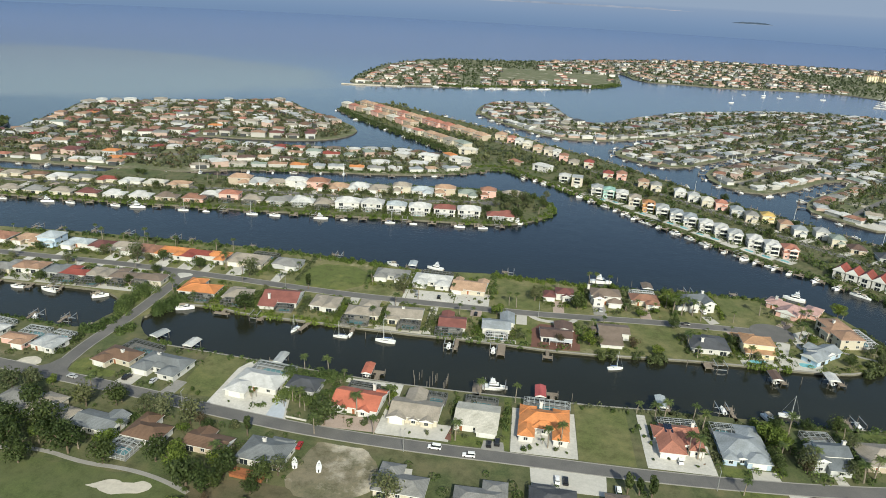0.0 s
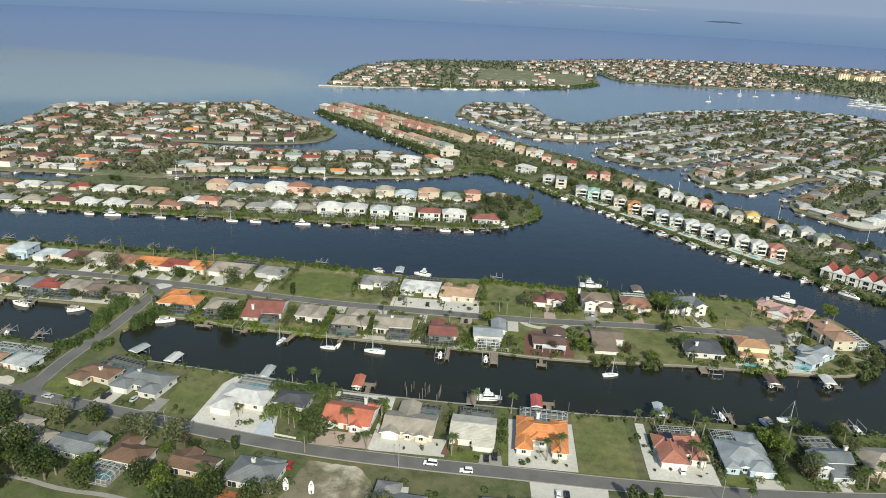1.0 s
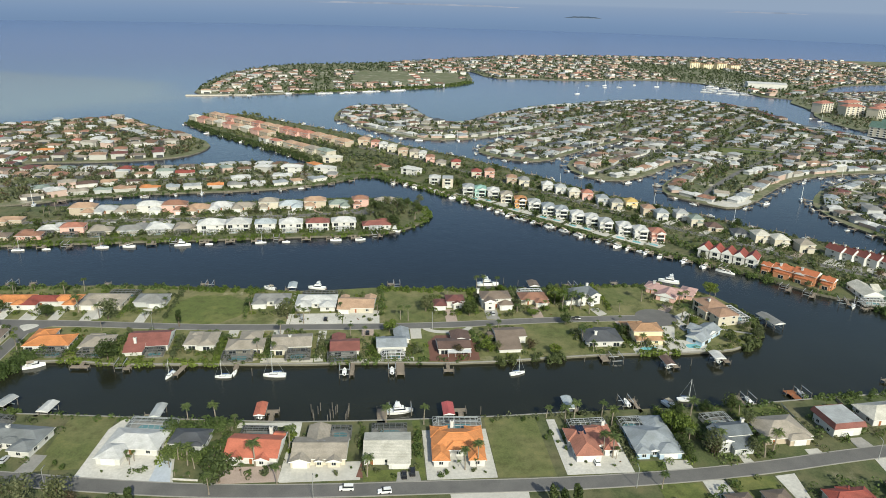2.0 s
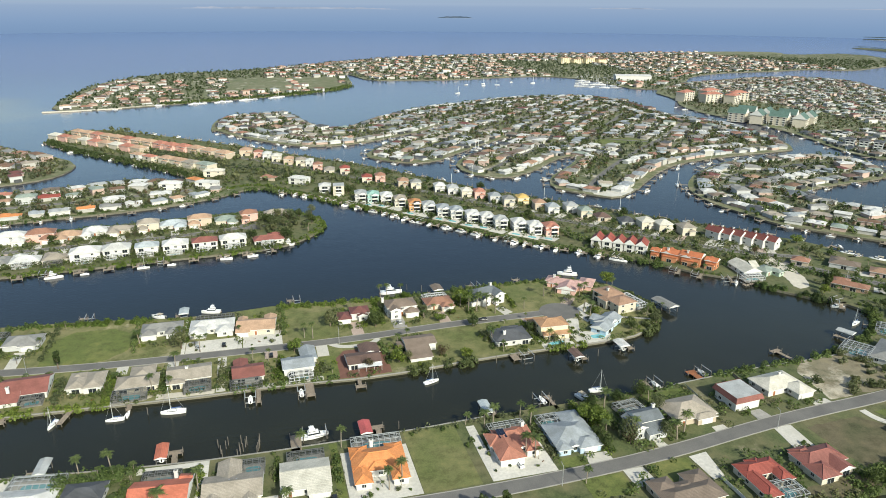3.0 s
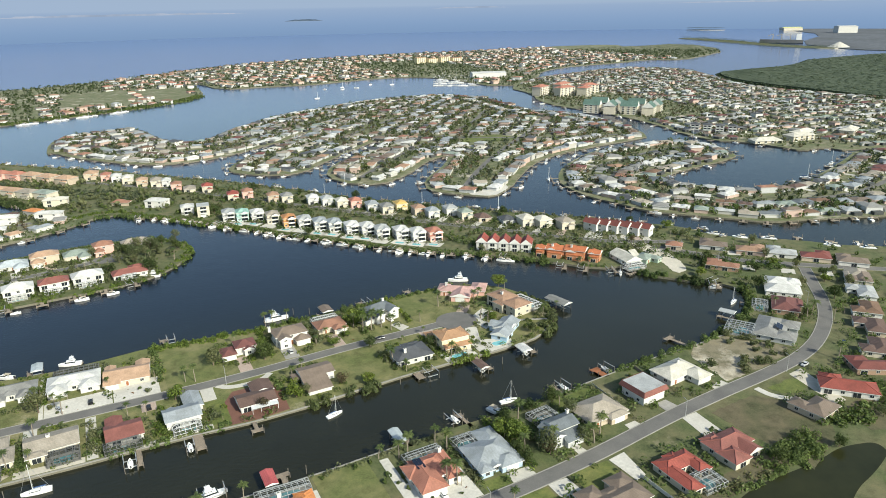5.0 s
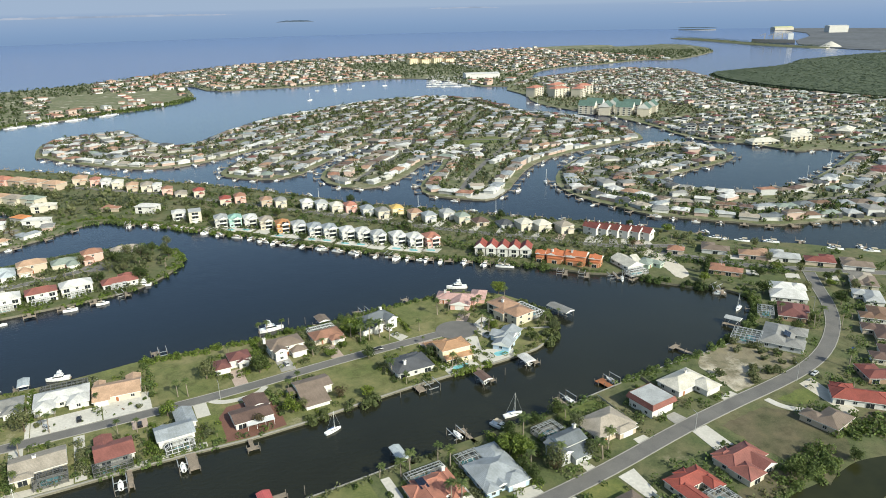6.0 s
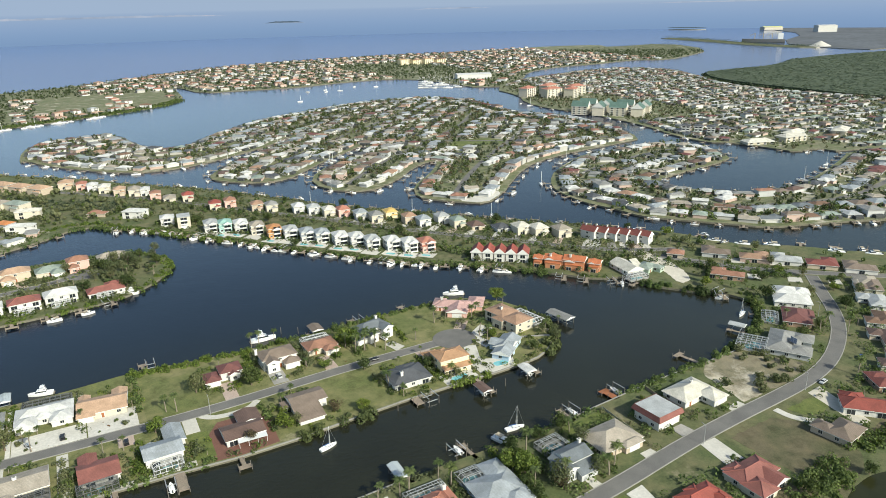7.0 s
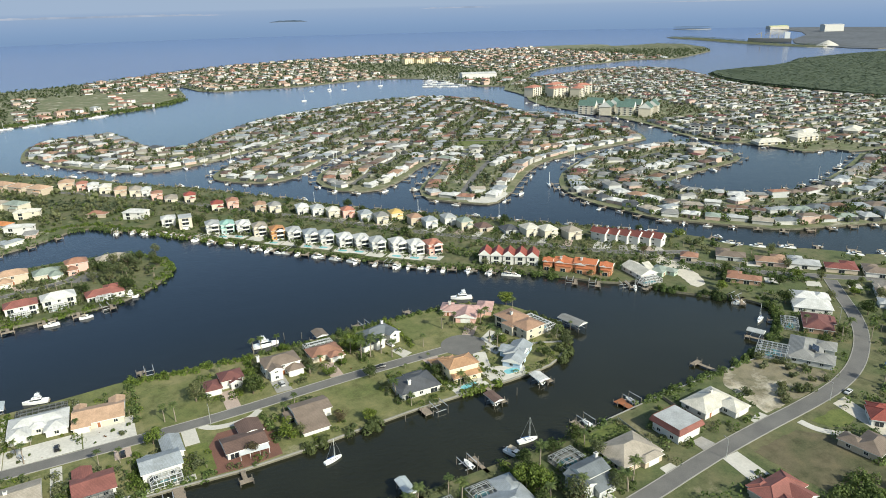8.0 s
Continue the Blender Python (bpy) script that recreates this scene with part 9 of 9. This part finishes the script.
dock(115, 356, 4, 3, 1.6, 4, None, True, label="wooden dock with a boat lift")
dock(205, 309, 281, 5, 1.8, 0, "grey", label="dock with a long grey roofed boathouse", slip=(6.3, 6.4, 6.8, 2.9))
dock(283, 238.5, 24, 10.5, 1.4, 3, "light_grey", label="dock with a pale roofed boat slip")
dock(309, 251, 48, 9, 1.4, 0, label="weathered long narrow dock")
dock(315, 283, 100, 4, 1.6, 3, None, True, label="weathered dock with a boat lift")
for x, y, turn, length in ((262, 342, 135, 5), (253, 352, 135, 5), (276, 334, 160, 7), (284, 321, 100, 5), (313, 283, 140, 6)):
    dock(x, y, turn, length, 1.6, 3, None, True, label="weathered wooden dock with a boat lift")
for x, y, turn in ((384, 352, 42), (394, 337, 40), (409, 325, 45), (433, 294, 42), (449, 279, 50)):
    boat("cruiser", x, y, turn, 1.15)
for x, y in ((-153, 365), (-195, 367), (-208, 367), (-240, 367), (-262, 366), (-285, 366), (-302, 364)):
    dock(x, y, 0, 3.5, 1.6, 3, None, x % 2 == 0, label="wooden canal dock behind a house")
for x in (-262, -243, -226, -205):
    dock(x, 283.5, 182, 3.5, 1.6, 3, None, x % 2 == 0, label="wooden canal dock behind a house")
for x, y in ((-202, 246), (-219, 246.5), (-250, 248)):
    dock(x, y, 0, 3.5, 1.6, 3, "light_grey" if x < -220 else None, True, label="wooden canal dock behind a house")

# free-standing mooring piles
for x, y in ((-25.3, 231), (-24.2, 227), (-23.6, 224), (-22.4, 229.6), (-21.6, 232), (-18.1, 223), (-17, 224), (-17.4, 227), (-16.1, 226.4), (-15.2, 229), (-14.7, 230.5), (-16.8, 231.9), (-11, 223.4), (-10.6, 225.4), (-10.2, 227), (-10, 229), (-9.9, 231.1), (44, 226), (86, 362), (78, 366), (100, 268), (-54, 262), (150, 262)):
    ob = new("mooring_pile", TALL_PILE)
    ob.matrix_basis = at_spot(x, y)
    tagged(ob, "bare grey wooden mooring pile in the canal", "pile", "mooring piles")

for kind, x, y, turn, size in (("sailboat", -44, 261, 88, 0.95), ("sailboat", -66.4, 261, 92, 0.72), ("sailboat", -90, 263.4, 165, 0.72), ("sailboat", 65.6, 258, 285, 0.75), ("yacht", 68, 363.5, 268, 0.95), ("yacht", -33, 361, 80, 0.8), ("yacht", 11, 229.1, 275, 0.85),
                               ("cruiser", -60, 361, 60, 0.9), ("sailboat", 135, 232.2, 265, 0.85), ("cruiser", 125.6, 227.2, 200, 1.0), ("cruiser", -152, 274, 290, 1.0), ("cruiser", -231, 279, 80, 1.1), ("cruiser", -201, 278, 300, 0.9), ("cruiser", -249, 279, 95, 0.8), ("skiff", -265, 281, 80, 1.0), ("cruiser", -186, 243.5, 140, 0.8), ("skiff", -218, 250, 30, 1.0), ("yacht", 181, 365, 66, 0.95)):
    boat(kind, x, y, turn, size)
for kind, x, y, turn, size in (("sailboat", 300.5, 260, 115, 0.8), ("cruiser", 308, 280, 60, 0.8), ("cruiser", 170, 431, 130, 1.0), ("sailboat", 275, 325, 140, 0.8), ("cruiser", 193, 508, 310, 0.8), ("yacht", 14, 467, 75, 0.8), ("skiff", -62, 264, -10, 0.8), ("skiff", 210, 311, 275, 1.0)):
    boat(kind, x, y, turn, size)
for x, y, turn in ((107.2, 229.8, 4), (161, 229, 4), (187.5, 233, 5), (8.4, 261.6, 0), (-13, 261.6, 0), (137.2, 261, 0), (164, 265.2, 0), (-45, 228.6, 0), (212, 304, 10)):
    boat("skiff", x, y, turn, 0.9, 1.0)

# farther shores: plain docks and boats
FAR_MESH = {}


def far_dock(x, y, turn):
    """A small plain dock, one mesh."""
    if "dock" not in FAR_MESH:
        s = Solid()
        s.box(-0.9, 0.9, -1.5, 5, 1.0, 1.2)
        s.box(-3, 3, 5, 7.2, 1.01, 1.21)
        for px in (-3, 3):
            s.beam((px, 7, -2), (px, 7, 3.4), 0.14)
        FAR_MESH["dock"] = s.mesh("dock", [WOOD])
    ob = tagged(part("dock", FAR_MESH["dock"], None), "small weathered dock on a far canal bank", "dock", "far docks")
    ob.matrix_basis = at_spot(x, y, 0, turn)


def far_boat(kind, x, y, turn, size=1.0):
    """A boat far off, one mesh."""
    sail = kind == "sailboat"
    if kind not in FAR_MESH:
        s = Solid()
        ln, bm_ = {"sailboat": (10.5, 3.2), "yacht": (13.0, 4.2), "cruiser": (8.5, 2.9)}.get(kind, (6.4, 2.3))
        hull(s, ln, bm_, 0.6, 0.12 * ln)
        cabin(s, -bm_ * 0.36, bm_ * 0.36, -ln * 0.2, ln * 0.24, 0.11 * ln, 0.11 * ln + (0.8 if sail else 0.13 * ln), 0.9)
        if sail:
            s.beam((0, 1, 1.2), (0, 1, 13), 0.12)
            s.beam((0, 0.9, 2.5), (0, -3.6, 2.6), 0.18, 2)
        elif kind != "skiff":
            s.box(-bm_ * 0.34, bm_ * 0.34, -ln * 0.28, 0.2, 0.29 * ln, 0.30 * ln, 2)
        FAR_MESH[kind] = s.mesh("boat", [GELCOAT, GLASS, CANVAS_BLUE if sail else CANVAS_TAN])
    lab = {"sailboat": "white sailing boat moored by a far bank", "yacht": "white motor yacht moored by a far bank"}.get(kind, "white motorboat moored by a far bank")
    ob = tagged(part("sailboat" if sail else "motorboat", FAR_MESH[kind], None), lab, "sailboat" if sail else "motorboat")
    ob.matrix_basis = at_spot(x, y, 0, turn, size)


# slips and boats along the strip and the white point
rg = random.Random(21)
for i, (x, y, a) in enumerate(along(STRIP_S[4:17], 13.0, 5)):
    nx, ny = -math.sin(radians(a)), math.cos(radians(a))
    if i % 6 == 0:
        dock(x, y, a, 4 + rg.uniform(-0.5, 2), 1.6, 3.5, None, True, label="wooden canal dock behind a tall house")
    else:
        far_dock(x, y, a)
    if i % 4 != 3:
        boat(rg.choice(["cruiser", "skiff", "cruiser", "cruiser"]), x + nx * 6 + 2.5 * math.cos(radians(a)), y + ny * 6 + 2.5 * math.sin(radians(a)), a + rg.choice([0, 180, 90]), rg.uniform(0.8, 1.1))
for i, (x, y, a) in enumerate(along(STRIP_S[4:17], 15.0, 4)):
    nx, ny = -math.sin(radians(a)), math.cos(radians(a))
    far_boat(rg.choice(["cruiser", "skiff", "cruiser", "cruiser"]), x + nx * rg.uniform(4.5, 7), y + ny * rg.uniform(4.5, 7), a + rg.choice([0, 0, 180, 90]), rg.uniform(0.9, 1.2))
for i, (x, y, a) in enumerate(along(WHITE_POINT[3:10], 17.0, 6)):
    if i % 4 == 0:
        dock(x, y, a, 4 + rg.uniform(0, 2), 1.6, 3.5, None, True, label="wooden canal dock below a house")
    else:
        far_dock(x, y, a)
    if i % 3:
        boat(rg.choice(["cruiser", "skiff", "sailboat", "yacht"]), x + 4, y - 8, a + rg.choice([90, 270]), rg.uniform(0.7, 0.9))


def moor(line, step, side, seed, chance=0.7, kinds=("cruiser", "skiff", "skiff", "cruiser", "skiff", "cruiser", "skiff", "cruiser", "sailboat")):
    g = random.Random(seed)
    for x, y, a in along(line, step, 6):
        nx, ny = -math.sin(radians(a)) * side, math.cos(radians(a)) * side
        far_dock(x, y, a if side > 0 else a + 180)
        if g.random() < chance:
            far_boat(g.choice(kinds), x + nx * 6 + g.uniform(-5, 5), y + ny * 6, a + g.choice([0, 90, 180, 270]), g.uniform(0.8, 1.15))


moor(FINGERS_S, 22, 1, 1)
moor(FINGERS_N[24:], 22, 1, 2)
moor(EAST_LOOP[:11], 17, -1, 3, 0.85)
moor(EAST_LOOP[14:], 22, -1, 4)
moor(STRIP_N[3:], 20, 1, 5)
moor(NORTH_WEST[:9], 22, 1, 6)
moor(STRIP_S[21:], 24, 1, 7)
moor(CONDO_SIDE[2:14], 30, -1, 8, 0.9)
for n, (x, y) in enumerate(((-100, 1235), (-93, 1241), (-85, 1246), (-78, 1249), (-58, 1250), (-50, 1256), (-42, 1260), (-36, 1264), (-18, 1272), (-10, 1274), (-3, 1278), (6, 1284), (32, 1291), (40, 1298), (48, 1303), (54, 1310), (-210, 1198), (-150, 1229))):
    far_boat(("cruiser", "yacht", "sailboat", "cruiser")[n % 4], x, y, 60 + 12 * (n % 5), 1.0)
moor([(402, 328), (422, 315), (445, 284), (560, 210)], 20, 1, 10, 0.9)
g = random.Random(33)
for i in range(6):
    px, py = 690 + 18 * i, 1330 + 36 * i
    ribbon("pier", [(px + 46, py - 26), (px - 40, py + 22)], 2.5, 0.6, 1.0, CONCRETE, "long pale marina pier with moored boats", "pier")
    for j in range(9):
        t = (j + 0.5) / 9
        far_boat(g.choice(["cruiser", "sailboat", "sailboat", "yacht"]), px + 46 - 86 * t + g.choice([-4, 4]), py - 26 + 48 * t + g.choice([-8, 8]), g.choice([60, 240]), 1.0)
for x, y in ((439, 1428), (480, 1438), (502, 1411), (551, 1457), (470, 1405), (590, 1430), (380, 1290)):
    far_boat(g.choice(["sailboat", "cruiser"]), x, y, g.uniform(0, 360), 1.0)

for x, y, turn, c, k in ((-9, 180.5, 88, "white", "van"), (4, 178.2, 92, "white", "suv"), (11, 186.5, 0, "black", "car"), (14, 188, 0, "black", "suv"), (82, 190, 0, "white", "car"), (-143, 203.5, -12, "black", "suv"), (-131, 203, -10, "silver", "car"),
                         (-165, 199.5, 80, "silver", "car"), (-95, 175, 20, "black", "truck"), (36, 170, 0, "white", "car"), (39, 170, 0, "black", "car"), (57, 168, 0, "white", "van"), (-58, 172, 0, "red", "car"), (108, 312, 85, "black", "car"),
                         (-25, 316, 0, "black", "car"), (-3, 299, 0, "black", "car"), (270, 192, 100, "silver", "car"), (305, 197, 120, "blue", "car"), (-37, 316, 20, "silver", "car"), (64, 320, 0, "silver", "suv"), (121, 330, 15, "white", "car")):
    car(x, y, turn, c, k)

for x, y, turn in ((92, 175.5, 90), (-20, 176.5, 90), (190, 186, 90), (-110, 186, 80), (258, 192, 95), (-110, 307.5, 90), (30, 303.5, 90), (330, 236, 130), (336, 304, 40)):
    street_lamp(x, y, turn)

# a boat on a trailer and a timber deck behind one house
boat("skiff", -56.5, 162, 20, 0.9, TOP + 0.3)
boat("skiff", -47.5, 161.5, 15, 0.9, TOP + 0.3)
deck = Solid()
deck.box(-6, 6, -2.2, 2.2, 0.0, 0.9)
for k in range(7):
    deck.box(-6 + 2 * k - 0.07, -6 + 2 * k + 0.07, -2.2, -2.06, 0.9, 1.9)
deck.box(-6, 6, -2.22, -2.04, 1.85, 1.97)
tagged(part("timber_deck", deck, RED_WOOD), "red-stained timber deck with a railing", "deck").matrix_basis = pose(-70, 153, TOP, 0, 0, -7)
panels(79.5, 204.5, TOP + 4.7, 90, 0, 3, 2)
panels(286, 219, TOP + 4.9, 32, 22, 3, 2)
